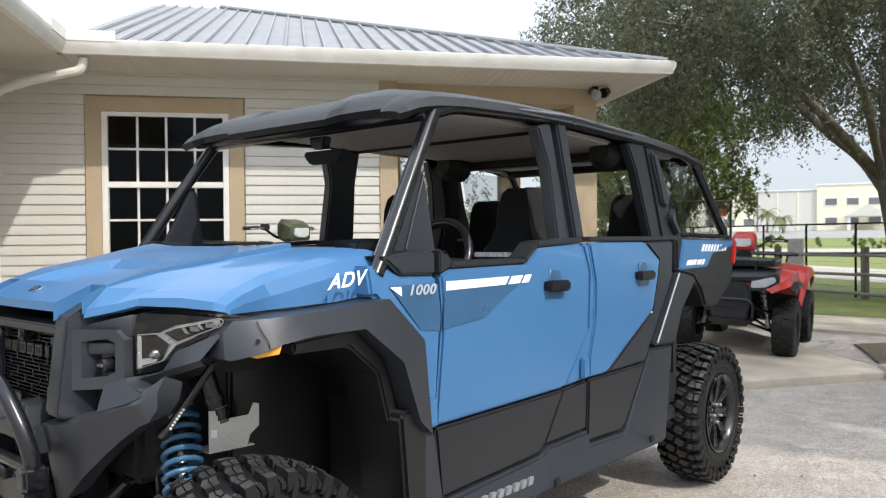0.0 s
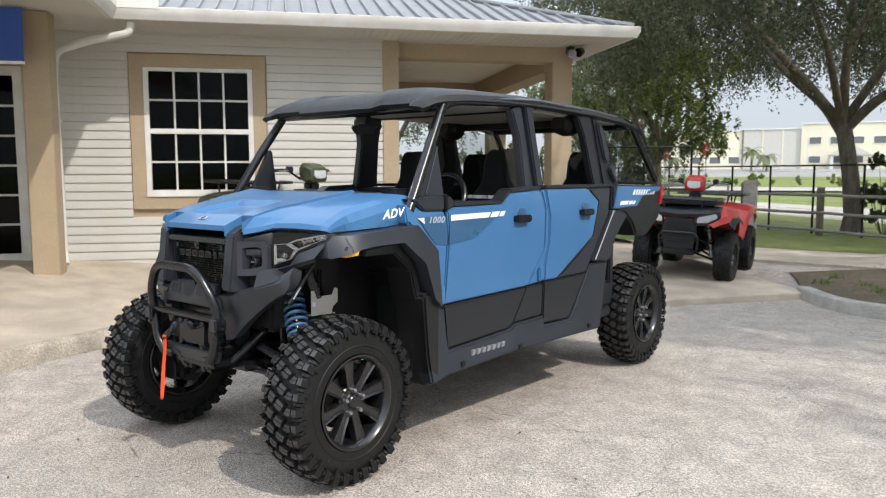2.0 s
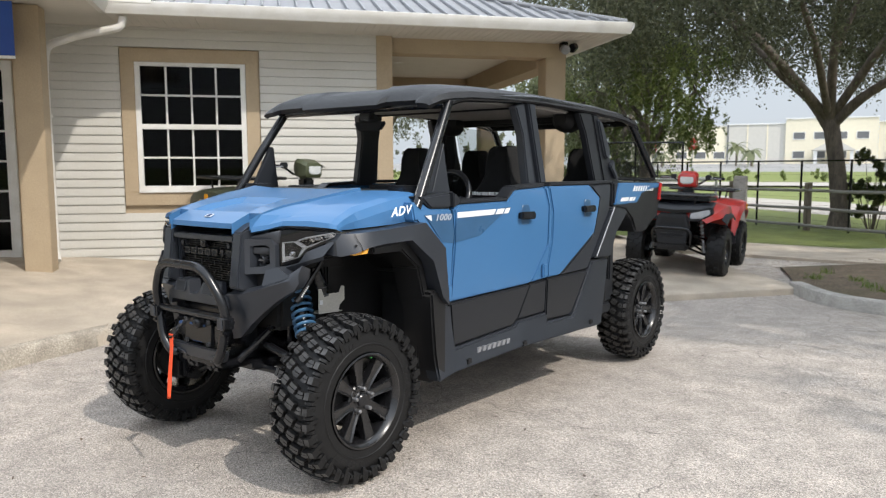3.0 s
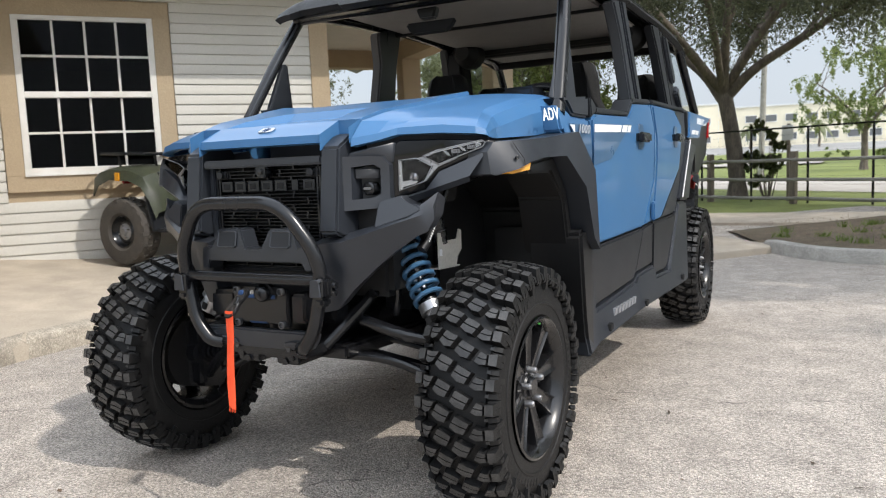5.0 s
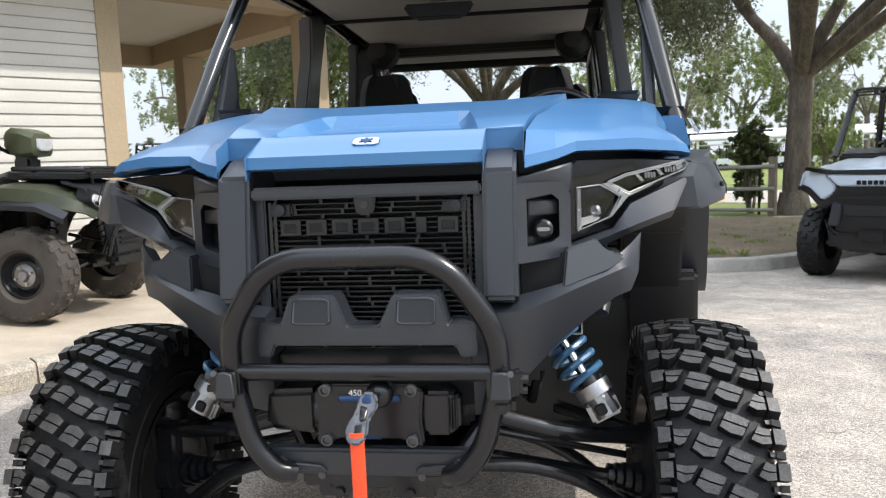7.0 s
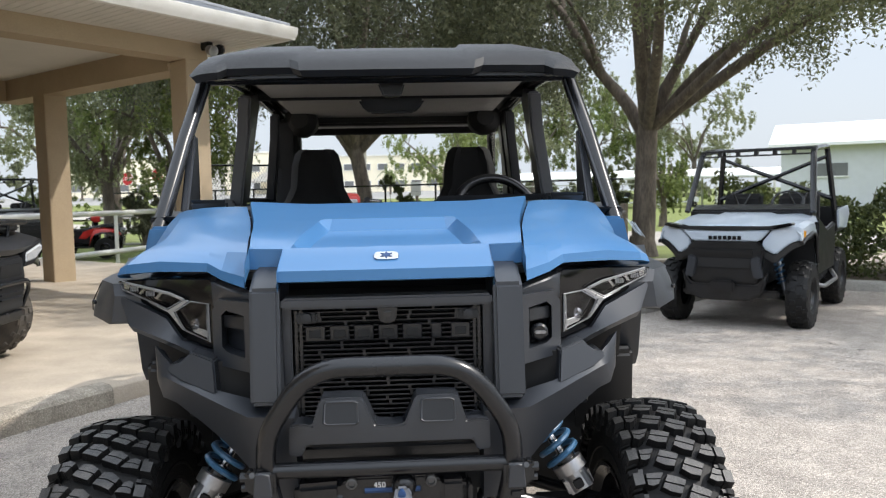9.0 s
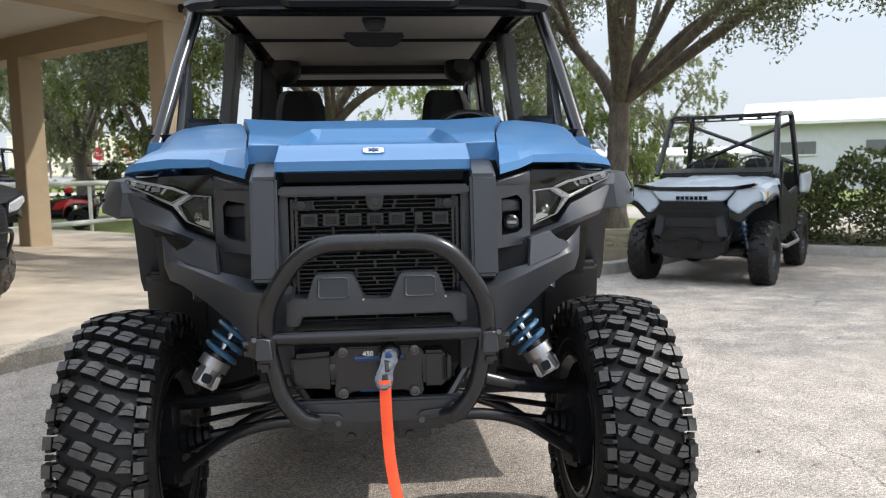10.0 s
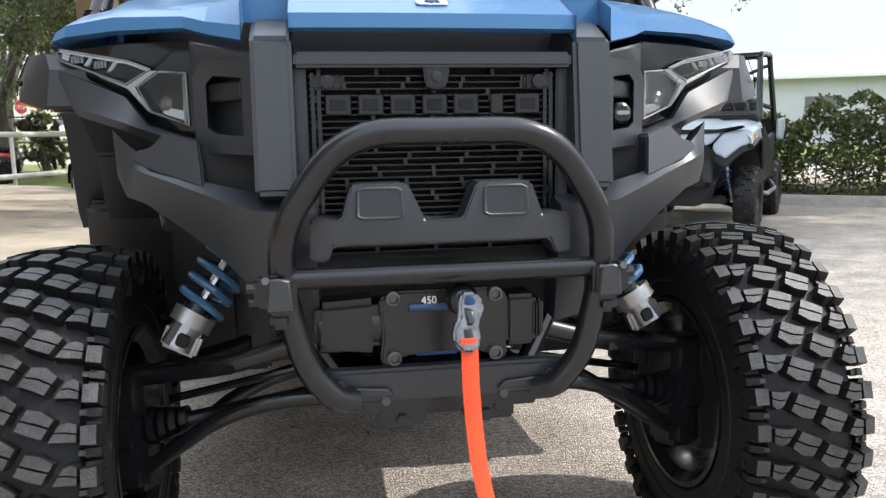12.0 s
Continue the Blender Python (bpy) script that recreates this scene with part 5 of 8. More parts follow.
    shock = part("damper", side(joined(tube([a + d * 0.02, a + d * 0.06], 0.026, 14), tube([a + d * 0.15, b], 0.027, 14), tube([(0.402, 0.062, 0.785), (0.385, 0.03, 0.905)], 0.024, 16), tube([(0.4, 0.06, 0.80), (0.398, 0.056, 0.815)], 0.028, 16), tube([(0.395, 0.05, 0.835), (0.393, 0.046, 0.848)], 0.028, 16))), M_BLACK, car)
    part("reservoir_cap", side(joined(tube([(0.404, 0.065, 0.776), (0.402, 0.062, 0.79)], 0.021, 16), tube([(0.3985, 0.058, 0.8155), (0.398, 0.0572, 0.8185)], 0.0288, 16))), M_RING, shock, "metal end cap and ring")
    part("clevis", side(joined(tube([a + d * 0.006, a + d * 0.034], 0.041, 16), tube([a - d * 0.040, a - d * 0.02, a + d * 0.01], 0.030, 12), moved(box(-0.036, 0.036, -0.014, 0.014, -0.046, 0.0, 0.006), pose(a.x, a.y, a.z, 0, -26, 0)))), M_CAST, shock, "bright cast clevis")
    part("piston_rod", side(tube([a + d * 0.03, a + d * 0.2], 0.0115, 12)), M_CHROME, shock, "bright piston rod")
    part("clevis_slot", side(moved(prism([(-0.012, -0.012), (0.012, -0.012), (0.012, 0.014), (-0.012, 0.014)], "y", -0.006, 0.0, 0.003), pose(a.x, a.y - 0.033, a.z - 0.018, 0, -26, 0))), M_DARK, shock)
    u = d.orthogonal().normalized()
    w = d.cross(u)
    coil = [a + d * (0.036 + 0.29 * k / 112) + 0.043 * (math.cos(k * math.tau / 12) * u + math.sin(k * math.tau / 12) * w) for k in range(113)]
    part("spring", side(tube(coil, 0.0078, 8)), M_SPRING, shock, "blue coil spring")
    link = part("sway_link", side(joined(tube([(0.452, -0.105, 0.778), (0.47, 0.004, 0.936)], 0.0105, 10), tube([(0.447, -0.118, 0.765), (0.454, -0.10, 0.785)], 0.0155, 12))), M_LINER_BLACK, car)
    for k in range(7):
        part("letter_block", side(moved(box(0.0092, 0.0112, -0.003, 0.003, 0.0, 0.0055), pose(0.4525 + 0.0008 * k, -0.100 + 0.0050 * k, 0.785 + 0.0073 * k, -34, 0, 0))), M_WHITE, link)


make_corner(1)
make_corner(-1)
# things that show behind the front arms
part("gear_housing", joined(box(-0.12, 0.12, -0.1, 0.2, 0.47, 0.64, 0.03), tube([(-0.20, 0.05, 0.53), (0.2, 0.05, 0.53)], 0.045, 14)), M_BLACK, car)
both("frame_tube", lambda: joined(tube(rounded([(0.15, -0.2, 0.48), (0.26, -0.1, 0.62), (0.31, 0.05, 0.80), (0.31, 0.4, 0.95)], 0.06), 0.017, 10), tube([(0.14, -0.15, 0.46), (0.2, 0.6, 0.46)], 0.02, 10), tube([(0.27, -0.12, 0.63), (0.3, 0.35, 0.64)], 0.015, 10)), M_BLACK, car)
part("reservoir_bracket", moved(joined(prism([(0.05, 0.715), (0.165, 0.715), (0.175, 0.745), (0.205, 0.765), (0.205, 0.825), (0.185, 0.83), (0.17, 0.80), (0.10, 0.80), (0.09, 0.825), (0.05, 0.825)], "x", 0.415, 0.419, 0.001, 1), box(0.34, 0.418, 0.05, 0.19, 0.713, 0.717)), pose(0, -0.028, -0.014)), M_BRACKET, car, "pale metal bracket")
part("sticker", box(0.4195, 0.4205, 0.027, 0.042, 0.741, 0.761), M_WHITE, car)
part("hose", joined(tube(rounded([(0.31, -0.08, 0.74), (0.33, -0.06, 0.66), (0.30, -0.04, 0.56)], 0.04), 0.011, 8)), M_BLACK, car)
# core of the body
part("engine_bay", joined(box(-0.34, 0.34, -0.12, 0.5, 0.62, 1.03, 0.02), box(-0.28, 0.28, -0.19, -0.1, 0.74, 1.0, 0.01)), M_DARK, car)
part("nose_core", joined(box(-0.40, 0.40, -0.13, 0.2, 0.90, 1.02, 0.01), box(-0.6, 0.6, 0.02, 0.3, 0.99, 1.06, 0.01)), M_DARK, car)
part("floor_pan", joined(box(-0.70, 0.70, 0.52, 2.55, 0.40, 0.47, 0.01), box(-0.72, 0.72, 0.52, 0.60, 0.40, 1.15, 0.01), box(-0.5, 0.5, 2.5, 3.25, 0.52, 0.62, 0.02)), M_PLASTIC, car)


# tyres and rims
SHAPE[0] = None


def lug(bm, pts, r0, r1, inset=0.08, x_side=1):
    """A tread block over a polygon of (angle, across), with sloping flanks and a worn chamfer, on a rounded crown."""
    ca = sum(p[0] for p in pts) / len(pts)
    cx = sum(p[1] for p in pts) / len(pts)

    def ring(f, r):
        out = []
        for a, x in pts:
            a, x = ca + (a - ca) * f, cx + (x - cx) * f
            q = r - 0.95 * x * x
            out.append(bm.verts.new((x * x_side, q * math.cos(a), q * math.sin(a))))
        return out
    rings = [ring(1.1, r0), ring(1.0 - inset * 0.4, r1 - 0.0028), ring(1.0 - inset, r1)]
    for p, q in zip(rings, rings[1:]):
        for k in range(len(pts)):
            m = (k + 1) % len(pts)
            bm.faces.new((p[k], p[m], q[m], q[k]))
    bm.faces.new(rings[-1]).material_index = 1


def make_tyre(r=0.374, half=0.124, rim=0.2, n=35):
    base = r - 0.021
    prof = [(-half + 0.028, rim - 0.012), (-half + 0.016, rim + 0.004), (-half + 0.009, rim + 0.012), (-half + 0.004, rim + 0.016), (-half + 0.002, rim + 0.045), (-half - 0.0015, rim + 0.048), (-half - 0.0015, rim + 0.053), (-half + 0.0015, rim + 0.056), (-half + 0.002, rim + 0.085),
            (-half + 0.010, base - 0.042), (-half + 0.028, base - 0.016), (-half * 0.5, base - 0.004), (0, base)]
    prof = prof + [(-u, q) for u, q in prof[-2::-1]]
    bm = revolve(prof, 90)
    st = math.tau / n
    rt = random.Random(4)

    def block(x0, x1, t, h, slant, side_x=1, low=0.004, lean=(0.0, 0.0)):
        """A block from x0 to x1, slanting on by so many pitches and leaning over, cut across by a kinked slit."""
        top = r + rt.uniform(-0.0014, 0.0008)
        j = rt.uniform(-0.03, 0.03)
        hh = h * st

        def at(u, v):
            """u across from 0 to 1, v along from -1 to 1."""
            x = x0 + (x1 - x0) * u - 0.5 * v * (lean[0] + (lean[1] - lean[0]) * u)
            a = (t + slant * (u - 0.5) + (0.05 + j if u == 0.5 else 0)) * st + v * hh
            return (a, x)
        lug(bm, [at(0, -1), at(0.5, -1.08), at(1, -0.86), at(1, -0.05), at(0.5, -0.12), at(0, -0.05)], base - low, top, 0.06, side_x)
        lug(bm, [at(0, 0.06), at(0.5, 0.0), at(1, 0.06), at(1, 1), at(0.5, 1.05), at(0, 0.8)], base - low, top - 0.0006, 0.06, side_x)
    for k in range(n):
        block(-0.057, -0.009, k + 0.24, 0.25, 0.22, lean=(0.021, 0.021))
        block(0.003, 0.052, k + 0.64, 0.25, 0.24, lean=(0.021, 0.021))
        for s, ph in ((-1, 0.0), (1, 0.93)):
            t = k + ph
            wide = 0.064 if k % 2 else 0.070
            block(wide, 0.100, t, 0.22, 0.06 * s, s, 0.008, (0.020 * s, 0.0))
            # outer half of the shoulder block, past a groove, and the rib that runs down from it
            a0, a1 = (t - 0.25 + 0.05 * s) * st, (t + 0.21 + 0.05 * s) * st
            lug(bm, [(a0, 0.1045), (a0 - 0.02 * st, 0.131), (a1 + 0.02 * st, 0.131), (a1, 0.1045)], base - 0.016, r - 0.0005, 0.06, s)
            lug(bm, [((t + 0.42) * st, 0.096), ((t + 0.40) * st, 0.118), ((t + 0.58) * st, 0.118), ((t + 0.57) * st, 0.096)], base - 0.016, base + 0.002, 0.1, s)
            for b0, b1, deep in ((-0.32, -0.02, 0.062 if k % 2 else 0.046), (0.02, 0.27, 0.042), (0.38, 0.60, 0.034)):
                rows = ((half - 0.014, base - 0.006), (half + 0.008, base - 0.018), (half + 0.0105, base - 0.032), (half + 0.007, base - deep), (half - 0.006, base - deep - 0.004))
                q = [bm.verts.new((s * u, rad * math.cos((t + b) * st), rad * math.sin((t + b) * st))) for b in (b0, b1) for u, rad in rows]
                for i in range(4):
                    bm.faces.new((q[i], q[i + 1], q[i + 6], q[i + 5]))
                bm.faces.new(q[:5])
                bm.faces.new(q[5:][::-1])
    return bm


def make_rim(r=0.2, half=0.105):
    """Barrel, eight spokes and hub; the outer face towards +x."""
    barrel = revolve([(half + 0.004, r + 0.007), (half + 0.006, r), (half - 0.004, r - 0.012), (half - 0.03, r - 0.022), (-half + 0.02, r - 0.026), (-half, r - 0.006), (-half, r + 0.004), (half - 0.01, r + 0.004)], 56)
    bms = [barrel, revolve([(0.076, 0), (0.076, 0.033), (0.070, 0.038), (0.072, 0.066), (0.066, 0.073), (0.03, 0.076), (0.03, 0)], 40)]
    return joined(*bms)


def make_spoke():
    sp = loft([[(0.076, 0.05, -0.019), (0.068, 0.05, -0.008), (0.068, 0.05, 0.008), (0.076, 0.05, 0.019), (0.04, 0.05, 0.025), (0.04, 0.05, -0.025)],
               [(0.084, 0.11, -0.020), (0.074, 0.11, -0.012), (0.074, 0.11, 0.012), (0.084, 0.11, 0.020), (0.045, 0.11, 0.023), (0.045, 0.11, -0.023)],
               [(0.092, 0.184, -0.029), (0.084, 0.184, -0.020), (0.084, 0.184, 0.020), (0.092, 0.184, 0.029), (0.06, 0.187, 0.032), (0.06, 0.187, -0.032)]], True, True)
    bmesh.ops.bevel(sp, geom=list(sp.edges), offset=0.0022, segments=1, affect="EDGES", clamp_overlap=True)
    return sp


tyre_bm, rim_bm = make_tyre(), make_rim()
wheel = part("wheel", rim_bm, M_RIM, car, "black eight-spoke alloy wheel with a knobbly tyre")
bmesh.ops.scale(tyre_bm, vec=(0.865, 0.978, 0.978), verts=tyre_bm.verts)
wheel_tyre = part("tyre", tyre_bm, M_RUBBER, wheel, "", 24)
wheel_tyre.data.materials.append(M_TREAD)
tagged(wheel_tyre, kind="stuff")
marks = []
for a0 in (0.3, 2.4, 4.5):
    for k in range(8):
        a = a0 + 0.085 * k
        m = part("letter_block", prism([(-0.008, -0.0105), (-0.004, 0.0105), (0.010, 0.0105), (0.006, -0.0105)], "x", 0.1050, 0.1074, 0.0008, 1), M_RUBBER, wheel)
        m.matrix_basis = Matrix.Rotation(a, 4, "X") @ pose(0, 0, 0.268)
        marks.append(m)
dot = part("inspection_dot", moved(revolve([(0.0955, 0), (0.0955, 0.005), (0.09, 0.005)], 12), Matrix.Translation((0, 0.04, 0.182))), M_DOT, wheel, "green paint dot")
marks.append(dot)
spokes = [part("spoke", make_spoke(), M_RIM, wheel)]
spokes[0].matrix_basis = Matrix.Rotation(0.2, 4, "X")
for k in range(1, 8):
    spokes.append(again(spokes[0], wheel, Matrix.Rotation(k * math.tau / 8 + 0.2, 4, "X")))
wheel_back = part("hub_back", revolve([(0.035, 0.0), (0.035, 0.12), (0.0, 0.13), (-0.05, 0.13), (-0.05, 0.0)], 28), M_DARK, wheel)
wheel_cap = part("hub_cap", revolve([(0.09, 0), (0.089, 0.024), (0.084, 0.029), (0.07, 0.03)], 24), M_BLACK, wheel)
nuts = []
for k in range(5):
    a = k * math.tau / 5 + 0.35
    nuts.append(part("lug_nut", moved(revolve([(0.098, 0), (0.098, 0.007), (0.094, 0.0095), (0.07, 0.0095)], 10), Matrix.Translation((0, 0.051 * math.cos(a), 0.051 * math.sin(a)))), M_STEEL, wheel, "steel lug nut in its socket"))
wheel.matrix_basis = pose(0.654, 0, 0.368)
for x, y, rx, rz in ((0.654, 2.918, 25, 0), (-0.654, 0, 10, 180), (-0.654, 2.918, 40, 180)):
    w2 = again(wheel, car, pose(x, y, 0.368, 0, 0, rz) @ pose(0, 0, 0, rx, 0, 0))
    for o in (wheel_tyre, wheel_back, wheel_cap, *nuts, *spokes, *marks):
        again(o, w2, o.matrix_basis.copy())

SHAPE[0] = body

# doors
D1 = [(0.618, 1.158), (0.632, 1.043), (0.606, 0.718), (1.345, 0.733), (1.512, 0.935), (1.516, 1.158), (1.474, 1.258), (1.166, 1.243), (1.082, 1.188), (0.662, 1.176)]
D1_LOW = [(0.606, 0.710), (1.342, 0.725), (1.215, 0.545), (1.18, 0.522), (0.64, 0.498)]
D2 = [(1.534, 1.261), (1.575, 1.11), (1.573, 0.956), (1.538, 0.82), (1.538, 0.745), (1.683, 0.745), (2.113, 0.970), (2.185, 1.192), (2.034, 1.268)]
D2_REAR = [(1.70, 0.742), (2.119, 0.964), (2.192, 1.192), (2.05, 1.268), (2.35, 1.278), (2.336, 1.111), (2.055, 0.750)]
D2_LOW = [(1.536, 0.737), (2.05, 0.743), (1.86, 0.505), (1.82, 0.488), (1.538, 0.497)]
B_BLUE = [(1.353, 0.735), (1.521, 0.935), (1.525, 1.158), (1.485, 1.259), (1.526, 1.26), (1.567, 1.11), (1.565, 0.956), (1.530, 0.82), (1.530, 0.744)]
B_LOW = [(1.349, 0.726), (1.529, 0.737), (1.529, 0.548), (1.222, 0.542)]


def side_curve(x, y, z):
    """The doors lean in above a crease and tuck in below."""
    return (x - 0.10 * max(0, z - 1.17) - 0.03 * max(0, 1.05 - z), y, z)


def panel(pts, x0=0.735, x1=0.778, bev=0.008):
    """A panel cut into strips so that it can follow the crease of the side."""
    bm = prism(pts, "x", x0, x1, bev, 2)
    bmesh.ops.triangulate(bm, faces=[f for f in bm.faces if len(f.verts) > 4])
    bmesh.ops.bisect_plane(bm, geom=list(bm.verts) + list(bm.edges) + list(bm.faces), plane_co=(0, 0, 1.17), plane_no=(0, 0.03, 1))
    bmesh.ops.bisect_plane(bm, geom=list(bm.verts) + list(bm.edges) + list(bm.faces), plane_co=(0, 0, 1.05), plane_no=(0, 0.02, 1))
    for v in bm.verts:
        v.co = side_curve(*v.co)
    return bm


def letters(text, size, y, z, shear=0.2, s=1, x=0.7795, mat=None, parent=None, name="lettering", shaped=True):
    cu = bpy.data.curves.new(name, "FONT")
    cu.body, cu.size, cu.shear, cu.extrude, cu.offset, cu.space_character = text, size, shear, 0.0004, 0.0011, 1.08
    tmp = new("tmp", cu)
    bpy.context.view_layer.update()
    me = bpy.data.meshes.new_from_object(tmp.evaluated_get(bpy.context.evaluated_depsgraph_get()))
    bpy.data.objects.remove(tmp)
    ob = new(name, me)
    me.materials.clear()
    me.materials.append(mat)
    width = max(v.co.x for v in me.vertices)
    me.transform(pose(x, y, z, 90, 0, 90) if s > 0 else pose(-x, y + width, z, 90, 0, -90))
    for v in me.vertices:
        v.co = body(*v.co) if shaped else v.co
    ob.parent = parent
    return ob


def handle(parent, s, y, z):
    side = (lambda b: b) if s > 0 else flip
    # flat plate in darker blue paints the shade of the handle's recess
    part("handle_recess", side(moved(prism([(-0.035, -0.05), (0.035, -0.05), (0.045, -0.03), (0.045, 0.03), (0.03, 0.055), (-0.03, 0.055), (-0.04, 0.03), (-0.04, -0.03)], "x", 0.7755, 0.7805, 0.002, 1), pose(0, y, z))), M_BLUE_DARK, parent)
    part("door_handle", side(joined(moved(box(0.785, 0.812, -0.078, 0.062, -0.022, 0.018, 0.007), pose(0, y, z)), moved(box(0.77, 0.79, -0.075, -0.045, -0.018, 0.014, 0.004), pose(0, y, z)), moved(box(0.77, 0.79, 0.03, 0.058, -0.018, 0.014, 0.004), pose(0, y, z)))),
         M_BLACK, parent, "black door handle")


def make_side(s):
    side = (lambda b: b) if s > 0 else flip
    d1 = part("front_door", side(panel(D1)), M_BLUE, car, "blue front door with a black lower panel")
    part("lower_panel", side(panel(D1_LOW)), M_PLASTIC, d1)
    part("window_sill", side(joined(*[panel(q, 0.70, 0.779, 0.004) for q in ([(0.618, 1.232), (0.612, 1.163), (0.664, 1.181), (0.672, 1.20), (0.64, 1.225)], [(0.664, 1.179), (1.08, 1.191), (1.078, 1.207), (0.672, 1.2)],
         [(1.08, 1.191), (1.164, 1.246), (1.16, 1.262), (1.074, 1.207)], [(1.163, 1.246), (1.474, 1.261), (1.472, 1.278), (1.16, 1.263)])])), M_PLASTIC, d1)
    part("decal", side(prism([(0.636, 1.135), (1.11, 1.158), (0.98, 1.10), (0.83, 1.022), (0.628, 1.0)], "x", 0.7772, 0.7792)), M_BLUE_DARK, d1)
    for y0, y1 in ((0.64, 0.948), (0.962, 1.03), (1.042, 1.085)):
        part("stripe", side(prism([(y0, 1.112 + 0.03 * (y0 - 0.6)), (y0 + (0.022 if y0 > 0.7 else 0), 1.139 + 0.03 * (y0 - 0.6)), (y1 + 0.022, 1.139 + 0.03 * (y1 - 0.6)), (y1, 1.112 + 0.03 * (y1 - 0.6))], "x", 0.7792, 0.7802)), M_WHITE, d1)
    handle(d1, s, 1.262, 1.112)
    d2 = part("rear_door", side(panel(D2)), M_BLUE, car, "blue rear door with a black lower panel")
    part("rear_panel", side(panel(D2_REAR, 0.735, 0.772)), M_PLASTIC_GREY, d2)
    part("lower_panel", side(panel(D2_LOW)), M_PLASTIC, d2)
    part("window_sill", side(panel([(1.534, 1.264), (2.034, 1.271), (2.35, 1.281), (2.35, 1.297), (1.53, 1.281)], 0.70, 0.779, 0.004)), M_PLASTIC, d2)
    handle(d2, s, 2.0, 1.13)
    part("middle_post", side(panel(B_BLUE, 0.735, 0.776)), M_BLUE, car)
    part("middle_post_foot", side(panel(B_LOW, 0.735, 0.774)), M_PLASTIC, car)
    part("hinge", side(prism([(1.455, 0.83), (1.50, 0.835), (1.505, 0.755), (1.455, 0.75)], "x", 0.77, 0.79, 0.006)), M_BLUE, car)
    # near-black core behind the doors paints the shade in their gaps
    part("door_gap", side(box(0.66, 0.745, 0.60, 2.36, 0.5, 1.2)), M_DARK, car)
    # wing lettering and decal
    part("decal", side(prism([(0.40, 1.135), (0.604, 1.134), (0.618, 1.043), (0.613, 0.997), (0.53, 1.005)], "x", 0.7752, 0.7768)), M_BLUE_DARK, car)
    if s > 0:
        adv = letters("ADV", 0.058, 0.0, 0.0, 0.75, s, 0.0, M_WHITE, hood, "lettering", False)
        adv.matrix_basis = pose(0.7130, 0.208, 1.145, 5, 0, -4.2) @ pose(0, 0, 0, 0, -26, 0)
        figures = letters("1000", 0.040, 0.458, 1.107, 0.25, s, 0.7815, M_FIGURE, car)
        figures.data.transform(Matrix.Translation((0, 0.458, 0)) @ Matrix.Diagonal((1, 1.42, 1, 1)) @ Matrix.Translation((0, -0.458, 0)))
        part("stripe", prism([(0.40, 1.131), (0.446, 1.132), (0.449, 1.104)], "x", 0.777, 0.778), M_WHITE, car)
    # rocker, rear arch and tail
    part("rocker", side(bend(prism([(0.44, 0.62), (0.525, 0.712), (0.598, 0.706), (0.636, 0.492), (1.185, 0.516), (1.222, 0.537), (1.53, 0.543), (1.53, 0.49), (1.84, 0.480), (1.875, 0.505), (2.06, 0.744), (2.10, 0.80), (2.335, 0.796), (2.18, 0.382), (1.19, 0.40), (0.60, 0.385), (0.47, 0.36)],
         "x", 0.69, 0.775, 0.01, 2), lambda x, y, z: (x + 0.03 * max(0, (0.5 - z) / 0.1) - 0.0, y, z))), M_PLASTIC_GREY, car, "charcoal rocker panel")
    for y in (0.70, 1.22, 2.02):
        part("rocker_hole", side(prism([(y, 0.405), (y + 0.03, 0.41), (y + 0.028, 0.432), (y + 0.002, 0.428)], "x", 0.78, 0.8105)), M_DARK, car)
    part("rear_arch", side(bend(prism([(2.112, 0.812), (2.335, 0.80), (2.42, 0.95), (2.56, 1.06), (2.60, 1.10), (2.41, 1.13), (2.36, 1.12)], "x", 0.66, 0.79, 0.012, 2), lambda x, y, z: (x, y, z))), M_PLASTIC_GREY, car)
    # thin silver tube paints the highlight along the edge of the arch
    part("rear_arch_edge", side(tube([(0.788, 2.13, 0.822), (0.79, 2.375, 1.125)], 0.005, 8)), M_SILVER, car)
    q = part("rear_quarter", side(bend(prism([(2.36, 1.292), (2.40, 1.125), (2.60, 1.10), (2.75, 1.02), (2.85, 0.935), (3.03, 0.925), (3.19, 1.05), (3.20, 1.292)], "x", 0.55, 0.772, 0.014, 2), lambda x, y, z: (x - 0.04 * max(0, (1.1 - z) / 0.2), y, z))), M_PLASTIC, car)
    part("quarter_panel", side(prism([(2.432, 1.283), (3.135, 1.284), (3.135, 1.252), (2.84, 1.212), (2.76, 1.146), (2.408, 1.138)], "x", 0.76, 0.782, 0.005)), M_BLUE, q, "blue rear quarter panel")
    for y0, y1 in ((2.48, 2.60), (2.615, 2.67), (2.68, 2.71)):
        part("stripe", side(prism([(y0, 1.16), (y0 + 0.02, 1.185), (y1 + 0.02, 1.187), (y1, 1.162)], "x", 0.781, 0.7828)), M_WHITE, q)
    for k in range(9):
        y = 2.68 + 0.041 * k
        part("letter_block", side(prism([(y, 1.226), (y + 0.024, 1.226), (y + 0.034, 1.262), (y + 0.010, 1.262)], "x", 0.781, 0.7828)), M_WHITE, q)
    part("tail_lamp", side(prism([(3.150, 1.285), (3.20, 1.287), (3.205, 1.15), (3.165, 1.155)], "x", 0.66, 0.778, 0.006)), M_RED, car, "red tail lamp")
    # word on the rocker as plain blocks
    for k in range(7):
        y = 0.80 + 0.044 * k
        part("letter_block", side(prism([(y, 0.443), (y + 0.026, 0.444), (y + 0.034, 0.468), (y + 0.008, 0.467)], "x", 0.778, 0.795)), M_SILVER, car)
    # cage
    SHAPE[0] = None
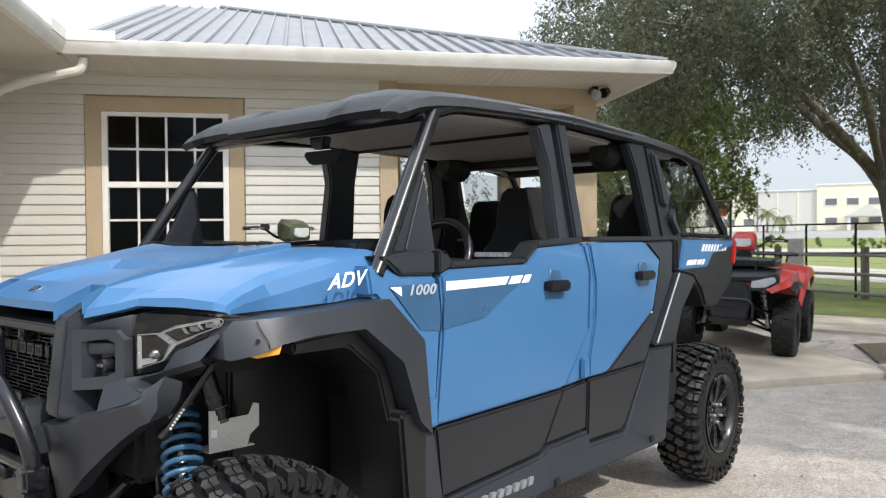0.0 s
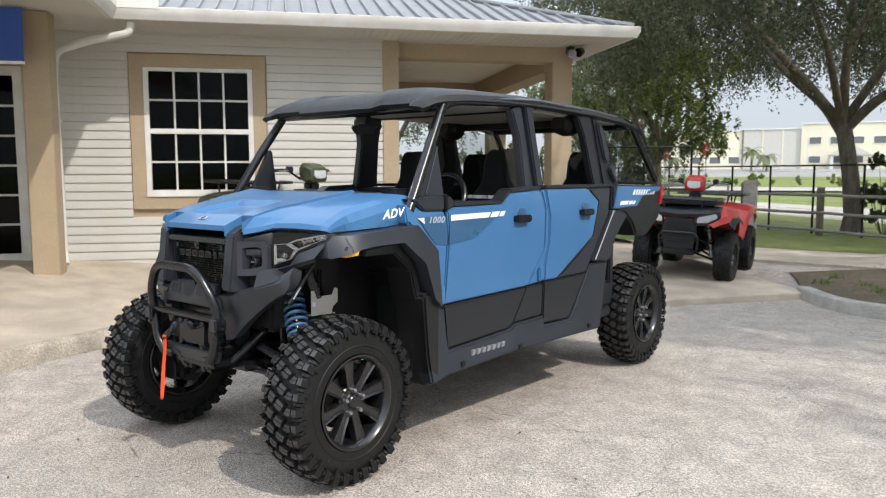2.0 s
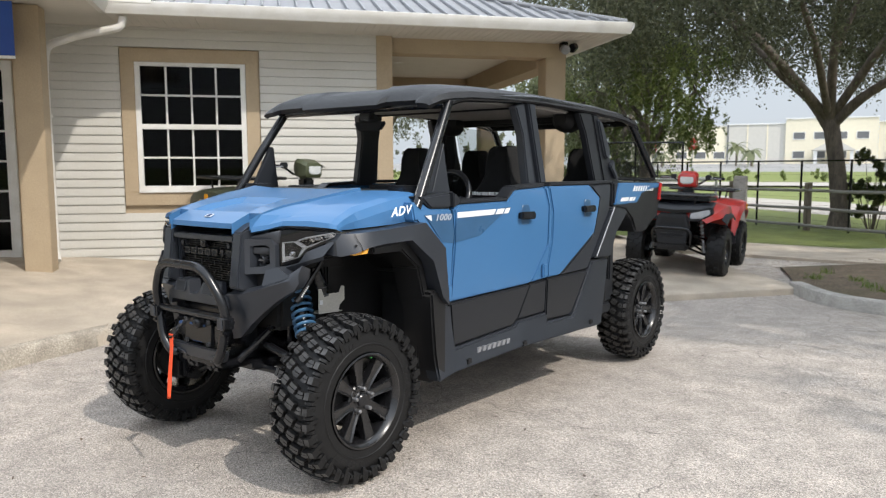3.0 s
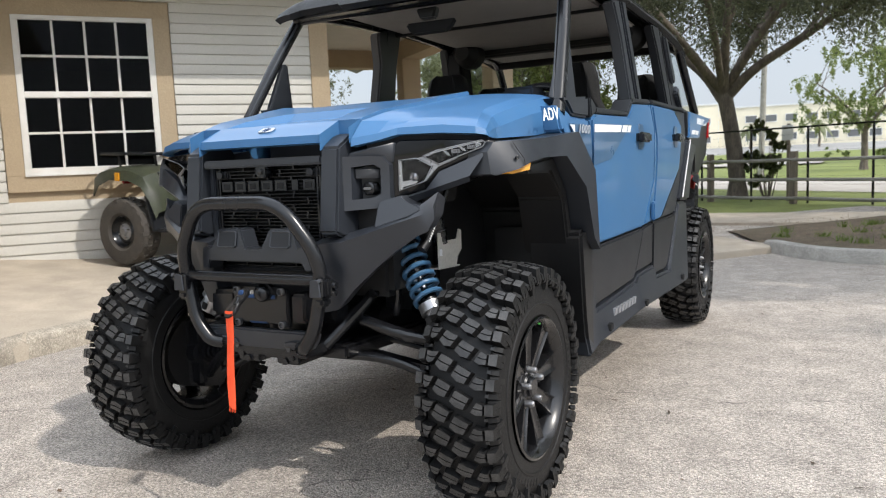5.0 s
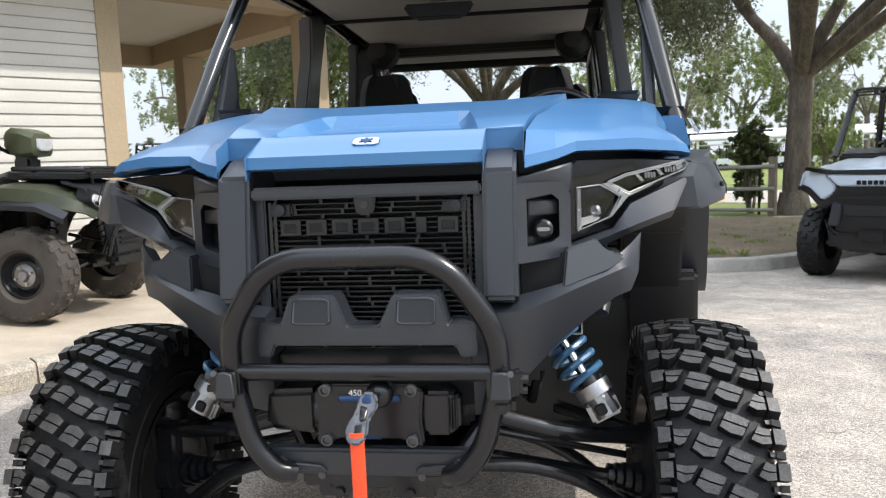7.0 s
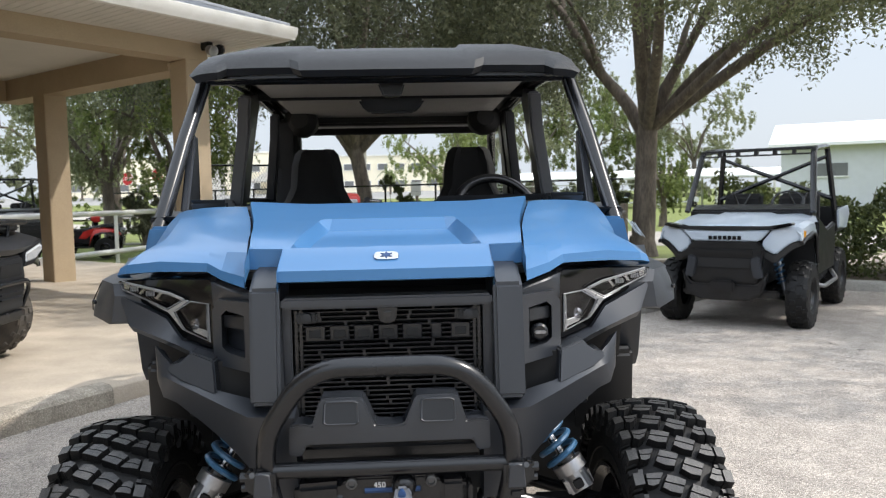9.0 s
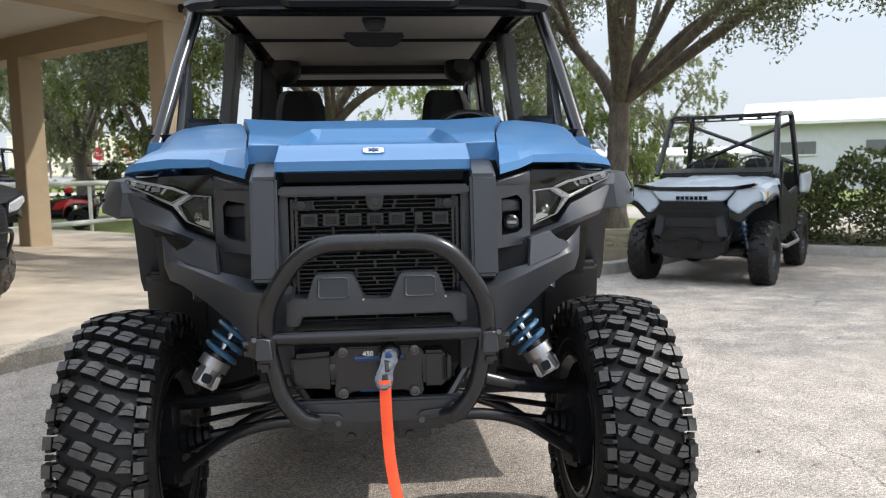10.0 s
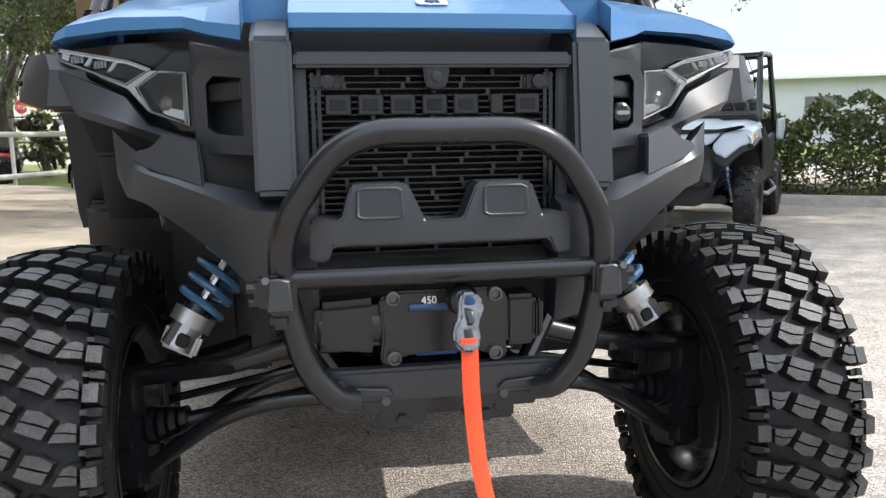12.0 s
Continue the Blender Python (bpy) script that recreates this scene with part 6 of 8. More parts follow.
    part("a_pillar", side(tube([(0.690, 0.405, 1.175), (0.681, 0.45, 1.240), (0.652, 0.59, 1.462), (0.612, 0.75, 1.70)], 0.024, 14)), M_BLACK, car, "black round front pillar", 40)
    part("pillar_bead", side(tube([(0.668, 0.425, 1.23), (0.600, 0.725, 1.685)], 0.006, 6)), M_PLASTIC_GREY, car)
    SHAPE[0] = body
    part("pillar_panel", side(bend(prism([(0.47, 1.225), (0.688, 1.224), (0.662, 1.474), (0.635, 1.474)], "x", 0.675, 0.70, 0.006), lambda x, y, z: (x - 0.13 * (z - 1.22), y, z))), M_PLASTIC_GREY, car)
    part("pillar_bead", side(tube([(0.702, 0.545, 1.235), (0.672, 0.655, 1.465)], 0.0035, 6)), M_PLASTIC_GREY, car)
    lean = lambda x, y, z: (x - 0.13 * (z - 1.25), y, z)
    part("b_pillar", side(joined(bend(prism([(1.40, 1.25), (1.475, 1.26), (1.43, 1.725), (1.335, 1.70), (1.385, 1.55)], "x", 0.655, 0.71, 0.008), lean), bend(prism([(1.53, 1.262), (1.60, 1.264), (1.545, 1.735), (1.475, 1.73)], "x", 0.665, 0.712, 0.008), lean),
         bend(box(0.66, 0.68, 1.44, 1.56, 1.25, 1.73), lean))), M_PLASTIC_GREY, car)
    part("c_pillar", side(joined(bend(prism([(2.225, 1.275), (2.33, 1.282), (2.255, 1.735), (2.09, 1.72), (2.15, 1.60)], "x", 0.66, 0.71, 0.008), lean), bend(prism([(2.36, 1.285), (2.62, 1.285), (2.54, 1.36), (2.47, 1.48), (2.36, 1.73), (2.28, 1.73)], "x", 0.655, 0.705, 0.01), lean))), M_PLASTIC, car)
    vp = part("vent_panel", side(bend(prism([(2.315, 1.70), (2.375, 1.69), (2.455, 1.50), (2.445, 1.455), (2.41, 1.435), (2.375, 1.455)], "x", 0.70, 0.728, 0.01), lean)), M_PLASTIC_GREY, car)
    part("vent_fin", side(bend(prism([(2.44, 1.40), (2.50, 1.44), (2.50, 1.38), (2.545, 1.31), (2.50, 1.31), (2.44, 1.38)], "x", 0.70, 0.732, 0.008), lean)), M_PLASTIC_GREY, vp)
    part("roof_rail", side(tube(rounded([(0.628, 0.735, 1.675), (0.628, 0.85, 1.712), (0.63, 1.6, 1.757), (0.62, 2.85, 1.738), (0.625, 2.96, 1.70), (0.665, 3.30, 1.33)], 0.12), 0.026, 14)), M_BLACK, car, "", 40)
    part("quarter_glass", side(bend(prism([(2.60, 1.31), (3.27, 1.31), (2.95, 1.69), (2.41, 1.69)], "x", 0.672, 0.675), lean)), M_TINT, car, "smoke-tinted quarter window").visible_shadow = False
    part("quarter_seal", side(bend(tube([(0.68, 2.60, 1.31), (0.68, 3.27, 1.31)], 0.012, 8), lambda x, y, z: (x, y, z))), M_BLACK, car)
    part("speaker_pod", side(moved(loft([[(0.085 * r * math.cos(a) * 1.1, 0.09 * (u - 2) * 0.55, 0.085 * r * math.sin(a)) for a in [k * math.tau / 14 for k in range(14)]] for u, r in enumerate((0.5, 0.95, 1.0, 0.95, 0.45))], True, True), pose(0.50, 2.20, 1.69))), M_DARK, car, "black speaker pod")
    if s < 0:
        part("belt_cover", side(prism([(2.16, 1.20), (2.34, 1.20), (2.30, 1.45), (2.26, 1.70), (2.12, 1.70), (2.17, 1.45)], "x", 0.52, 0.63, 0.02)), M_SEAT, car)
    part("dash_speaker", side(box(0.50, 0.64, 0.40, 0.52, 1.22, 1.262, 0.01)), M_PLASTIC_GREY, car)


make_side(1)
make_side(-1)

# roof
R_Y = ((0.575, 1.668), (0.60, 1.700), (0.66, 1.742), (0.74, 1.768), (0.9, 1.785), (1.2, 1.802), (1.575, 1.812), (1.59, 1.806), (1.605, 1.812), (2.3, 1.812), (2.75, 1.795), (2.98, 1.765), (3.0, 1.74))
R_X = (0, 0.12, 0.24, 0.255, 0.30, 0.335, 0.44, 0.55, 0.575, 0.61, 0.642, 0.66)


def roof_z(x, y, z):
    crown = lerp_table(((0, 0.0), (0.44, -0.004), (0.55, -0.010), (0.61, -0.022), (0.642, -0.040), (0.66, -0.072)), x)
    rib = 0.012 if 0.255 <= x <= 0.44 and 0.66 < y < 2.8 else 0.0
    return z + crown * (0.25 if y < 0.59 else 0.55 if y < 0.62 else 0.85 if y < 0.7 else 1.0) + rib


def make_roof():
    xs = [-x for x in R_X[:0:-1]] + list(R_X)
    rows = []
    for y, z in R_Y:
        rows.append([(x * (0.965 if y < 0.6 else 0.985 if y < 0.7 else 1.0), y + (0.035 if (0.32 < abs(x) < 0.56 and y < 0.62) else 0) + 0.05 * max(0, abs(x) - 0.5), roof_z(abs(x), y, z) + (0.016 if (0.32 < abs(x) < 0.56 and y < 0.62) else 0)) for x in xs])
    return thicken(loft(rows), 0.028)


roof = part("roof", make_roof(), M_CAR_ROOF, car, "charcoal moulded plastic roof", 24)
part("headliner", joined(box(-0.55, 0.55, 0.76, 1.50, 1.712, 1.735, 0.01), box(-0.55, 0.55, 1.62, 2.85, 1.722, 1.745, 0.01)), M_LINER, roof, "grey headliner")
part("header_beam", joined(tube([(-0.63, 0.72, 1.672), (0.63, 0.72, 1.672)], 0.026, 14), box(-0.60, 0.60, 0.635, 0.72, 1.655, 1.70, 0.01)), M_BLACK, car)
part("cross_beam", tube([(-0.63, 1.53, 1.73), (0.63, 1.53, 1.73)], 0.026, 12), M_DARK, car)
part("cross_beam", tube([(-0.62, 2.93, 1.715), (0.62, 2.93, 1.715)], 0.026, 12), M_DARK, car)
part("cross_beam", box(-0.6, 0.6, 2.28, 2.36, 1.68, 1.725, 0.012), M_DARK, car)
mirror = part("rear_view_mirror", prism([(-0.11, 1.608), (0.13, 1.606), (0.122, 1.585), (0.09, 1.556), (-0.07, 1.556), (-0.105, 1.585)], "y", 0.80, 0.83, 0.008), M_SEAT, car, "wide black interior mirror")
part("mirror_stem", prism([(-0.04, 1.655), (0.06, 1.655), (0.045, 1.61), (-0.02, 1.61)], "y", 0.77, 0.81, 0.006), M_LINER_BLACK, mirror)

# inside
part("dashboard", joined(prism([(0.44, 1.228), (0.56, 1.243), (0.80, 1.235), (0.86, 1.18), (0.84, 0.95), (0.60, 0.85), (0.44, 0.95)], "x", -0.655, 0.655, 0.02), box(0.15, 0.6, 0.62, 0.78, 1.235, 1.262, 0.012)), M_PLASTIC, car)
part("steering_wheel", joined(moved(revolve([(0.018 * math.cos(a), 0.165 + 0.018 * math.sin(a)) for a in [k * math.tau / 10 for k in range(11)]], 36, "y"), pose(0.40, 1.0, 1.185, -28, 0, 0)), moved(box(-0.15, 0.15, -0.012, 0.012, -0.02, 0.02, 0.006), pose(0.40, 1.0, 1.185, -28, 0, 0)),
     moved(box(-0.05, 0.05, -0.02, 0.03, -0.05, 0.05, 0.012), pose(0.40, 1.0, 1.185, -28, 0, 0)), tube([(0.40, 1.0, 1.18), (0.40, 0.78, 1.07)], 0.03, 10)), M_BLACK, car, "black steering wheel", 50)


def make_seat(w=0.46):
    rows = []
    for z, y0, y1, k in ((0.0, 0.0, 0.14, 0.92), (0.10, 0.0, 0.16, 1.0), (0.32, 0.05, 0.20, 1.0), (0.47, 0.09, 0.22, 0.86), (0.55, 0.11, 0.22, 0.62), (0.60, 0.12, 0.22, 0.52), (0.70, 0.12, 0.225, 0.48), (0.755, 0.13, 0.22, 0.42), (0.775, 0.145, 0.205, 0.34)):
        h = w / 2 * k
        rows.append([(-h, y0 + 0.02, z), (-h + 0.035, y0 - 0.02, z), (-h * 0.4, y0 + 0.012, z), (h * 0.4, y0 + 0.012, z), (h - 0.035, y0 - 0.02, z), (h, y0 + 0.02, z), (h, y1 - 0.02, z), (h - 0.04, y1, z), (-h + 0.04, y1, z), (-h, y1 - 0.02, z)])
    return joined(loft(rows, True, True), moved(box(-w / 2, w / 2, -0.5, 0.05, -0.12, 0.03, 0.05, 3), Matrix()))


SHAPE[0] = None
seat_bm = make_seat()
seat = part("seat", seat_bm, M_SEAT, car, "black bucket seat with integral headrest", 50)
seat.matrix_basis = pose(0.35, 1.48, 0.735)
for x, y, z in ((-0.35, 1.48, 0.735), (0.46, 2.32, 0.745), (0.0, 2.32, 0.46), (-0.46, 2.32, 0.745)):
    again(seat, car, pose(x, y, z))
SHAPE[0] = body
for sx in (0.35, -0.35):
    for k in range(7):
        x = sx - 0.105 + 0.031 * k
        part("letter_block", box(x, x + 0.021, 1.474, 1.49, 1.207, 1.226), M_WHITE, car)
part("seat_base", box(-0.6, 0.6, 1.0, 1.7, 0.46, 0.62, 0.02), M_PLASTIC, car)
part("seat_base", box(-0.68, 0.68, 1.95, 2.6, 0.46, 0.64, 0.02), M_PLASTIC, car)
part("centre_console", box(-0.14, 0.14, 0.7, 1.6, 0.5, 0.95, 0.03), M_PLASTIC, car)
part("rear_bulkhead", box(-0.68, 0.68, 2.56, 2.62, 0.5, 1.25, 0.01), M_PLASTIC, car)
part("cargo_floor", box(-0.62, 0.62, 2.62, 3.18, 0.95, 1.0, 0.01), M_PLASTIC, car)
part("tailgate", box(-0.66, 0.66, 3.15, 3.2, 0.93, 1.27, 0.015), M_PLASTIC, car)
part("grab_bar", joined(tube(rounded([(-0.6, 0.9, 1.0), (-0.6, 0.86, 1.2), (-0.3, 0.86, 1.2), (-0.3, 0.9, 1.0)], 0.05), 0.014, 8)), M_BLACK, car)
both("rear_arm", lambda: joined(tube([(0.15, 2.6, 0.45), (0.6, 2.95, 0.34)], 0.025, 10), tube([(0.42, 2.85, 0.42), (0.36, 2.75, 0.9)], 0.035, 12), tube([(0.1, 2.97, 0.42), (0.62, 2.97, 0.37)], 0.02, 10)), M_BLACK, car)
SHAPE[0] = None
fig = bpy.data.curves.new("winch_figures", "FONT")
fig.body, fig.size, fig.align_x, fig.extrude = "450", 0.017, "CENTER", 0.0004
tmp = bpy.data.objects.new("tmp", fig)
fig_mesh = bpy.data.meshes.new_from_object(tmp)
bpy.data.objects.remove(tmp)
fig_mesh.materials.append(M_WHITE)
figures = new("winch_figures", fig_mesh)
figures.parent = winch
figures.matrix_basis = pose(-0.025, -0.3105, 0.6565, 90, 0, 0)

# ---- other vehicles ----
M_ATV_RED = material("red_plastic", (0.50, 0.03, 0.022), 0.32, second=(0.44, 0.025, 0.02), scale=6, grain_amount=0.05, coat=0.3)
M_OLIVE = material("olive_plastic", (0.058, 0.067, 0.034), 0.4, second=(0.049, 0.056, 0.030), scale=6, grain_amount=0.06)
M_OLIVE_DARK = material("dark_olive_plastic", (0.042, 0.049, 0.027), 0.42, second=(0.025, 0.028, 0.02), scale=14, amount=0.7, grain_amount=0.1)
M_UTV_WHITE = material("white_plastic", (0.44, 0.50, 0.57), 0.3, second=(0.38, 0.44, 0.51), scale=5, grain_amount=0.04, coat=0.3)
M_DUSTY = material("dusty_rubber", (0.045, 0.04, 0.035), 0.8, second=(0.085, 0.073, 0.06), scale=10, amount=0.7, grain=200, grain_amount=0.2, bump=0.3, bump_scale=200)
M_LAMP = material("lamp_glass", (0.72, 0.74, 0.76), 0.12, metal=0.35, second=(0.5, 0.52, 0.55), scale=25, grain_amount=0.1, coat=0.6)
M_YELLOW = material("yellow_tag", (0.75, 0.5, 0.03), 0.5, grain_amount=0.05)


def utility_tyre(r, half, rim, n=18):
    """A tyre with open slanting bars."""
    prof = [(-half * 0.75, rim), (-half * 0.98, rim + 0.02), (-half, r * 0.82), (-half * 0.9, r * 0.94), (-half * 0.6, r * 0.962), (half * 0.6, r * 0.962), (half * 0.9, r * 0.94), (half, r * 0.82), (half * 0.98, rim + 0.02), (half * 0.75, rim)]
    bms = [revolve(prof, 40)]
    for k in range(n):
        for s in (-1, 1):
            a = math.tau * (k + (0.25 if s > 0 else -0.25)) / n
            for x0, x1, r1, da in ((0.04, 0.5, 1.0, 0.0), (0.55, 1.0, 0.985, 0.1)):
                bm = box(half * x0 * s if s > 0 else -half * x1, half * x1 if s > 0 else -half * x0, -0.021, 0.021, r * 0.9, r * r1, 0.004, 1)
                for v in bm.verts:
                    v.co.y += 0.22 * abs(v.co.x) * 0.5
                    if abs(v.co.x) > half * 0.8:
                        v.co.z -= 0.02 * r / 0.3
                bms.append(moved(bm, Matrix.Rotation(a + da, 4, "X")))
    return joined(*bms)


def wheel_set(owner, places, r, half, rim, tyre_mat, rim_mat, hub_mat):
    """Four wheels; the outer side of each faces away from the middle."""
    first = None
    for x, y in places:
        m = pose(x, y, r, 0, 0, 0 if x > 0 else 180)
        if first is None:
            w = part("wheel", revolve([(half * 0.75, rim), (half * 0.8, rim - 0.015), (half * 0.45, rim - 0.03), (half * 0.35, rim * 0.75), (half * 0.5, rim * 0.6), (half * 0.45, 0.05), (-half * 0.2, 0.05), (-half * 0.2, rim - 0.01), (-half * 0.75, rim)], 32), rim_mat, owner)
            first = [w, part("tyre", utility_tyre(r, half, rim), tyre_mat, w, "", 26),
                     part("hub", revolve([(half * 0.8, 0.0), (half * 0.8, 0.03), (half * 0.6, 0.04), (half * 0.52, 0.075), (half * 0.4, 0.08)], 20), hub_mat, w, "steel hub")]
            for k in range(4):
                a = k * math.pi / 2 + 0.4
                first.append(part("lug_nut", moved(revolve([(half * 0.75, 0), (half * 0.75, 0.009), (half * 0.5, 0.009)], 8), Matrix.Translation((0, 0.058 * math.cos(a), 0.058 * math.sin(a)))), M_CHROME, w))
            tagged(first[1], kind="stuff")
            w.matrix_basis = m
        else:
            w = again(first[0], owner, m)
            for p in first[1:]:
                again(p, w)


def coil(a, b, r, turns, wire):
    a, b = Vector(a), Vector(b)
    d = (b - a).normalized()
    u = d.orthogonal().normalized()
    v = d.cross(u)
    n = turns * 12
    return tube([a.lerp(b, k / n) + r * (math.cos(k * math.tau / 12) * u + math.sin(k * math.tau / 12) * v) for k in range(n + 1)], wire, 6)


def make_atv(name, m, paint, label, tyre_mat, hub_mat, spring_mat, low=0.0, group="", trim=None):
    """A one-seat quad bike, its front towards -y, standing at the foot of its front axle."""
    q = thing(name, m, label, "quad bike", group)
    trim = trim or paint
    wheel_set(q, ((0.49, 0.0), (-0.49, 0.0), (0.48, 1.32), (-0.48, 1.32)), 0.318, 0.105, 0.155, tyre_mat, M_BLACK, hub_mat)
    SHAPE[0] = lambda x, y, z: (x, y, z + 0.13 * min(1, max(0, (z - 0.55) / 0.5)))
    part("frame", joined(box(-0.16, 0.16, -0.25, 1.45, 0.32, 0.42, 0.03), box(-0.2, 0.2, 0.25, 0.95, 0.38, 0.72, 0.04), tube(rounded([(-0.14, -0.3, 0.42), (-0.14, -0.38, 0.62), (0.14, -0.38, 0.62), (0.14, -0.3, 0.42)], 0.08), 0.016, 10)), M_BLACK, q)
    hood_rows = []
    for y, z, w in ((-0.40, 0.765, 0.17), (-0.36, 0.80, 0.21), (-0.2, 0.845, 0.26), (0.05, 0.885, 0.27), (0.3, 0.90, 0.24), (0.42, 0.88, 0.16)):
        hood_rows.append([(x * w, y + 0.05 * abs(x) ** 2, z + c) for x, c in ((-1, -0.03), (-0.85, 0.0), (-0.35, 0.006), (0.35, 0.006), (0.85, 0.0), (1, -0.03))])
    part("hood", thicken(loft(hood_rows), 0.012), M_PLASTIC_GREY, q)

    def fender():
        rows = []
        for y, z0, z1, w in ((-0.43, 0.70, 0.66, 0.40), (-0.40, 0.755, 0.69, 0.47), (-0.30, 0.80, 0.715, 0.55), (-0.1, 0.835, 0.75, 0.585), (0.12, 0.84, 0.755, 0.585), (0.28, 0.82, 0.70, 0.58), (0.38, 0.72, 0.60, 0.56), (0.43, 0.58, 0.48, 0.54), (0.46, 0.42, 0.36, 0.52)):
            rows.append([(0.15, y + 0.04, z0 + 0.012), (0.27, y + 0.02, z0 + 0.012), (w * 0.78, y, z0), (w * 0.95, y, z0 - 0.02), (w, y, z1)])
        return thicken(loft(rows), 0.012)
    both("front_fender", fender, trim, q)
    both("fender_flare", lambda: thicken(loft([[(0.56, y, z), (0.615, y, z - 0.03), (0.62, y, z - 0.055)] for y, z in ((-0.34, 0.70), (-0.15, 0.76), (0.1, 0.765), (0.27, 0.72))]), 0.008), M_PLASTIC, q)
    part("grille", joined(prism([(-0.17, 0.74), (0.17, 0.74), (0.21, 0.62), (0.17, 0.42), (-0.17, 0.42), (-0.21, 0.62)], "y", -0.43, -0.36, 0.015), *[box(-0.14, 0.14, -0.445, -0.42, 0.50 + 0.035 * k, 0.512 + 0.035 * k, 0.003) for k in range(3)]), M_PLASTIC, q, "black nose with a slatted grille")
    part("grille_recess", prism([(-0.13, 0.70), (0.13, 0.70), (0.15, 0.63), (-0.15, 0.63)], "y", -0.436, -0.42, 0.004), M_DARK, q)
    part("bumper", joined(box(-0.2, 0.2, -0.44, -0.34, 0.34, 0.44, 0.03), tube(rounded([(-0.22, -0.40, 0.42), (-0.24, -0.45, 0.60), (0.24, -0.45, 0.60), (0.22, -0.40, 0.42)], 0.1), 0.014, 10)), M_BLACK, q)

    def lamp(mat, grow):
        return prism([(0.20 - grow, 0.69 - grow), (0.21, 0.755 + grow), (0.43 + grow, 0.80 + grow), (0.45 + grow, 0.755), (0.34, 0.70 - grow)], "y", -0.43 - 0.01 * (mat is M_LAMP), -0.33, 0.008)
    both("lamp_surround", lambda: lamp(M_PLASTIC, 0.02), M_PLASTIC, q)
    both("headlamp", lambda: lamp(M_LAMP, -0.006), M_LAMP, q, "slanting clear headlamp")
    both("upper_arm", lambda: joined(tube([(0.17, -0.16, 0.52), (0.40, 0.0, 0.44)], 0.013, 8), tube([(0.17, 0.16, 0.52), (0.40, 0.0, 0.44)], 0.013, 8)), M_BLACK, q)
    both("lower_arm", lambda: joined(tube([(0.14, -0.2, 0.36), (0.42, 0.0, 0.24)], 0.014, 8), tube([(0.14, 0.2, 0.36), (0.42, 0.0, 0.24)], 0.014, 8)), M_BLACK, q)
    both("damper", lambda: joined(tube([(0.33, -0.05, 0.30), (0.25, -0.02, 0.72)], 0.016, 10), tube([(0.31, -0.04, 0.38), (0.335, -0.05, 0.30)], 0.026, 10)), M_STEEL, q)
    both("spring", lambda: coil((0.313, -0.045, 0.40), (0.255, -0.02, 0.68), 0.033, 7, 0.006), spring_mat, q)
    both("footwell", lambda: joined(box(0.14, 0.50, 0.42, 0.98, 0.33, 0.36, 0.01), prism([(0.42, 0.34), (0.46, 0.34), (0.44, 0.62), (0.40, 0.62)], "x", 0.18, 0.53, 0.008), prism([(0.94, 0.34), (0.98, 0.34), (1.06, 0.64), (1.02, 0.64)], "x", 0.18, 0.53, 0.008)), M_PLASTIC, q)
    both("side_panel", lambda: prism([(0.36, 0.78), (0.90, 0.78), (0.96, 0.50), (0.55, 0.44), (0.45, 0.50)], "x", 0.17, 0.22, 0.015), M_PLASTIC, q)
    both("side_cover", lambda: prism([(0.34, 0.84), (0.66, 0.76), (0.80, 0.60), (0.60, 0.58), (0.42, 0.70)], "x", 0.2, 0.235, 0.012), paint, q)

    def rear():
        rows = []
        for y, z0, z1, w in ((0.92, 0.52, 0.45, 0.52), (0.97, 0.68, 0.60, 0.55), (1.05, 0.79, 0.70, 0.57), (1.2, 0.835, 0.745, 0.585), (1.45, 0.84, 0.75, 0.585), (1.62, 0.815, 0.70, 0.57), (1.74, 0.77, 0.62, 0.53)):
            rows.append([(0.12, y, z0 + 0.015), (0.3, y, z0 + 0.01), (w * 0.8, y, z0), (w * 0.95, y, z0 - 0.02), (w, y, z1)])
        return thicken(loft(rows), 0.012)
    both("rear_fender", rear, trim, q)
    both("side_marker", lambda: box(0.578, 0.592, 1.3, 1.36, 0.74, 0.80, 0.004), M_AMBER, q, "orange reflector")
    seat_rows = []
    for y, z, w in ((0.42, 0.80, 0.08), (0.48, 0.855, 0.11), (0.62, 0.825, 0.125), (0.85, 0.815, 0.15), (1.05, 0.84, 0.165), (1.2, 0.875, 0.15), (1.26, 0.85, 0.1)):
        seat_rows.append([(w * math.cos(a), y, z - 0.05 + (0.065 * math.sin(a) if math.sin(a) > 0 else 0.06 * math.sin(a))) for a in [k * math.tau / 14 for k in range(14)]])
    part("seat", loft(seat_rows, True, True), M_SEAT, q, "black saddle seat", 60)
    for nm, y0, y1, w, z in (("front_rack", -0.36, 0.18, 0.40, 0.915 + low), ("rear_rack", 1.14, 1.76, 0.43, 0.935 + low)):
        rack = part(nm, tube(rounded([(-w, y0, z), (w, y0, z), (w, y1, z), (-w, y1, z), (-w, y0, z), (-w + 0.05, y0, z)], 0.06), 0.013, 8), M_BLACK, q, "black tubular rack")
        for k in range(5):
            y = y0 + (y1 - y0) * (k + 0.7) / 5.6
            part("rack_bar", box(-w, w, y - 0.02, y + 0.02, z - 0.008, z + 0.006, 0.004), M_PLASTIC, rack)
        for x in (-w * 0.6, w * 0.6):
            for y in (y0 + 0.06, y1 - 0.06):
                part("rack_leg", tube([(x, y, z), (x * 0.9, y, z - 0.11)], 0.011, 8), M_BLACK, rack)
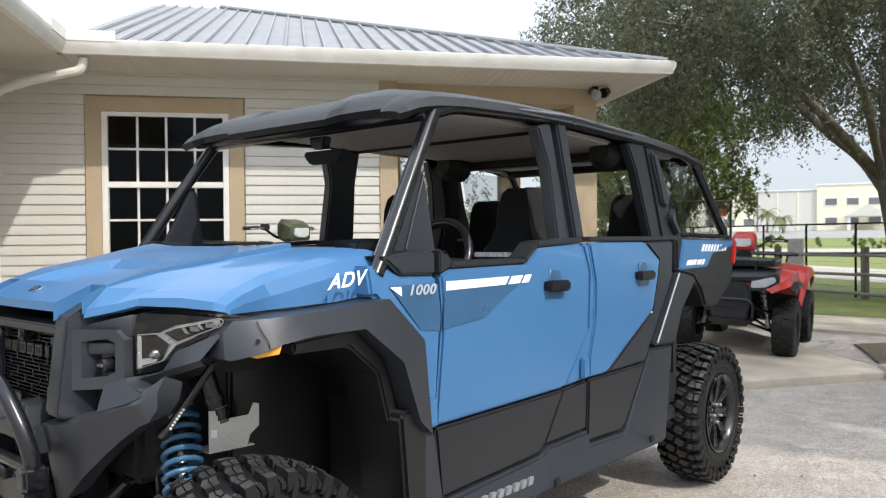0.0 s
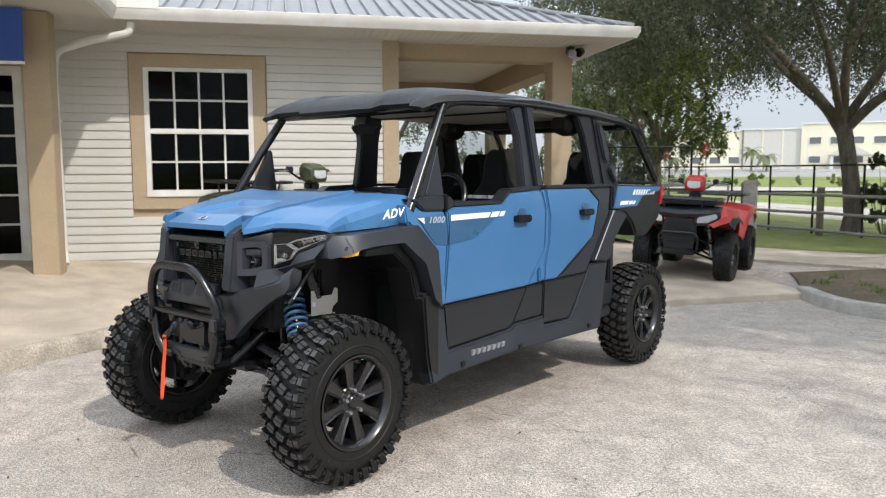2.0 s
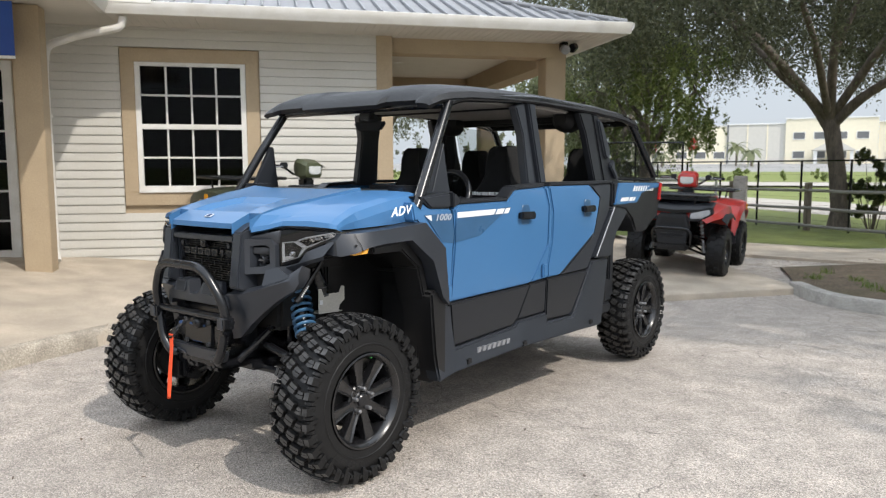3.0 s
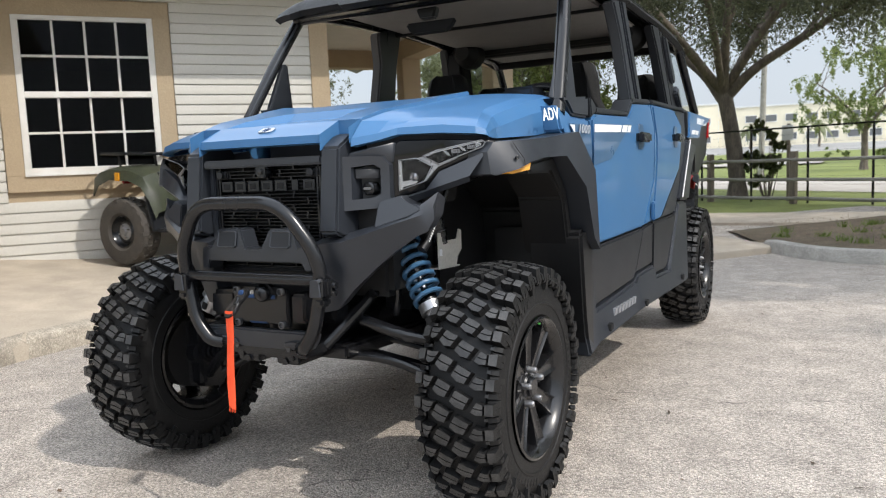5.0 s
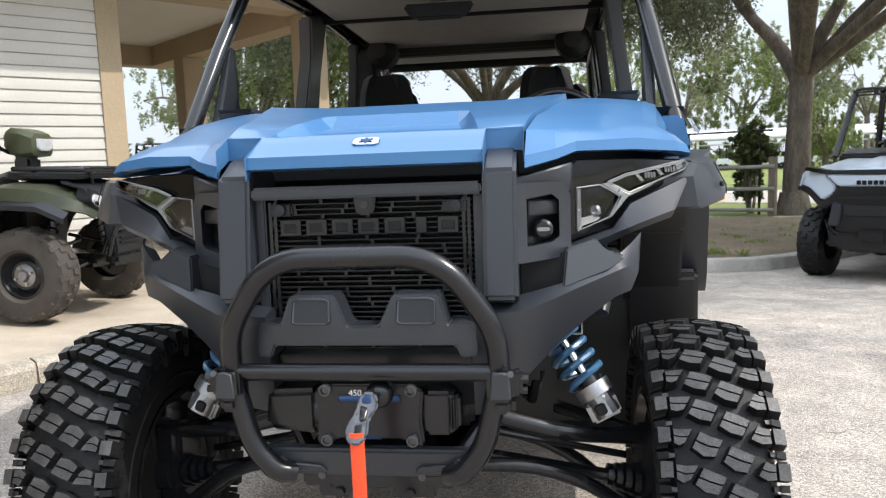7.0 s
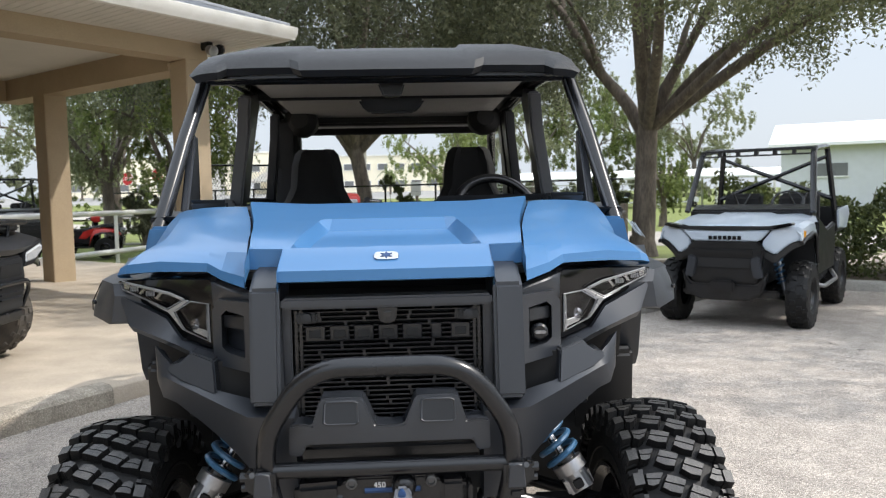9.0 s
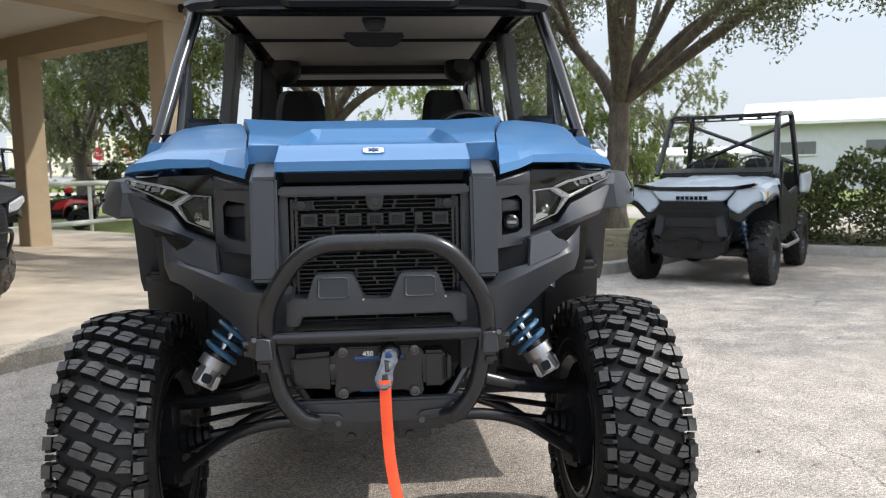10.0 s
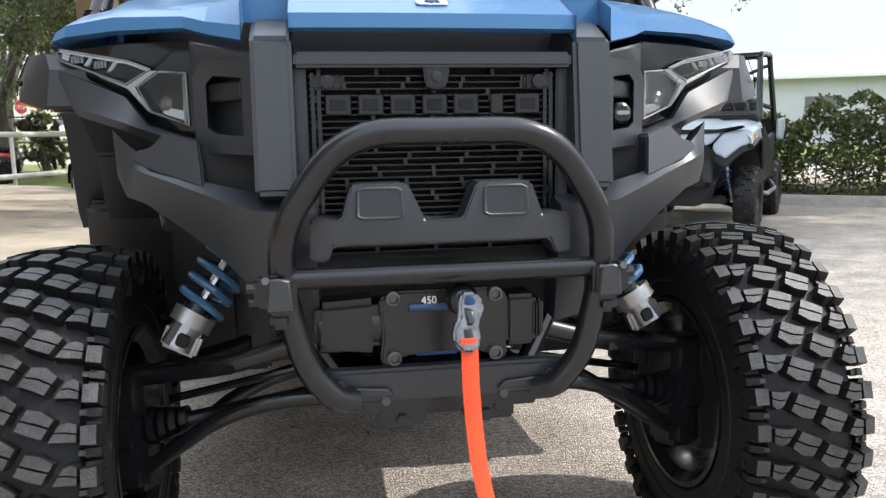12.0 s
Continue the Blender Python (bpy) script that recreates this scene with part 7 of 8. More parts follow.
    bar = part("handlebar", tube(rounded([(-0.40, 0.52, 1.075), (-0.24, 0.46, 1.085), (-0.10, 0.42, 1.00), (0.10, 0.42, 1.00), (0.24, 0.46, 1.085), (0.40, 0.52, 1.075)], 0.06), 0.011, 8), M_BLACK, q)
    for s in (-1, 1):
        part("grip", tube([(s * 0.27, 0.47, 1.083), (s * 0.405, 0.52, 1.075)], 0.018, 10), M_RUBBER, bar)
        part("control_box", box(s * 0.22 - 0.035, s * 0.22 + 0.035, 0.41, 0.48, 1.06, 1.12, 0.01), M_PLASTIC, bar)
        part("brake_lever", tube([(s * 0.23, 0.42, 1.08), (s * 0.38, 0.44, 1.07)], 0.006, 6), M_STEEL, bar)
    pod_rows = []
    for y, w, z0, z1 in ((0.20, 0.09, 1.01, 1.09), (0.215, 0.115, 0.985, 1.125), (0.30, 0.125, 0.975, 1.155), (0.40, 0.105, 0.99, 1.165), (0.46, 0.07, 1.02, 1.14)):
        pod_rows.append([(-w, y, z0 + 0.02), (-w * 0.8, y, z0), (w * 0.8, y, z0), (w, y, z0 + 0.02), (w, y, z1 - 0.035), (w * 0.7, y, z1), (-w * 0.7, y, z1), (-w, y, z1 - 0.035)])
    pod = part("headlamp_pod", loft(pod_rows, True, True), paint, bar, "painted headlamp pod")
    part("pod_lens", prism([(-0.085, 1.03), (-0.05, 1.012), (0.05, 1.012), (0.085, 1.03), (0.08, 1.09), (-0.08, 1.09)], "y", 0.188, 0.21, 0.006), M_LAMP, pod, "bright clear headlamp")
    part("stem", joined(tube([(0.0, 0.36, 0.85), (0.0, 0.40, 1.0)], 0.03, 10), box(-0.07, 0.07, 0.27, 0.40, 0.9, 0.985, 0.02)), M_BLACK, q)
    part("tail_lamp", box(-0.18, 0.18, 1.73, 1.76, 0.70, 0.75, 0.006), M_RED, q)
    part("nose_cowl", thicken(loft([[(x, y + 0.10 * abs(x) ** 1.5, z + 0.05 * abs(x)) for x in (-0.46, -0.36, -0.24, -0.12, 0, 0.12, 0.24, 0.36, 0.46)] for y, z in ((-0.43, 0.745), (-0.45, 0.775), (-0.42, 0.80), (-0.26, 0.835))]), 0.012), M_PLASTIC, q, "moulded nose cowl")
    part("rack_pad", prism([(-0.40, -0.30), (0.40, -0.30), (0.43, 0.0), (0.36, 0.24), (-0.36, 0.24), (-0.43, 0.0)], "z", 0.865, 0.895, 0.012), M_PLASTIC, q)
    SHAPE[0] = None
    return q


red_quad = make_atv("quad_bike", pose(-0.60, 7.10, 0.018, 0, 2.2, 8), M_ATV_RED, "red quad bike with black racks parked on the concrete apron", M_RUBBER, M_BLACK, M_CHROME)
part("hand_guard", prism([(-0.46, 1.0), (-0.36, 0.96), (-0.31, 1.02), (-0.33, 1.10), (-0.44, 1.10)], "y", 0.36, 0.366), M_LENS, red_quad, "clear wind guard")
green_quad = make_atv("quad_bike", pose(-3.07, 3.37, 0.148, 2.6, 0, 90), M_OLIVE, "olive green quad bike with dusty tyres beside the shop wall", M_DUSTY, M_STEEL, M_BLACK, trim=M_OLIVE_DARK)
part("warning_tag", box(0.1, 0.14, 0.18, 0.182, 0.945, 0.975), M_YELLOW, green_quad)


def make_utv(name, m, paint, label, spring_mat):
    """A two-seat side-by-side with an open cage, its front towards -y, at the foot of its front axle."""
    u = thing(name, m, label, "utility vehicle")
    wheel_set(u, ((0.60, 0.0), (-0.60, 0.0), (0.60, 1.92), (-0.60, 1.92)), 0.355, 0.10, 0.17, M_RUBBER, M_BLACK, M_BLACK)
    SHAPE[0] = lambda x, y, z: (x, y, z + 0.11 * min(1, max(0, (z - 0.55) / 0.25)) * min(1, max(0, (1.85 - z) / 0.6)))
    part("chassis", joined(box(-0.45, 0.45, -0.3, 2.2, 0.34, 0.42, 0.02), box(-0.25, 0.25, -0.42, 0.4, 0.40, 0.80, 0.03), box(-0.6, 0.6, 0.5, 1.5, 0.38, 0.55, 0.02)), M_BLACK, u)
    rows = []
    for y, z, w in ((-0.46, 0.93, 0.50), (-0.42, 0.965, 0.54), (-0.2, 1.0, 0.585), (0.1, 1.03, 0.62), (0.40, 1.06, 0.64), (0.48, 1.05, 0.64)):
        rows.append([(f * w, y + 0.10 * abs(f) ** 3, z + c) for f, c in ((-1.0, -0.09), (-0.97, -0.03), (-0.8, 0.0), (-0.45, -0.008), (-0.36, 0.015), (0.36, 0.015), (0.45, -0.008), (0.8, 0.0), (0.97, -0.03), (1.0, -0.09))])
    part("hood", thicken(loft(rows), 0.012), paint, u)
    part("hood_scoop", prism([(-0.46, 0.965), (0.46, 0.965), (0.40, 0.935), (0.12, 0.92), (-0.12, 0.92), (-0.40, 0.935)], "y", -0.475, -0.42, 0.006), M_DARK, u, "black slot under the hood edge")
    part("fascia", prism([(-0.40, 0.925), (0.40, 0.925), (0.30, 0.815), (-0.30, 0.815)], "y", -0.47, -0.40, 0.012), paint, u, "pale nose panel")
    both("cheek_panel", lambda: bend(prism([(0.415, 0.93), (0.60, 0.965), (0.655, 0.93), (0.66, 0.83), (0.56, 0.80), (0.44, 0.72), (0.335, 0.76), (0.325, 0.81)], "y", -0.44, -0.36, 0.012), lambda x, y, z: (x, y + 0.9 * max(0, x - 0.42) ** 1.5, z)), paint, u, "pale cheek panel")
    both("cheek_trim", lambda: bend(prism([(0.335, 0.755), (0.44, 0.715), (0.56, 0.795), (0.665, 0.825), (0.67, 0.79), (0.57, 0.755), (0.44, 0.66), (0.34, 0.70)], "y", -0.455, -0.34, 0.01), lambda x, y, z: (x, y + 0.9 * max(0, x - 0.42) ** 1.5, z)), M_LINER_BLACK, u)
    part("nose_guard", prism([(-0.30, 0.812), (0.30, 0.812), (0.35, 0.74), (0.30, 0.66), (-0.30, 0.66), (-0.35, 0.74)], "y", -0.485, -0.42, 0.012), M_LINER_BLACK, u, "black nose guard")
    for k in range(7):
        part("letter_block", box(-0.15 + 0.044 * k, -0.115 + 0.044 * k, -0.474, -0.468, 0.83, 0.868), M_BLACK, u)
    both("headlamp", lambda: prism([(0.30, 0.945), (0.38, 0.965), (0.58, 1.0), (0.59, 0.972), (0.44, 0.935)], "y", -0.455, -0.3, 0.008), M_LAMP_BACK, u, "clear swept-back headlamp")
    both("front_fender", lambda: thicken(loft([[(0.42, y, z + 0.04), (0.60, y, z + 0.025), (0.645, y, z - 0.015), (0.655, y, z - d)] for y, z, d in ((-0.37, 0.90, 0.08), (-0.25, 0.945, 0.11), (0.1, 0.98, 0.10), (0.36, 0.97, 0.12), (0.45, 0.90, 0.30))]), 0.012), paint, u)
    both("fender_lip", lambda: tube(rounded([(0.655, -0.38, 0.80), (0.662, -0.25, 0.83), (0.665, 0.1, 0.875), (0.665, 0.33, 0.85), (0.66, 0.45, 0.62)], 0.08), 0.018, 8), M_LINER_BLACK, u, "black wheel arch lip")
    both("arch_liner", lambda: joined(box(0.30, 0.64, -0.22, 0.42, 0.80, 0.84, 0.01), box(0.30, 0.64, 0.40, 0.46, 0.45, 0.84, 0.01)), M_DARK, u)
    both("side_marker", lambda: box(0.645, 0.668, -0.30, -0.24, 0.85, 0.915, 0.004), M_AMBER, u, "amber side marker")
    part("grille", joined(prism([(-0.36, 0.775), (0.36, 0.775), (0.30, 0.50), (-0.30, 0.50)], "y", -0.50, -0.36, 0.02), box(-0.26, 0.26, -0.515, -0.49, 0.72, 0.75, 0.006)), M_LINER_BLACK, u, "black front grille")
    part("grille_recess", box(-0.25, 0.25, -0.506, -0.49, 0.62, 0.70, 0.006), M_DARK, u)
    part("bumper", joined(prism([(-0.40, 0.62), (-0.30, 0.50), (0.30, 0.50), (0.40, 0.62), (0.34, 0.40), (0.22, 0.33), (-0.22, 0.33), (-0.34, 0.40)], "y", -0.52, -0.40, 0.02), box(-0.11, 0.11, -0.56, -0.5, 0.42, 0.54, 0.02)), M_BLACK, u, "black steel front bumper")
    both("bumper_plate", lambda: prism([(0.24, 0.69), (0.32, 0.72), (0.36, 0.56), (0.27, 0.56)], "y", -0.535, -0.49, 0.01), M_PLASTIC_GREY, u)
    both("lower_arm", lambda: joined(tube([(0.2, -0.15, 0.40), (0.52, 0, 0.28)], 0.018, 8), tube([(0.2, 0.2, 0.40), (0.52, 0, 0.28)], 0.018, 8)), M_BLACK, u)
    both("damper", lambda: tube([(0.46, -0.04, 0.36), (0.34, 0.0, 0.82)], 0.022, 10), M_STEEL, u)
    both("spring", lambda: coil((0.43, -0.03, 0.46), (0.35, 0.0, 0.78), 0.042, 8, 0.008), spring_mat, u)
    both("inner_arch", lambda: box(0.22, 0.30, -0.3, 0.5, 0.45, 0.95, 0.02), M_DARK, u)
    cage = part("roll_cage", joined(*[tube(rounded([(s * 0.62, 0.40, 1.08), (s * 0.56, 0.78, 1.87), (s * 0.56, 1.62, 1.93), (s * 0.64, 1.72, 0.95)], 0.09), 0.031, 10) for s in (-1, 1)], tube([(-0.56, 1.60, 1.92), (0.56, 1.60, 1.92)], 0.022, 10)), M_BLACK, u, "black tubular roll cage")
    part("cage_brace", tube([(-0.6, 1.66, 1.2), (0.56, 1.62, 1.80)], 0.026, 8), M_BLACK, cage)
    part("cage_brace", tube([(0.6, 1.68, 1.2), (-0.56, 1.64, 1.80)], 0.026, 8), M_BLACK, cage)
    visor = [box(-0.56, 0.56, 0.74, 0.80, 1.865, 1.885, 0.004), box(-0.56, 0.56, 0.74, 0.80, 1.80, 1.82, 0.004)]
    part("visor_bar", joined(*visor, *[box(-0.56 + 0.187 * k - 0.02, -0.56 + 0.187 * k + 0.02, 0.745, 0.795, 1.81, 1.875) for k in range(7)]), M_LINER_BLACK, u, "slotted black roof bar")
    part("dashboard", prism([(0.44, 1.10), (0.62, 1.16), (0.75, 1.13), (0.72, 0.85), (0.45, 0.8)], "x", -0.60, 0.60, 0.02), M_LINER_BLACK, u)
    part("steering_wheel", moved(revolve([(0.014 * math.cos(a), 0.155 + 0.014 * math.sin(a)) for a in [k * math.tau / 8 for k in range(9)]], 28, "y"), pose(0.3, 0.86, 1.17, -30, 0, 0)), M_BLACK, u)
    for x in (-0.3, 0.3):
        st = part("seat", joined(box(x - 0.22, x + 0.22, 1.0, 1.42, 0.62, 0.74, 0.05, 3), prism([(1.38, 0.68), (1.52, 0.68), (1.58, 1.24), (1.54, 1.30), (1.47, 1.24)], "x", x - 0.21, x + 0.21, 0.04, 3)), M_SEAT, u, "black bucket seat")
        part("harness", joined(tube([(x - 0.12, 1.36, 0.8), (x + 0.1, 1.44, 1.28)], 0.014, 6), tube([(x + 0.12, 1.36, 0.8), (x - 0.1, 1.44, 1.28)], 0.014, 6)), M_BLACK, st)
    both("door_panel", lambda: prism([(0.52, 0.50), (1.62, 0.50), (1.66, 0.92), (1.10, 0.86), (0.56, 1.02)], "x", 0.60, 0.65, 0.015), M_LINER_BLACK, u)
    both("sill_bar", lambda: tube(rounded([(0.62, 0.48, 0.42), (0.70, 0.6, 0.38), (0.70, 1.42, 0.38), (0.62, 1.58, 0.46)], 0.06), 0.022, 8), M_STEEL, u, "grey steel sill bar")
    part("cargo_bed", joined(box(-0.62, 0.62, 1.72, 2.55, 0.78, 0.82, 0.01), box(-0.66, -0.62, 1.72, 2.55, 0.80, 1.08, 0.012), box(0.62, 0.66, 1.72, 2.55, 0.80, 1.08, 0.012), box(-0.62, 0.62, 2.51, 2.55, 0.82, 1.08, 0.01)), M_LINER_BLACK, u)
    both("bed_side", lambda: prism([(1.70, 0.84), (1.66, 1.06), (2.4, 1.10), (2.55, 0.98), (2.3, 0.82)], "x", 0.66, 0.685, 0.01), paint, u, "pale bed side panel")
    SHAPE[0] = None
    return u


make_utv("side_by_side", pose(3.36, 5.52, -0.095, 0, 0, -38) @ Matrix.Diagonal((1.0, 1.0, 0.94, 1.0)), M_UTV_WHITE, "white two-seat side-by-side with a black roll cage parked on asphalt", M_SPRING)
M_UTV_DARK = material("dark_grey_plastic", (0.06, 0.062, 0.066), 0.4, second=(0.05, 0.05, 0.054), scale=5, grain_amount=0.06)
make_utv("side_by_side", pose(-7.9, 14.6, -0.1, 0, 0, 40), M_UTV_DARK, "dark two-seat side-by-side parked beyond the white rail", M_BLACK)

# a low trailer with a mesh ramp
M_WIRE = material("black_wire", (0.02, 0.02, 0.021), 0.5, grain_amount=0.2)


def make_trailer(m, label):
    t = thing("utility_trailer", m, label, "trailer")
    part("deck", joined(box(-0.75, 0.75, 0, 2.4, 0.36, 0.42, 0.01), box(-0.78, -0.74, 0, 2.4, 0.36, 0.62, 0.006), box(0.74, 0.78, 0, 2.4, 0.36, 0.62, 0.006)), M_BLACK, t)
    ramp = part("ramp_gate", joined(tube([(-0.74, 0, 0.42), (-0.74, -0.06, 1.78), (0.74, -0.06, 1.78), (0.74, 0, 0.42)], 0.022, 8), tube([(0, 0, 0.42), (0, -0.06, 1.78)], 0.016, 8), tube([(-0.74, -0.03, 1.1), (0.74, -0.03, 1.1)], 0.014, 8)), M_BLACK, t, "upright black mesh ramp gate")
    wires = []
    for k in range(-18, 34):
        for s in (-1, 1):
            x0, x1 = -0.74 + 0.045 * k, -0.74 + 0.045 * k + 0.82
            z0, z1 = 0.44, 1.76
            a, b = max(0.0, (-0.74 - x0) / (x1 - x0)), min(1.0, (0.74 - x0) / (x1 - x0))
            if a < b:
                p = [(s * (x0 + (x1 - x0) * f), -0.03 - 0.03 * f, z0 + (z1 - z0) * f) for f in (a, b)]
                wires.append(tube(p, 0.003, 4, None, False))
    part("wire_mesh", joined(*wires), M_WIRE, ramp)
    for x in (-0.88, 0.88):
        w = part("wheel", moved(revolve([(-0.07, 0.13), (-0.08, 0.2), (-0.06, 0.265), (0.06, 0.265), (0.08, 0.2), (0.07, 0.13)], 28), pose(x, 1.4, 0.265)), M_RUBBER, t)
        part("rim", moved(revolve([(0.06 if x > 0 else -0.06, 0.13), (0.03 if x > 0 else -0.03, 0.1), (0.04 if x > 0 else -0.04, 0.0)], 20), pose(x, 1.4, 0.265)), M_WHITE, w)
        part("mudguard", moved(thicken(loft([[(-0.1, 0.31 * math.cos(a), 0.31 * math.sin(a)), (0.1, 0.31 * math.cos(a), 0.31 * math.sin(a))] for a in [math.pi * k / 10 for k in range(11)]]), 0.006), pose(x, 1.4, 0.265)), M_BLACK, t)
        part("tail_lamp", box(x * 0.75 - 0.06, x * 0.75 + 0.06, -0.02, 0.01, 0.46, 0.54, 0.005), M_RED, t)
    part("drawbar", joined(tube([(-0.4, 2.4, 0.39), (0, 3.3, 0.42)], 0.03, 8), tube([(0.4, 2.4, 0.39), (0, 3.3, 0.42)], 0.03, 8), tube([(0, 3.2, 0.42), (0, 3.2, -0.02)], 0.025, 8)), M_BLACK, t)
    return t


copy_thing(red_quad, pose(-7.2, 17.2, -0.1, 0, 0, 100) @ Matrix.Scale(0.8, 4))["label"] = "red quad bike standing beyond the white rail"
make_trailer(pose(-2.3, 9.6, -0.02, 0, 0, 25), "black utility trailer with an upright mesh ramp")
# ---- fences, posts and signs ----
M_WOOD = material("weathered_wood", (0.20, 0.165, 0.13), 0.9, second=(0.11, 0.09, 0.07), scale=6, amount=0.8, grain=50, grain_amount=0.25, bump=0.8, bump_scale=40, stretch=(1, 1, 0.15))
M_WOOD_GREY = material("silvered_wood", (0.30, 0.285, 0.26), 0.85, second=(0.20, 0.185, 0.165), scale=5, amount=0.7, grain=60, grain_amount=0.2, bump=0.6, bump_scale=40, stretch=(0.2, 0.2, 1))
M_WHITE_PAINT = material("white_painted_pipe", (0.74, 0.73, 0.70), 0.5, second=(0.6, 0.58, 0.53), scale=4, grain_amount=0.06)
M_SIGN_RED = material("red_sign", (0.50, 0.02, 0.025), 0.5, second=(0.44, 0.02, 0.025), grain_amount=0.05)
M_CREAM = material("cream_panel_wall", (0.80, 0.74, 0.58), 0.7, second=(0.75, 0.69, 0.54), scale=0.2, grain=2, grain_amount=0.03)
M_WALL_GREY = material("grey_panel_wall", (0.60, 0.58, 0.53), 0.7, second=(0.56, 0.54, 0.50), scale=0.2, grain=2, grain_amount=0.03)
M_ROOF_WHITE = material("white_metal_roof", (0.80, 0.80, 0.79), 0.5, second=(0.74, 0.74, 0.73), scale=0.3, grain=3, grain_amount=0.03)
# dark panes lightened to grey, distance haze put into the colour
M_FAR_GLASS = material("hazed_window", (0.14, 0.145, 0.15), 0.3, second=(0.18, 0.185, 0.19), scale=0.5, grain_amount=0.1)

FA, FB = Vector((-9.4, 22.1)), Vector((4.6, 13.65))
fdir = (FB - FA).normalized()
flen = (FB - FA).length
fence = thing("rail_fence", pose(FA.x, FA.y, -0.13, 0, 0, math.degrees(math.atan2(fdir.y, fdir.x))), "weathered split-rail fence with grey rails along the grass", "fence")
rg = random.Random(4)
post = None
n = 7
for k in range(n + 1):
    m = pose(flen * k / n + rg.uniform(-0.15, 0.15), 0, 0, rg.uniform(-2, 2), rg.uniform(-2, 2), rg.uniform(-8, 8))
    if post is None:
        post = part("post", prism([(-0.07, -0.06), (0.065, -0.07), (0.075, 0.05), (-0.06, 0.07)], "z", -0.3, 1.13, 0.012, 1), M_WOOD, fence)
        post.matrix_basis = m
    else:
        again(post, fence, m)
for z in (0.12, 0.53, 0.95):
    for k in range(n):
        a, b = flen * k / n, flen * (k + 1) / n
        part("rail", tube([(a - 0.05, -0.06, z + rg.uniform(-0.015, 0.015)), ((a + b) / 2, -0.07, z - 0.012), (b + 0.05, -0.06, z + rg.uniform(-0.015, 0.015))], 0.036, 8), M_WOOD_GREY, fence)
wire = thing("chain_link_fence", pose(FA.x, FA.y + 0.12, -0.13, 0, 0, math.degrees(math.atan2(fdir.y, fdir.x))), "thin black metal fence behind the wooden rails", "fence")
for k in range(12):
    part("post", tube([(0.6 + k * flen / 11.6, 0.12, -0.2), (0.6 + k * flen / 11.6, 0.12, 1.66)], 0.026, 8), M_BLACK, wire)
part("top_rail", tube([(0, 0.12, 1.64), (flen, 0.12, 1.64)], 0.02, 8), M_BLACK, wire)
strands = []
for k in range(9):
    strands.append(tube([(0, 0.14, 0.18 * k + 0.05), (flen, 0.14, 0.18 * k + 0.05)], 0.0022, 4))
part("wire", joined(*strands), M_WIRE, wire)

wp = thing("timber_post", pose(-1.2, 11.6, -0.06, 0, 0, 6), "thick weathered grey timber post", "post")
part("timber", joined(box(-0.105, 0.105, -0.09, 0.09, -0.05, 1.27, 0.012), box(-0.11, -0.10, -0.07, 0.0, 0.1, 1.2, 0.004)), M_WOOD_GREY, wp)
sb = thing("sign_post", pose(0.4, 17.0, -0.13, 0, 0, -30), "small white sign on a slim post by the fence", "sign")
part("post", box(-0.03, 0.03, -0.03, 0.03, 0, 1.75, 0.004), M_WOOD, sb)
part("sign_board", box(-0.14, 0.14, -0.05, -0.03, 1.38, 1.72, 0.004), M_WHITE_PAINT, sb, "blank white board")

# white pipe rail beyond the porch
RA, RB = Vector((-8.1, 10.2)), Vector((-4.8, 21.2))
rdir = (RB - RA).normalized()
rl = (RB - RA).length
rail = thing("pipe_rail", pose(RA.x, RA.y, -0.06, 0, 0, math.degrees(math.atan2(rdir.y, rdir.x))), "white painted two-rail pipe railing", "railing")
for z, r in ((1.07, 0.058), (0.2, 0.058)):
    part("rail", tube([(0, 0, z), (rl, 0, z)], r, 10), M_WHITE_PAINT, rail)
for k in range(5):
    part("post", tube([(rl * k / 4, 0, -0.1), (rl * k / 4, 0, 1.07)], 0.042, 10), M_WHITE_PAINT, rail)


def stop_sign(x, y, z, turn, h=0.38):
    s = thing("stop_sign", pose(x, y, -0.12, 0, 0, turn), "red octagonal stop sign on a metal post", "road sign", "stop signs")
    part("post", box(-0.03, 0.03, 0.0, 0.04, 0, z + 0.4, 0.004), M_STEEL, s)
    part("plate", prism([(h * math.cos(math.pi / 8 + k * math.pi / 4), z + h * math.sin(math.pi / 8 + k * math.pi / 4)) for k in range(8)], "y", -0.02, 0.0), M_WHITE_PAINT, s)
    face = part("face", prism([(0.93 * h * math.cos(math.pi / 8 + k * math.pi / 4), z + 0.93 * h * math.sin(math.pi / 8 + k * math.pi / 4)) for k in range(8)], "y", -0.026, -0.018), M_SIGN_RED, s)
    cu = bpy.data.curves.new("word", "FONT")
    cu.body, cu.size, cu.align_x, cu.extrude = "STOP", h * 0.75, "CENTER", 0.002
    tmp = bpy.data.objects.new("word", cu)
    me = bpy.data.meshes.new_from_object(tmp)
    bpy.data.objects.remove(tmp)
    me.materials.append(M_WHITE_PAINT)
    w = new("word", me)
    w.parent = face
    w.matrix_basis = pose(0, -0.03, z - h * 0.27, 90, 0, 0)


stop_sign(-14.4, 39.2, 2.55, -20)
stop_sign(-17.5, 54.0, 3.2, -18, 0.5)

# ---- the distance ----
M_FAR_ROAD = surface("grey_far_road", ((0.24, 0.235, 0.225), (0.30, 0.295, 0.28)), (20, 1, 0.05), 0.1, 0.9)


def arc(*steps):
    return [[(d * math.sin(radians(a)), d * math.cos(radians(a)), z) for a in range(-60, 12, 4)] for d, z in steps]


sheet("grass_bank", arc((88, -0.3), (112, 0.75)), M_GRASS, "low grassy bank", "grass")
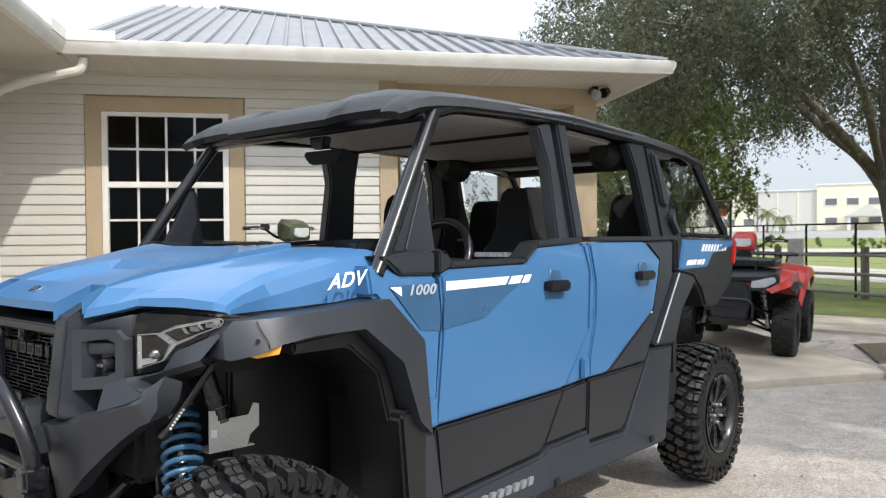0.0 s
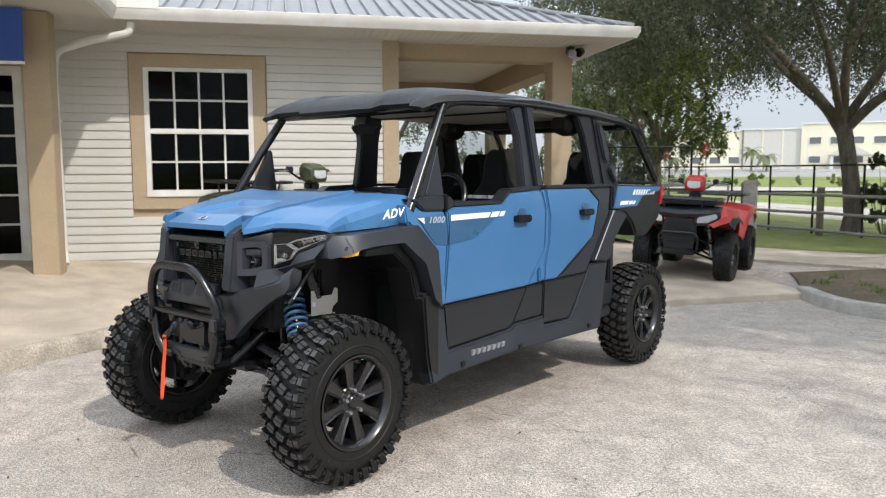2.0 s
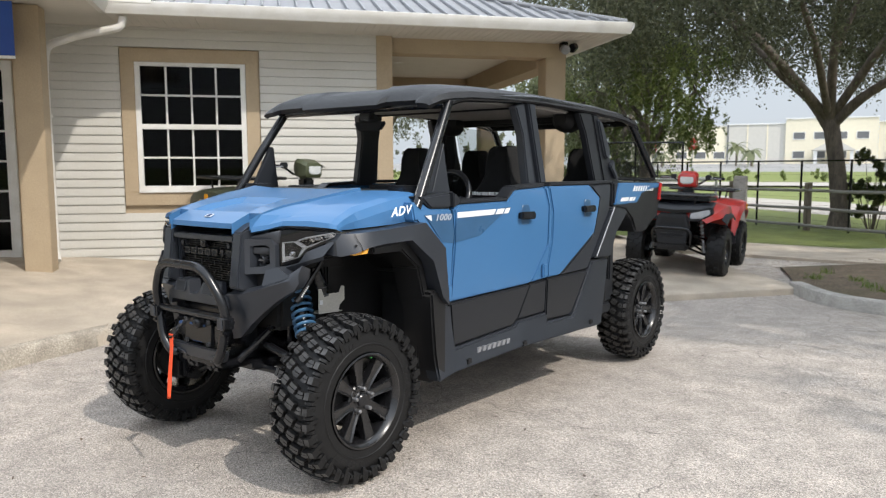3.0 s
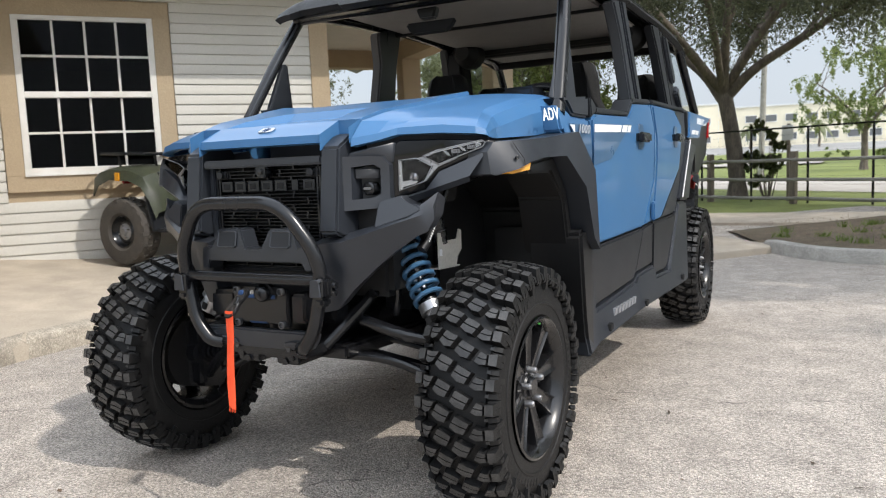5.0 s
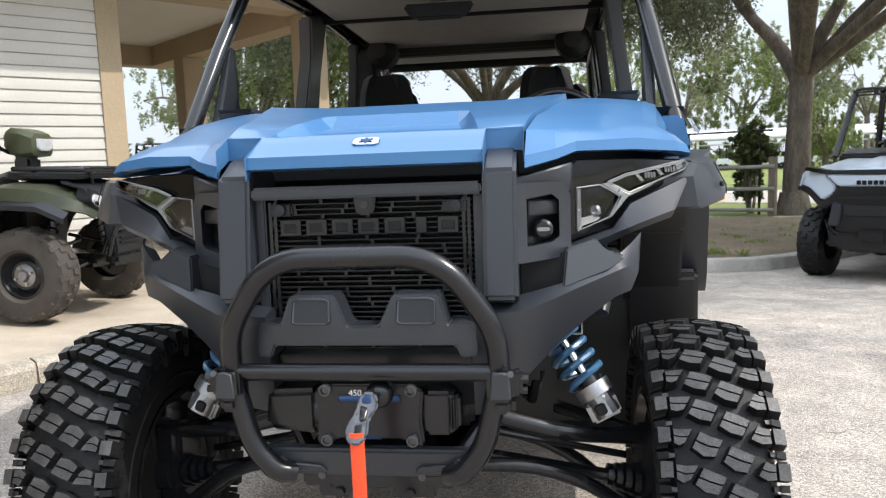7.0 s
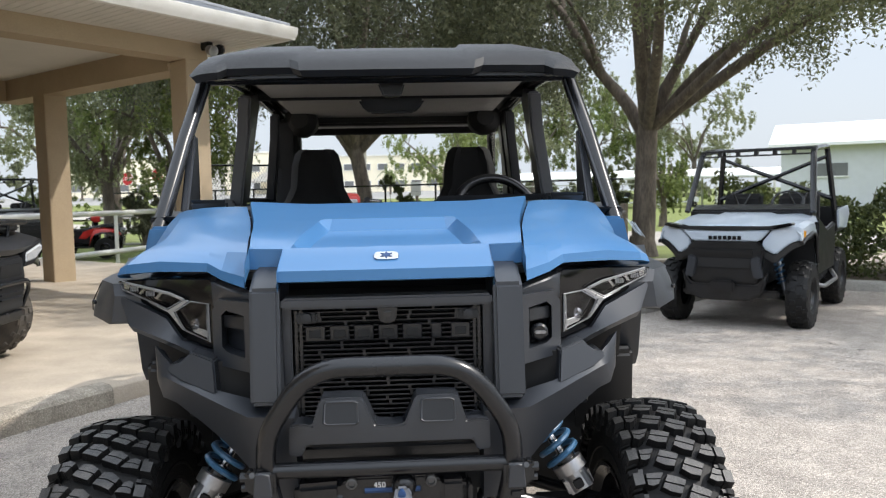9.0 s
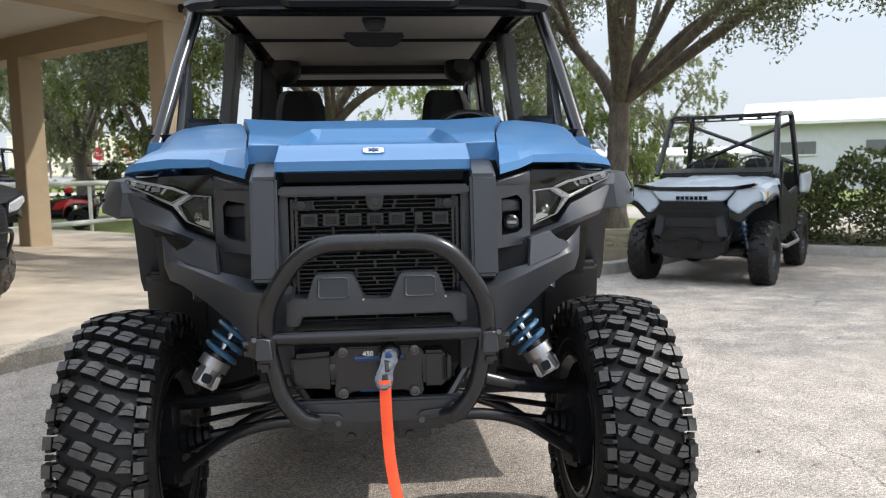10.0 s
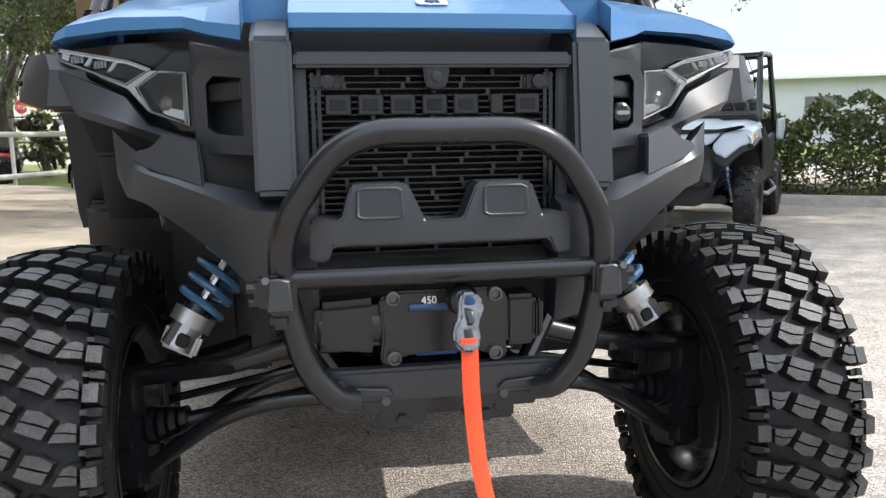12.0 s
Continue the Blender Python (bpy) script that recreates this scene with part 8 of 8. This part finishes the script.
sheet("embankment_road", arc((112, 0.75), (140, 1.9), (200, 2.4)), M_FAR_ROAD, "grey distant road on a low bank", "road")


def facade(owner, a, b, z0, z1, mat, name="wall", thick=0.6):
    a, b = Vector(a), Vector(b)
    d = (b - a).normalized()
    m = pose(a.x, a.y, 0, 0, 0, math.degrees(math.atan2(d.y, d.x)))
    ob = part(name, box(0, (b - a).length, 0, thick, z0, z1), mat, owner)
    ob.matrix_basis = m
    return ob, (b - a).length


wh = thing("warehouse", pose(0, 0, 0), "long cream warehouse with grey bays and small windows", "warehouse")
for a, b, z1, mat in (((-62, 133), (-52, 137), 8.4, M_CREAM), ((-52, 137.0), (-42.6, 140.6), 8.8, M_CREAM), ((-42.6, 140.4), (-33, 143), 9.0, M_WALL_GREY), ((-33, 142.6), (-19, 146), 9.8, M_CREAM), ((-19, 146.4), (14, 150), 9.0, M_CREAM)):
    w, ln = facade(wh, a, b, -0.3, z1, mat)
    part("roof_edge", box(-0.1, ln + 0.1, -0.15, 0.7, z1, z1 + 0.22), M_ROOF_WHITE, w)
    part("roof", box(0, ln, 0.6, 26, z1 - 0.3, z1), M_ROOF_WHITE, w)
    cols = int(ln // 3.3)
    if mat is M_CREAM:
        for k in range(cols):
            for z in ((3.0, 6.3) if z1 > 8.9 else (3.0,)):
                x = 1.3 + k * 3.3
                wd = part("window", box(x, x + 1.8, -0.05, 0.1, z, z + 1.15), M_FAR_GLASS, w)
                part("frame", joined(box(x - 0.08, x, -0.09, 0.05, z - 0.08, z + 1.23), box(x + 1.8, x + 1.88, -0.09, 0.05, z - 0.08, z + 1.23), box(x, x + 1.8, -0.09, 0.05, z - 0.08, z), box(x, x + 1.8, -0.09, 0.05, z + 1.15, z + 1.23)), M_ROOF_WHITE, wd)
    else:
        for k in range(3):
            part("joint", box(ln * (k + 0.03) / 3, ln * (k + 0.03) / 3 + 0.25, -0.06, 0.02, 0, z1), M_FAR_GLASS if k == 0 else M_CREAM, w)
part("entry_gable", moved(prism([(-3.4, 4.2), (0, 6.2), (3.4, 4.2)], "y", -3.5, 0, 0.05), pose(-25.5, 143.6, 0, 0, 0, 14)), M_WALL_GREY, wh, "grey gabled entry roof")
for bm in (box(-3, -2.5, -3.2, -2.7, 0, 4.3), box(2.5, 3, -3.2, -2.7, 0, 4.3)):
    part("entry_post", moved(bm, pose(-25.5, 143.6, 0, 0, 0, 14)), M_ROOF_WHITE, wh)

# cart shelter and the long white-roofed building
sh = thing("cart_shelter", pose(7.0, 57.9, -0.1, 0, 0, -10), "long open shelter with a white roof", "shelter")
part("roof", prism([(-1.5, 2.2), (1.2, 2.75), (3.8, 2.2), (3.8, 2.32), (1.2, 2.9), (-1.5, 2.35)], "x", 0, 34), M_ROOF_WHITE, sh)
for k in range(9):
    for y in (-1.3, 3.5):
        part("post", box(0.2 + 4.15 * k, 0.36 + 4.15 * k, y, y + 0.15, -0.2, 2.25), M_WHITE_PAINT, sh)
for k in range(8):
    gc = thing("golf_cart", pose(8.4 + 1.85 * k, 57.3 - 0.31 * k, -0.1, 0, 0, 80), "small pale golf cart parked beneath the shelter", "golf cart", "parked carts")
    part("body", prism([(-1.1, 0.35), (-1.15, 0.7), (-0.6, 0.85), (-0.45, 0.45), (0.3, 0.45), (0.35, 0.85), (1.1, 0.8), (1.1, 0.35)], "x", -0.55, 0.55, 0.03), M_WHITE, gc)
    part("seat", box(-0.5, 0.5, 0.2, 0.7, 0.8, 1.2, 0.05), M_SEAT, gc)
    part("canopy", box(-0.6, 0.6, -0.9, 0.95, 1.78, 1.86, 0.03), M_WHITE, gc)
    for x in (-0.5, 0.5):
        for y in (-0.75, 0.75):
            part("roof_post", tube([(x, y, 0.8), (x, y * 0.9, 1.8)], 0.02, 6), M_BLACK, gc)
            part("wheel", moved(revolve([(-0.08, 0.1), (-0.08, 0.22), (0.08, 0.22), (0.08, 0.1)], 16), pose(x * 1.05, y, 0.22)), M_RUBBER, gc)

lb = thing("long_building", pose(20.9, 39.2, -0.1, 0, 0, -30.2), "long low pale grey building with a white metal roof", "building")
M_PALE_WALL = material("pale_metal_wall", (0.56, 0.575, 0.60), 0.6, second=(0.5, 0.515, 0.54), scale=0.4, grain=3, grain_amount=0.03)
lw = part("wall", box(0, 40, 0.6, 10.4, -0.3, 3.6), M_PALE_WALL, lb)
part("roof", prism([(0, 3.55), (5.5, 5.0), (11, 3.55), (11, 3.68), (5.5, 5.15), (0, 3.72)], "x", -0.6, 40.6), M_ROOF_WHITE, lb, "white metal roof")
for k in range(9):
    w = part("window", box(1.5 + 4.2 * k, 3.3 + 4.2 * k, 0.55, 0.7, 1.9, 2.6), M_FAR_GLASS, lw)
    part("sill", box(1.45 + 4.2 * k, 3.35 + 4.2 * k, 0.5, 0.6, 1.84, 1.9), M_ROOF_WHITE, w)
up = thing("utility_pole", pose(-1.9, 36, -0.12), "leaning grey wooden utility pole", "utility pole")
part("pole", tube([(0, 0, -0.2), (0.25, 0, 9)], 0.14, 10, 0.1), M_WOOD_GREY, up)
part("crossarm", box(-0.9, 1.4, -0.06, 0.06, 8.2, 8.32), M_WOOD_GREY, up)
# ---- trees and planting ----
M_BARK = material("oak_bark", (0.17, 0.14, 0.115), 0.95, second=(0.085, 0.07, 0.058), scale=9, amount=0.9, grain=40, grain_amount=0.25, bump=1.0, bump_scale=22, stretch=(1, 1, 0.25))
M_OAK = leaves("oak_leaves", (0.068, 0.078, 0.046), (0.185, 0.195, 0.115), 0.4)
# lighter copy of the oak leaves, sunlight put into their colour
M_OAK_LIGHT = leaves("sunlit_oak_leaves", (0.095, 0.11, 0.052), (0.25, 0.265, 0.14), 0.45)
M_BRIGHT = leaves("bright_leaves", (0.11, 0.155, 0.045), (0.27, 0.31, 0.11), 0.45)
M_PALE = leaves("pale_leaves", (0.17, 0.195, 0.10), (0.32, 0.335, 0.19), 0.5)
M_HEDGE = leaves("hedge_leaves", (0.036, 0.056, 0.017), (0.125, 0.145, 0.042), 0.35)
M_DEAD = leaves("dead_leaves", (0.05, 0.032, 0.02), (0.16, 0.10, 0.055), 0.1)
M_BLADE = leaves("grass_blades", (0.09, 0.15, 0.025), (0.20, 0.25, 0.06), 0.4)


def blades(p, size, rg, slim=0.42, down=0.0):
    """Diamond leaf blades at the rows of p, turned at random, or hanging."""
    m = len(p)
    a, b = rg.normal(size=(m, 3)), rg.normal(size=(m, 3))
    a[:, 2] -= down
    a /= np.linalg.norm(a, axis=1)[:, None]
    b -= a * (a * b).sum(1)[:, None]
    b /= np.linalg.norm(b, axis=1)[:, None]
    ln = size * rg.uniform(0.65, 1.4, size=(m, 1))
    return np.stack([p - a * ln, p + b * ln * slim, p + a * ln, p - b * ln * slim], 1).reshape(-1, 3)


def blade_mesh(name, verts, mat):
    n = len(verts) // 4
    me = bpy.data.meshes.new(name)
    me.from_pydata(verts.tolist(), [], (np.arange(n * 4).reshape(-1, 4)).tolist())
    me.materials.append(mat)
    return me


def clump_points(centres, count, rg, droop):
    """Points gathered in hanging sprays inside round clumps."""
    total = sum(r ** 2 for _, r in centres)
    out = []
    for c, r in centres:
        m = max(8, int(count * r ** 2 / total))
        k = max(3, m // 34)
        s = rg.normal(size=(k, 3))
        s /= np.linalg.norm(s, axis=1)[:, None]
        s *= r * rg.uniform(0.2, 1.05, size=(k, 1)) ** 0.7
        pick = rg.integers(0, k, m)
        p = np.array(c) + s[pick] * (1, 1, 0.7) + rg.normal(size=(m, 3)) * r * 0.07
        p[:, 2] -= droop * rg.uniform(0, 1, size=m) ** 1.5 * (0.4 + pick % 5 / 5)
        out.append(p)
    return np.concatenate(out)


def make_tree(name, place, fork, trunk_r, crown, seed, mat, label, clumps=60, count=30000, size=0.06, limbs=6, droop=0.3, clump_r=0.9, lean=(0, 0), category="tree", mains=()):
    """A trunk, limbs that reach to clumps spread in a dome, and leaves. crown: centre x, y, z, radius, half height, lowest."""
    rg = np.random.default_rng(seed)
    tree = thing(name, pose(*place), label, category)
    cx, cy, cz, cr, ch, low = crown
    top = Vector((lean[0], lean[1], fork))
    bms = [tube(rounded([(0, 0, -0.2), (0.02, 0, 0.2), (lean[0] * 0.35 + 0.03, lean[1] * 0.35, fork * 0.5), top], 0.4), trunk_r * 1.1, 14, trunk_r * 0.9),
           tube([(0, 0, -0.15), (0, 0, 0.1), (0, 0, 0.4)], trunk_r * 1.55, 14, trunk_r * 1.05)]
    nodes = []
    for k in range(limbs):
        a = math.tau * k / limbs + rg.uniform(-0.3, 0.3)
        end = Vector((cx + cr * 0.72 * math.cos(a), cy + cr * 0.72 * math.sin(a), low + (cz - low) * rg.uniform(0.5, 1.3)))
        m1 = top.lerp(end, 0.3) + Vector((0, 0, rg.uniform(0.05, 0.35) * (cz - fork)))
        m2 = top.lerp(end, 0.65) + Vector((rg.uniform(-0.4, 0.4), rg.uniform(-0.4, 0.4), rg.uniform(0.1, 0.3) * (cz - fork)))
        path = rounded([top - Vector((0, 0, 0.15)), m1, m2, end], 0.9, 4)
        bms.append(tube(path, trunk_r * rg.uniform(0.42, 0.62), 9, 0.03))
        nodes += path[2:]
    for dx, dy, dz in mains:
        d = Vector((dx, dy, dz))
        m1, m2 = top + d, top + d * 1.9 + Vector((0.15, -0.1, 0.25 * dz))
        path = rounded([top - Vector((0, 0, 0.35)), top + d * 0.35, m1, m2, top + d * 3.0 + Vector((0, 0, 0.2 * dz))], 0.5, 4)
        bms.append(tube(path, trunk_r * 0.64, 12, 0.05))
        for f, side_ways in ((0.45, 1), (0.75, -1)):
            p0 = path[int(len(path) * f)]
            p2 = p0 + Vector((dx * 0.5 - side_ways * dy, dy * 0.5 + side_ways * dx, abs(dz) * 1.3))
            bms.append(tube(rounded([p0, p0.lerp(p2, 0.5) + Vector((0, 0, 0.25)), p2], 0.3), trunk_r * 0.32, 8, 0.03))
            nodes.append(p2)
        nodes += path[4:]
    centres = []
    while len(centres) < clumps:
        v = rg.normal(size=3)
        v *= rg.uniform(0.25, 1) ** 0.45 / np.linalg.norm(v)
        p = Vector((cx + v[0] * cr, cy + v[1] * cr, cz + v[2] * ch))
        edge = math.hypot(v[0], v[1])
        if p.z < low + rg.uniform(-0.25, 0.5) - 1.0 * edge ** 2:
            continue
        r = clump_r * rg.uniform(0.65, 1.3)
        centres.append((tuple(p), r))
        q = min(nodes, key=lambda o: (o - p).length)
        bms.append(tube([q, q.lerp(p, 0.5) + Vector((0, 0, 0.1)), p], max(0.02, trunk_r * 0.13), 5, 0.008, False))
    part("trunk", joined(*bms), M_BARK, tree, "", 60)
    verts = blades(clump_points(centres, count, rg, droop), size, rg, 0.4, 0.6)
    ob = new("crown", blade_mesh("crown", verts, mat))
    ob.parent = tree
    return tree


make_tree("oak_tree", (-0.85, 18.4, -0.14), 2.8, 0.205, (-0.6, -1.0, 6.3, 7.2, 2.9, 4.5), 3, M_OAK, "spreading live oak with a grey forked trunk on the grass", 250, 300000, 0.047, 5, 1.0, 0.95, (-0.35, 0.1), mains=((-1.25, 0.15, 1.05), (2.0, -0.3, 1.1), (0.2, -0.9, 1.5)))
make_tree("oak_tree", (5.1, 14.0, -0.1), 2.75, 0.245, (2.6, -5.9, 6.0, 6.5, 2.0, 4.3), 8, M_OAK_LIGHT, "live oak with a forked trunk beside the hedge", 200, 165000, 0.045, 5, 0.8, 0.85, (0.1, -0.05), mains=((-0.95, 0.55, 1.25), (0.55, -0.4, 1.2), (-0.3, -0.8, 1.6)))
for i, (x, y, h, r, mat, lab) in enumerate((
        (-5.7, 17.9, 5.6, 2.0, M_BRIGHT, "slim tree with bright yellow-green leaves"), (-8.0, 19.4, 6.0, 2.3, M_PALE, "slender grey-green tree by the fence"), (-12.0, 25.5, 7.5, 3.2, M_PALE, "grey-green tree with hanging twigs"),
        (-9.6, 24.3, 7.0, 3.0, M_PALE, "dull green tree beyond the railing"), (2.4, 43.0, 6.5, 3.6, M_BRIGHT, "round light green tree in the distance"),
        (7.0, 69.0, 12.5, 4.8, M_BRIGHT, "tall yellow-green tree behind the shelter"), (12.0, 67.0, 13.5, 4.8, M_PALE, "tall pale green tree behind the shelter"), (17.2, 68.0, 12.0, 4.6, M_BRIGHT, "tall yellow-green tree behind the shelter"), (26.5, 66.0, 12.0, 4.6, M_PALE, "tall pale green tree behind the shelter"), (22.0, 67.0, 13.0, 4.8, M_PALE, "pale green tree in the distance"), (9.9, 26.5, 3.3, 1.0, M_BRIGHT, "small yellowish tree behind the hedge"),
        (-17.5, 20.0, 8.0, 3.6, M_OAK, "oak tree behind the shop"))):
    make_tree("small_tree", (x, y, -0.13), h * 0.32, 0.09 + 0.012 * h, (0, 0, h * 0.66, r, h * 0.36, h * 0.34), 20 + i, mat, lab, 38, 15000 if y < 22 or y > 60 else 9000, 0.036 + 0.0013 * y, 5, 0.6, r * 0.27)


def leaf_mass(points, size, mat, seed, down=0.0):
    rg = np.random.default_rng(seed)
    return blade_mesh("foliage", blades(points, size, rg, 0.45, down), mat)


# clipped hedge behind the kerb
rg = np.random.default_rng(5)
hedge = thing("hedge", pose(0, 0, 0), "dense dark green hedge with sunlit sprigs behind the kerb", "hedge")
m = 120000
ss, ww = rg.uniform(-0.5, 0.5, m), rg.uniform(3.6, 34, m)
tt = rg.uniform(0.0, 1.0, m) ** 0.8
top = 1.30 + 0.14 * np.sin(ww * 2.1) + 0.10 * np.sin(ww * 5.3 + 1) + 0.08 * np.sin(ww * 11.0)
ss = np.where(rg.uniform(size=m) < 0.55, np.sign(ss) * 0.5 + rg.normal(size=m) * 0.07, ss) * (1.05 - 0.25 * tt) + 0.1 * np.sin(ww * 3.7 + tt * 4)
hole = np.sin(ww * 4.3 + 2 * np.sin(tt * 7)) * np.sin(tt * 9 + ww) > 0.62
keep = ~hole | (rg.uniform(size=m) < 0.25)
pts = np.stack([BX + (12.1 + ss) * _d.x + ww * _n.x, BY + (12.1 + ss) * _d.y + ww * _n.y, -0.05 + tt * top], 1)[keep]
ob = new("foliage", leaf_mass(pts, 0.042, M_HEDGE, 6))
ob.parent = hedge
stems = []
rs = random.Random(9)
for k in range(70):
    p = xy(12.1 + rs.uniform(-0.35, 0.35), 3.7 + 0.43 * k)
    stems.append(tube([(p.x, p.y, -0.1), (p.x + rs.uniform(-0.15, 0.15), p.y + rs.uniform(-0.15, 0.15), 0.6), (p.x + rs.uniform(-0.3, 0.3), p.y + rs.uniform(-0.3, 0.3), 1.25)], 0.014, 5, 0.005))
tagged(part("stem", joined(*stems), M_BARK, hedge), kind="stuff")


def bush(x, y, w, h, mat, label, seed, count=7000):
    b = thing("bush", pose(x, y, -0.1), label, "bush")
    rg = np.random.default_rng(seed)
    cs = []
    bm = []
    for k in range(16):
        a, r = rg.uniform(0, math.tau), w * rg.uniform(0.0, 0.75)
        z = h * rg.uniform(0.2, 0.85)
        cs.append(((r * math.cos(a), r * math.sin(a), z), w * rg.uniform(0.25, 0.45)))
        bm.append(tube([(0.2 * r * math.cos(a), 0.2 * r * math.sin(a), -0.1), (r * math.cos(a), r * math.sin(a), z)], 0.014, 5, 0.005))
    part("stem", joined(*bm), M_BARK, b)
    ob = new("foliage", leaf_mass(clump_points(cs, count, rg, 0.1), 0.05, mat, seed))
    ob.parent = b


bush(4.4, 14.5, 0.75, 2.0, M_HEDGE, "tall dark green bush at the fence end", 31, 12000)
bush(-0.15, 18.5, 0.55, 2.1, M_HEDGE, "leafy vine bush beside the oak trunk", 32, 6000)
bush(-7.4, 20.6, 0.9, 2.0, M_OAK, "grey-green bush below the trees", 33)
bush(-10.6, 22.0, 1.0, 1.8, M_BRIGHT, "light green bush beyond the railing", 34)


def palm(x, y, h, seed):
    p = thing("palm_tree", pose(x, y, 0.6), "small palm before the warehouse", "palm tree", "palms by the warehouse")
    rg = random.Random(seed)
    part("trunk", tube([(0, 0, -0.3), (0.1, 0, h * 0.5), (0, 0.1, h)], 0.2, 8, 0.14), M_BARK, p)
    for k in range(13):
        a = k * 2.4
        ln = rg.uniform(2.0, 2.8)
        up = rg.uniform(-0.2, 1.0)
        rows = []
        for j in range(7):
            f = j / 6
            r, z = ln * f, h + up * ln * f - 1.1 * ln * f * f
            w = 0.42 * math.sin(math.pi * min(0.97, f + 0.12))
            rows.append([(r * math.cos(a) - w * math.sin(a) * q, r * math.sin(a) + w * math.cos(a) * q, z - 0.25 * abs(q) * w) for q in (-1, 0, 1)])
        part("frond", loft(rows), M_PALE, p)


for i, (x, y, h) in enumerate(((-50, 120, 4.2), (-47, 121, 3.0), (-37, 128, 4.4), (-34, 126, 3.4), (-12, 130, 4.2), (-2, 128, 4.4))):
    palm(x, y, h, i)

# far woods
rg = np.random.default_rng(12)
cs = []
for k in range(420):
    a = radians(rg.uniform(-75, 80))
    d = rg.uniform(190, 240) if -26 < math.degrees(a) < 6 else rg.uniform(95, 190)
    cs.append(((d * math.sin(a), d * math.cos(a), rg.uniform(0.5, 5.5 if d < 190 else 4.0)), rg.uniform(1.8, 3.8)))
woods = new("far_woods", blade_mesh("far_woods", blades(clump_points(cs, 60000, rg, 0.4), 0.42, rg), M_OAK))
tagged(woods, "hazy line of distant trees along the horizon", "woods", "", "stuff")
rg = np.random.default_rng(13)
cs = []
for k in range(110):
    a = radians(rg.uniform(-50, 60))
    d = rg.uniform(70, 86)
    cs.append(((d * math.sin(a), d * math.cos(a), rg.uniform(0.2, 0.7)), rg.uniform(0.6, 1.2)))
scrub = new("far_shrubs", blade_mesh("far_shrubs", blades(clump_points(cs, 9000, rg, 0.1), 0.22, rg), M_BRIGHT))
tagged(scrub, "low shrubs along the far road", "shrubs", "", "stuff")

# fallen leaves, twigs and weeds
rg = np.random.default_rng(14)


def litter(count, area, size, mat, z_of, name, label):
    out = []
    for _ in range(count):
        x, y = area()
        a = rg.uniform(0, math.tau)
        ln, w = size * rg.uniform(0.5, 1.4), size * rg.uniform(0.2, 0.5)
        c, s = math.cos(a), math.sin(a)
        z = z_of(x, y) + 0.004
        out += [(x - c * ln, y - s * ln, z), (x + s * w, y - c * w, z + rg.uniform(0, 0.5) * w), (x + c * ln, y + s * ln, z + rg.uniform(0, 0.4) * ln), (x - s * w, y + c * w, z + rg.uniform(0, 0.5) * w)]
    tagged(new(name, blade_mesh(name, np.array(out), mat)), label, "leaf litter", "", "stuff")


litter(330, lambda: (rg.uniform(-3.5, 6.5), rg.uniform(-3, 8)), 0.016, M_DEAD, lambda x, y: lot(y), "fallen_leaves", "scattered small dead leaves on the asphalt")


def in_bed():
    p = xy(rg.uniform(7.6, 11.6), rg.uniform(0.2, 4.0))
    return p.x, p.y


litter(900, in_bed, 0.03, M_DEAD, lambda x, y: lot(y) + 0.13, "fallen_leaves", "brown leaf litter on the bare soil")
tuft = []
for _ in range(46):
    s, w = rg.uniform(7.8, 11.5), rg.uniform(1.2, 4.0)
    c = xy(s, w)
    for _ in range(40):
        a, r, h = rg.uniform(0, math.tau), rg.uniform(0, 0.11), rg.uniform(0.03, 0.09)
        x, y, z = c.x + r * math.cos(a), c.y + r * math.sin(a), lot(c.y) + 0.11
        dx, dy = rg.normal(size=2) * 0.035
        tuft += [(x - 0.004, y, z), (x + 0.004, y, z), (x + dx + 0.001, y + dy, z + h), (x + dx - 0.001, y + dy, z + h)]
tagged(new("weed_tufts", blade_mesh("weed_tufts", np.array(tuft), M_BLADE)), "small tufts of green weed on the soil", "weeds", "", "stuff")
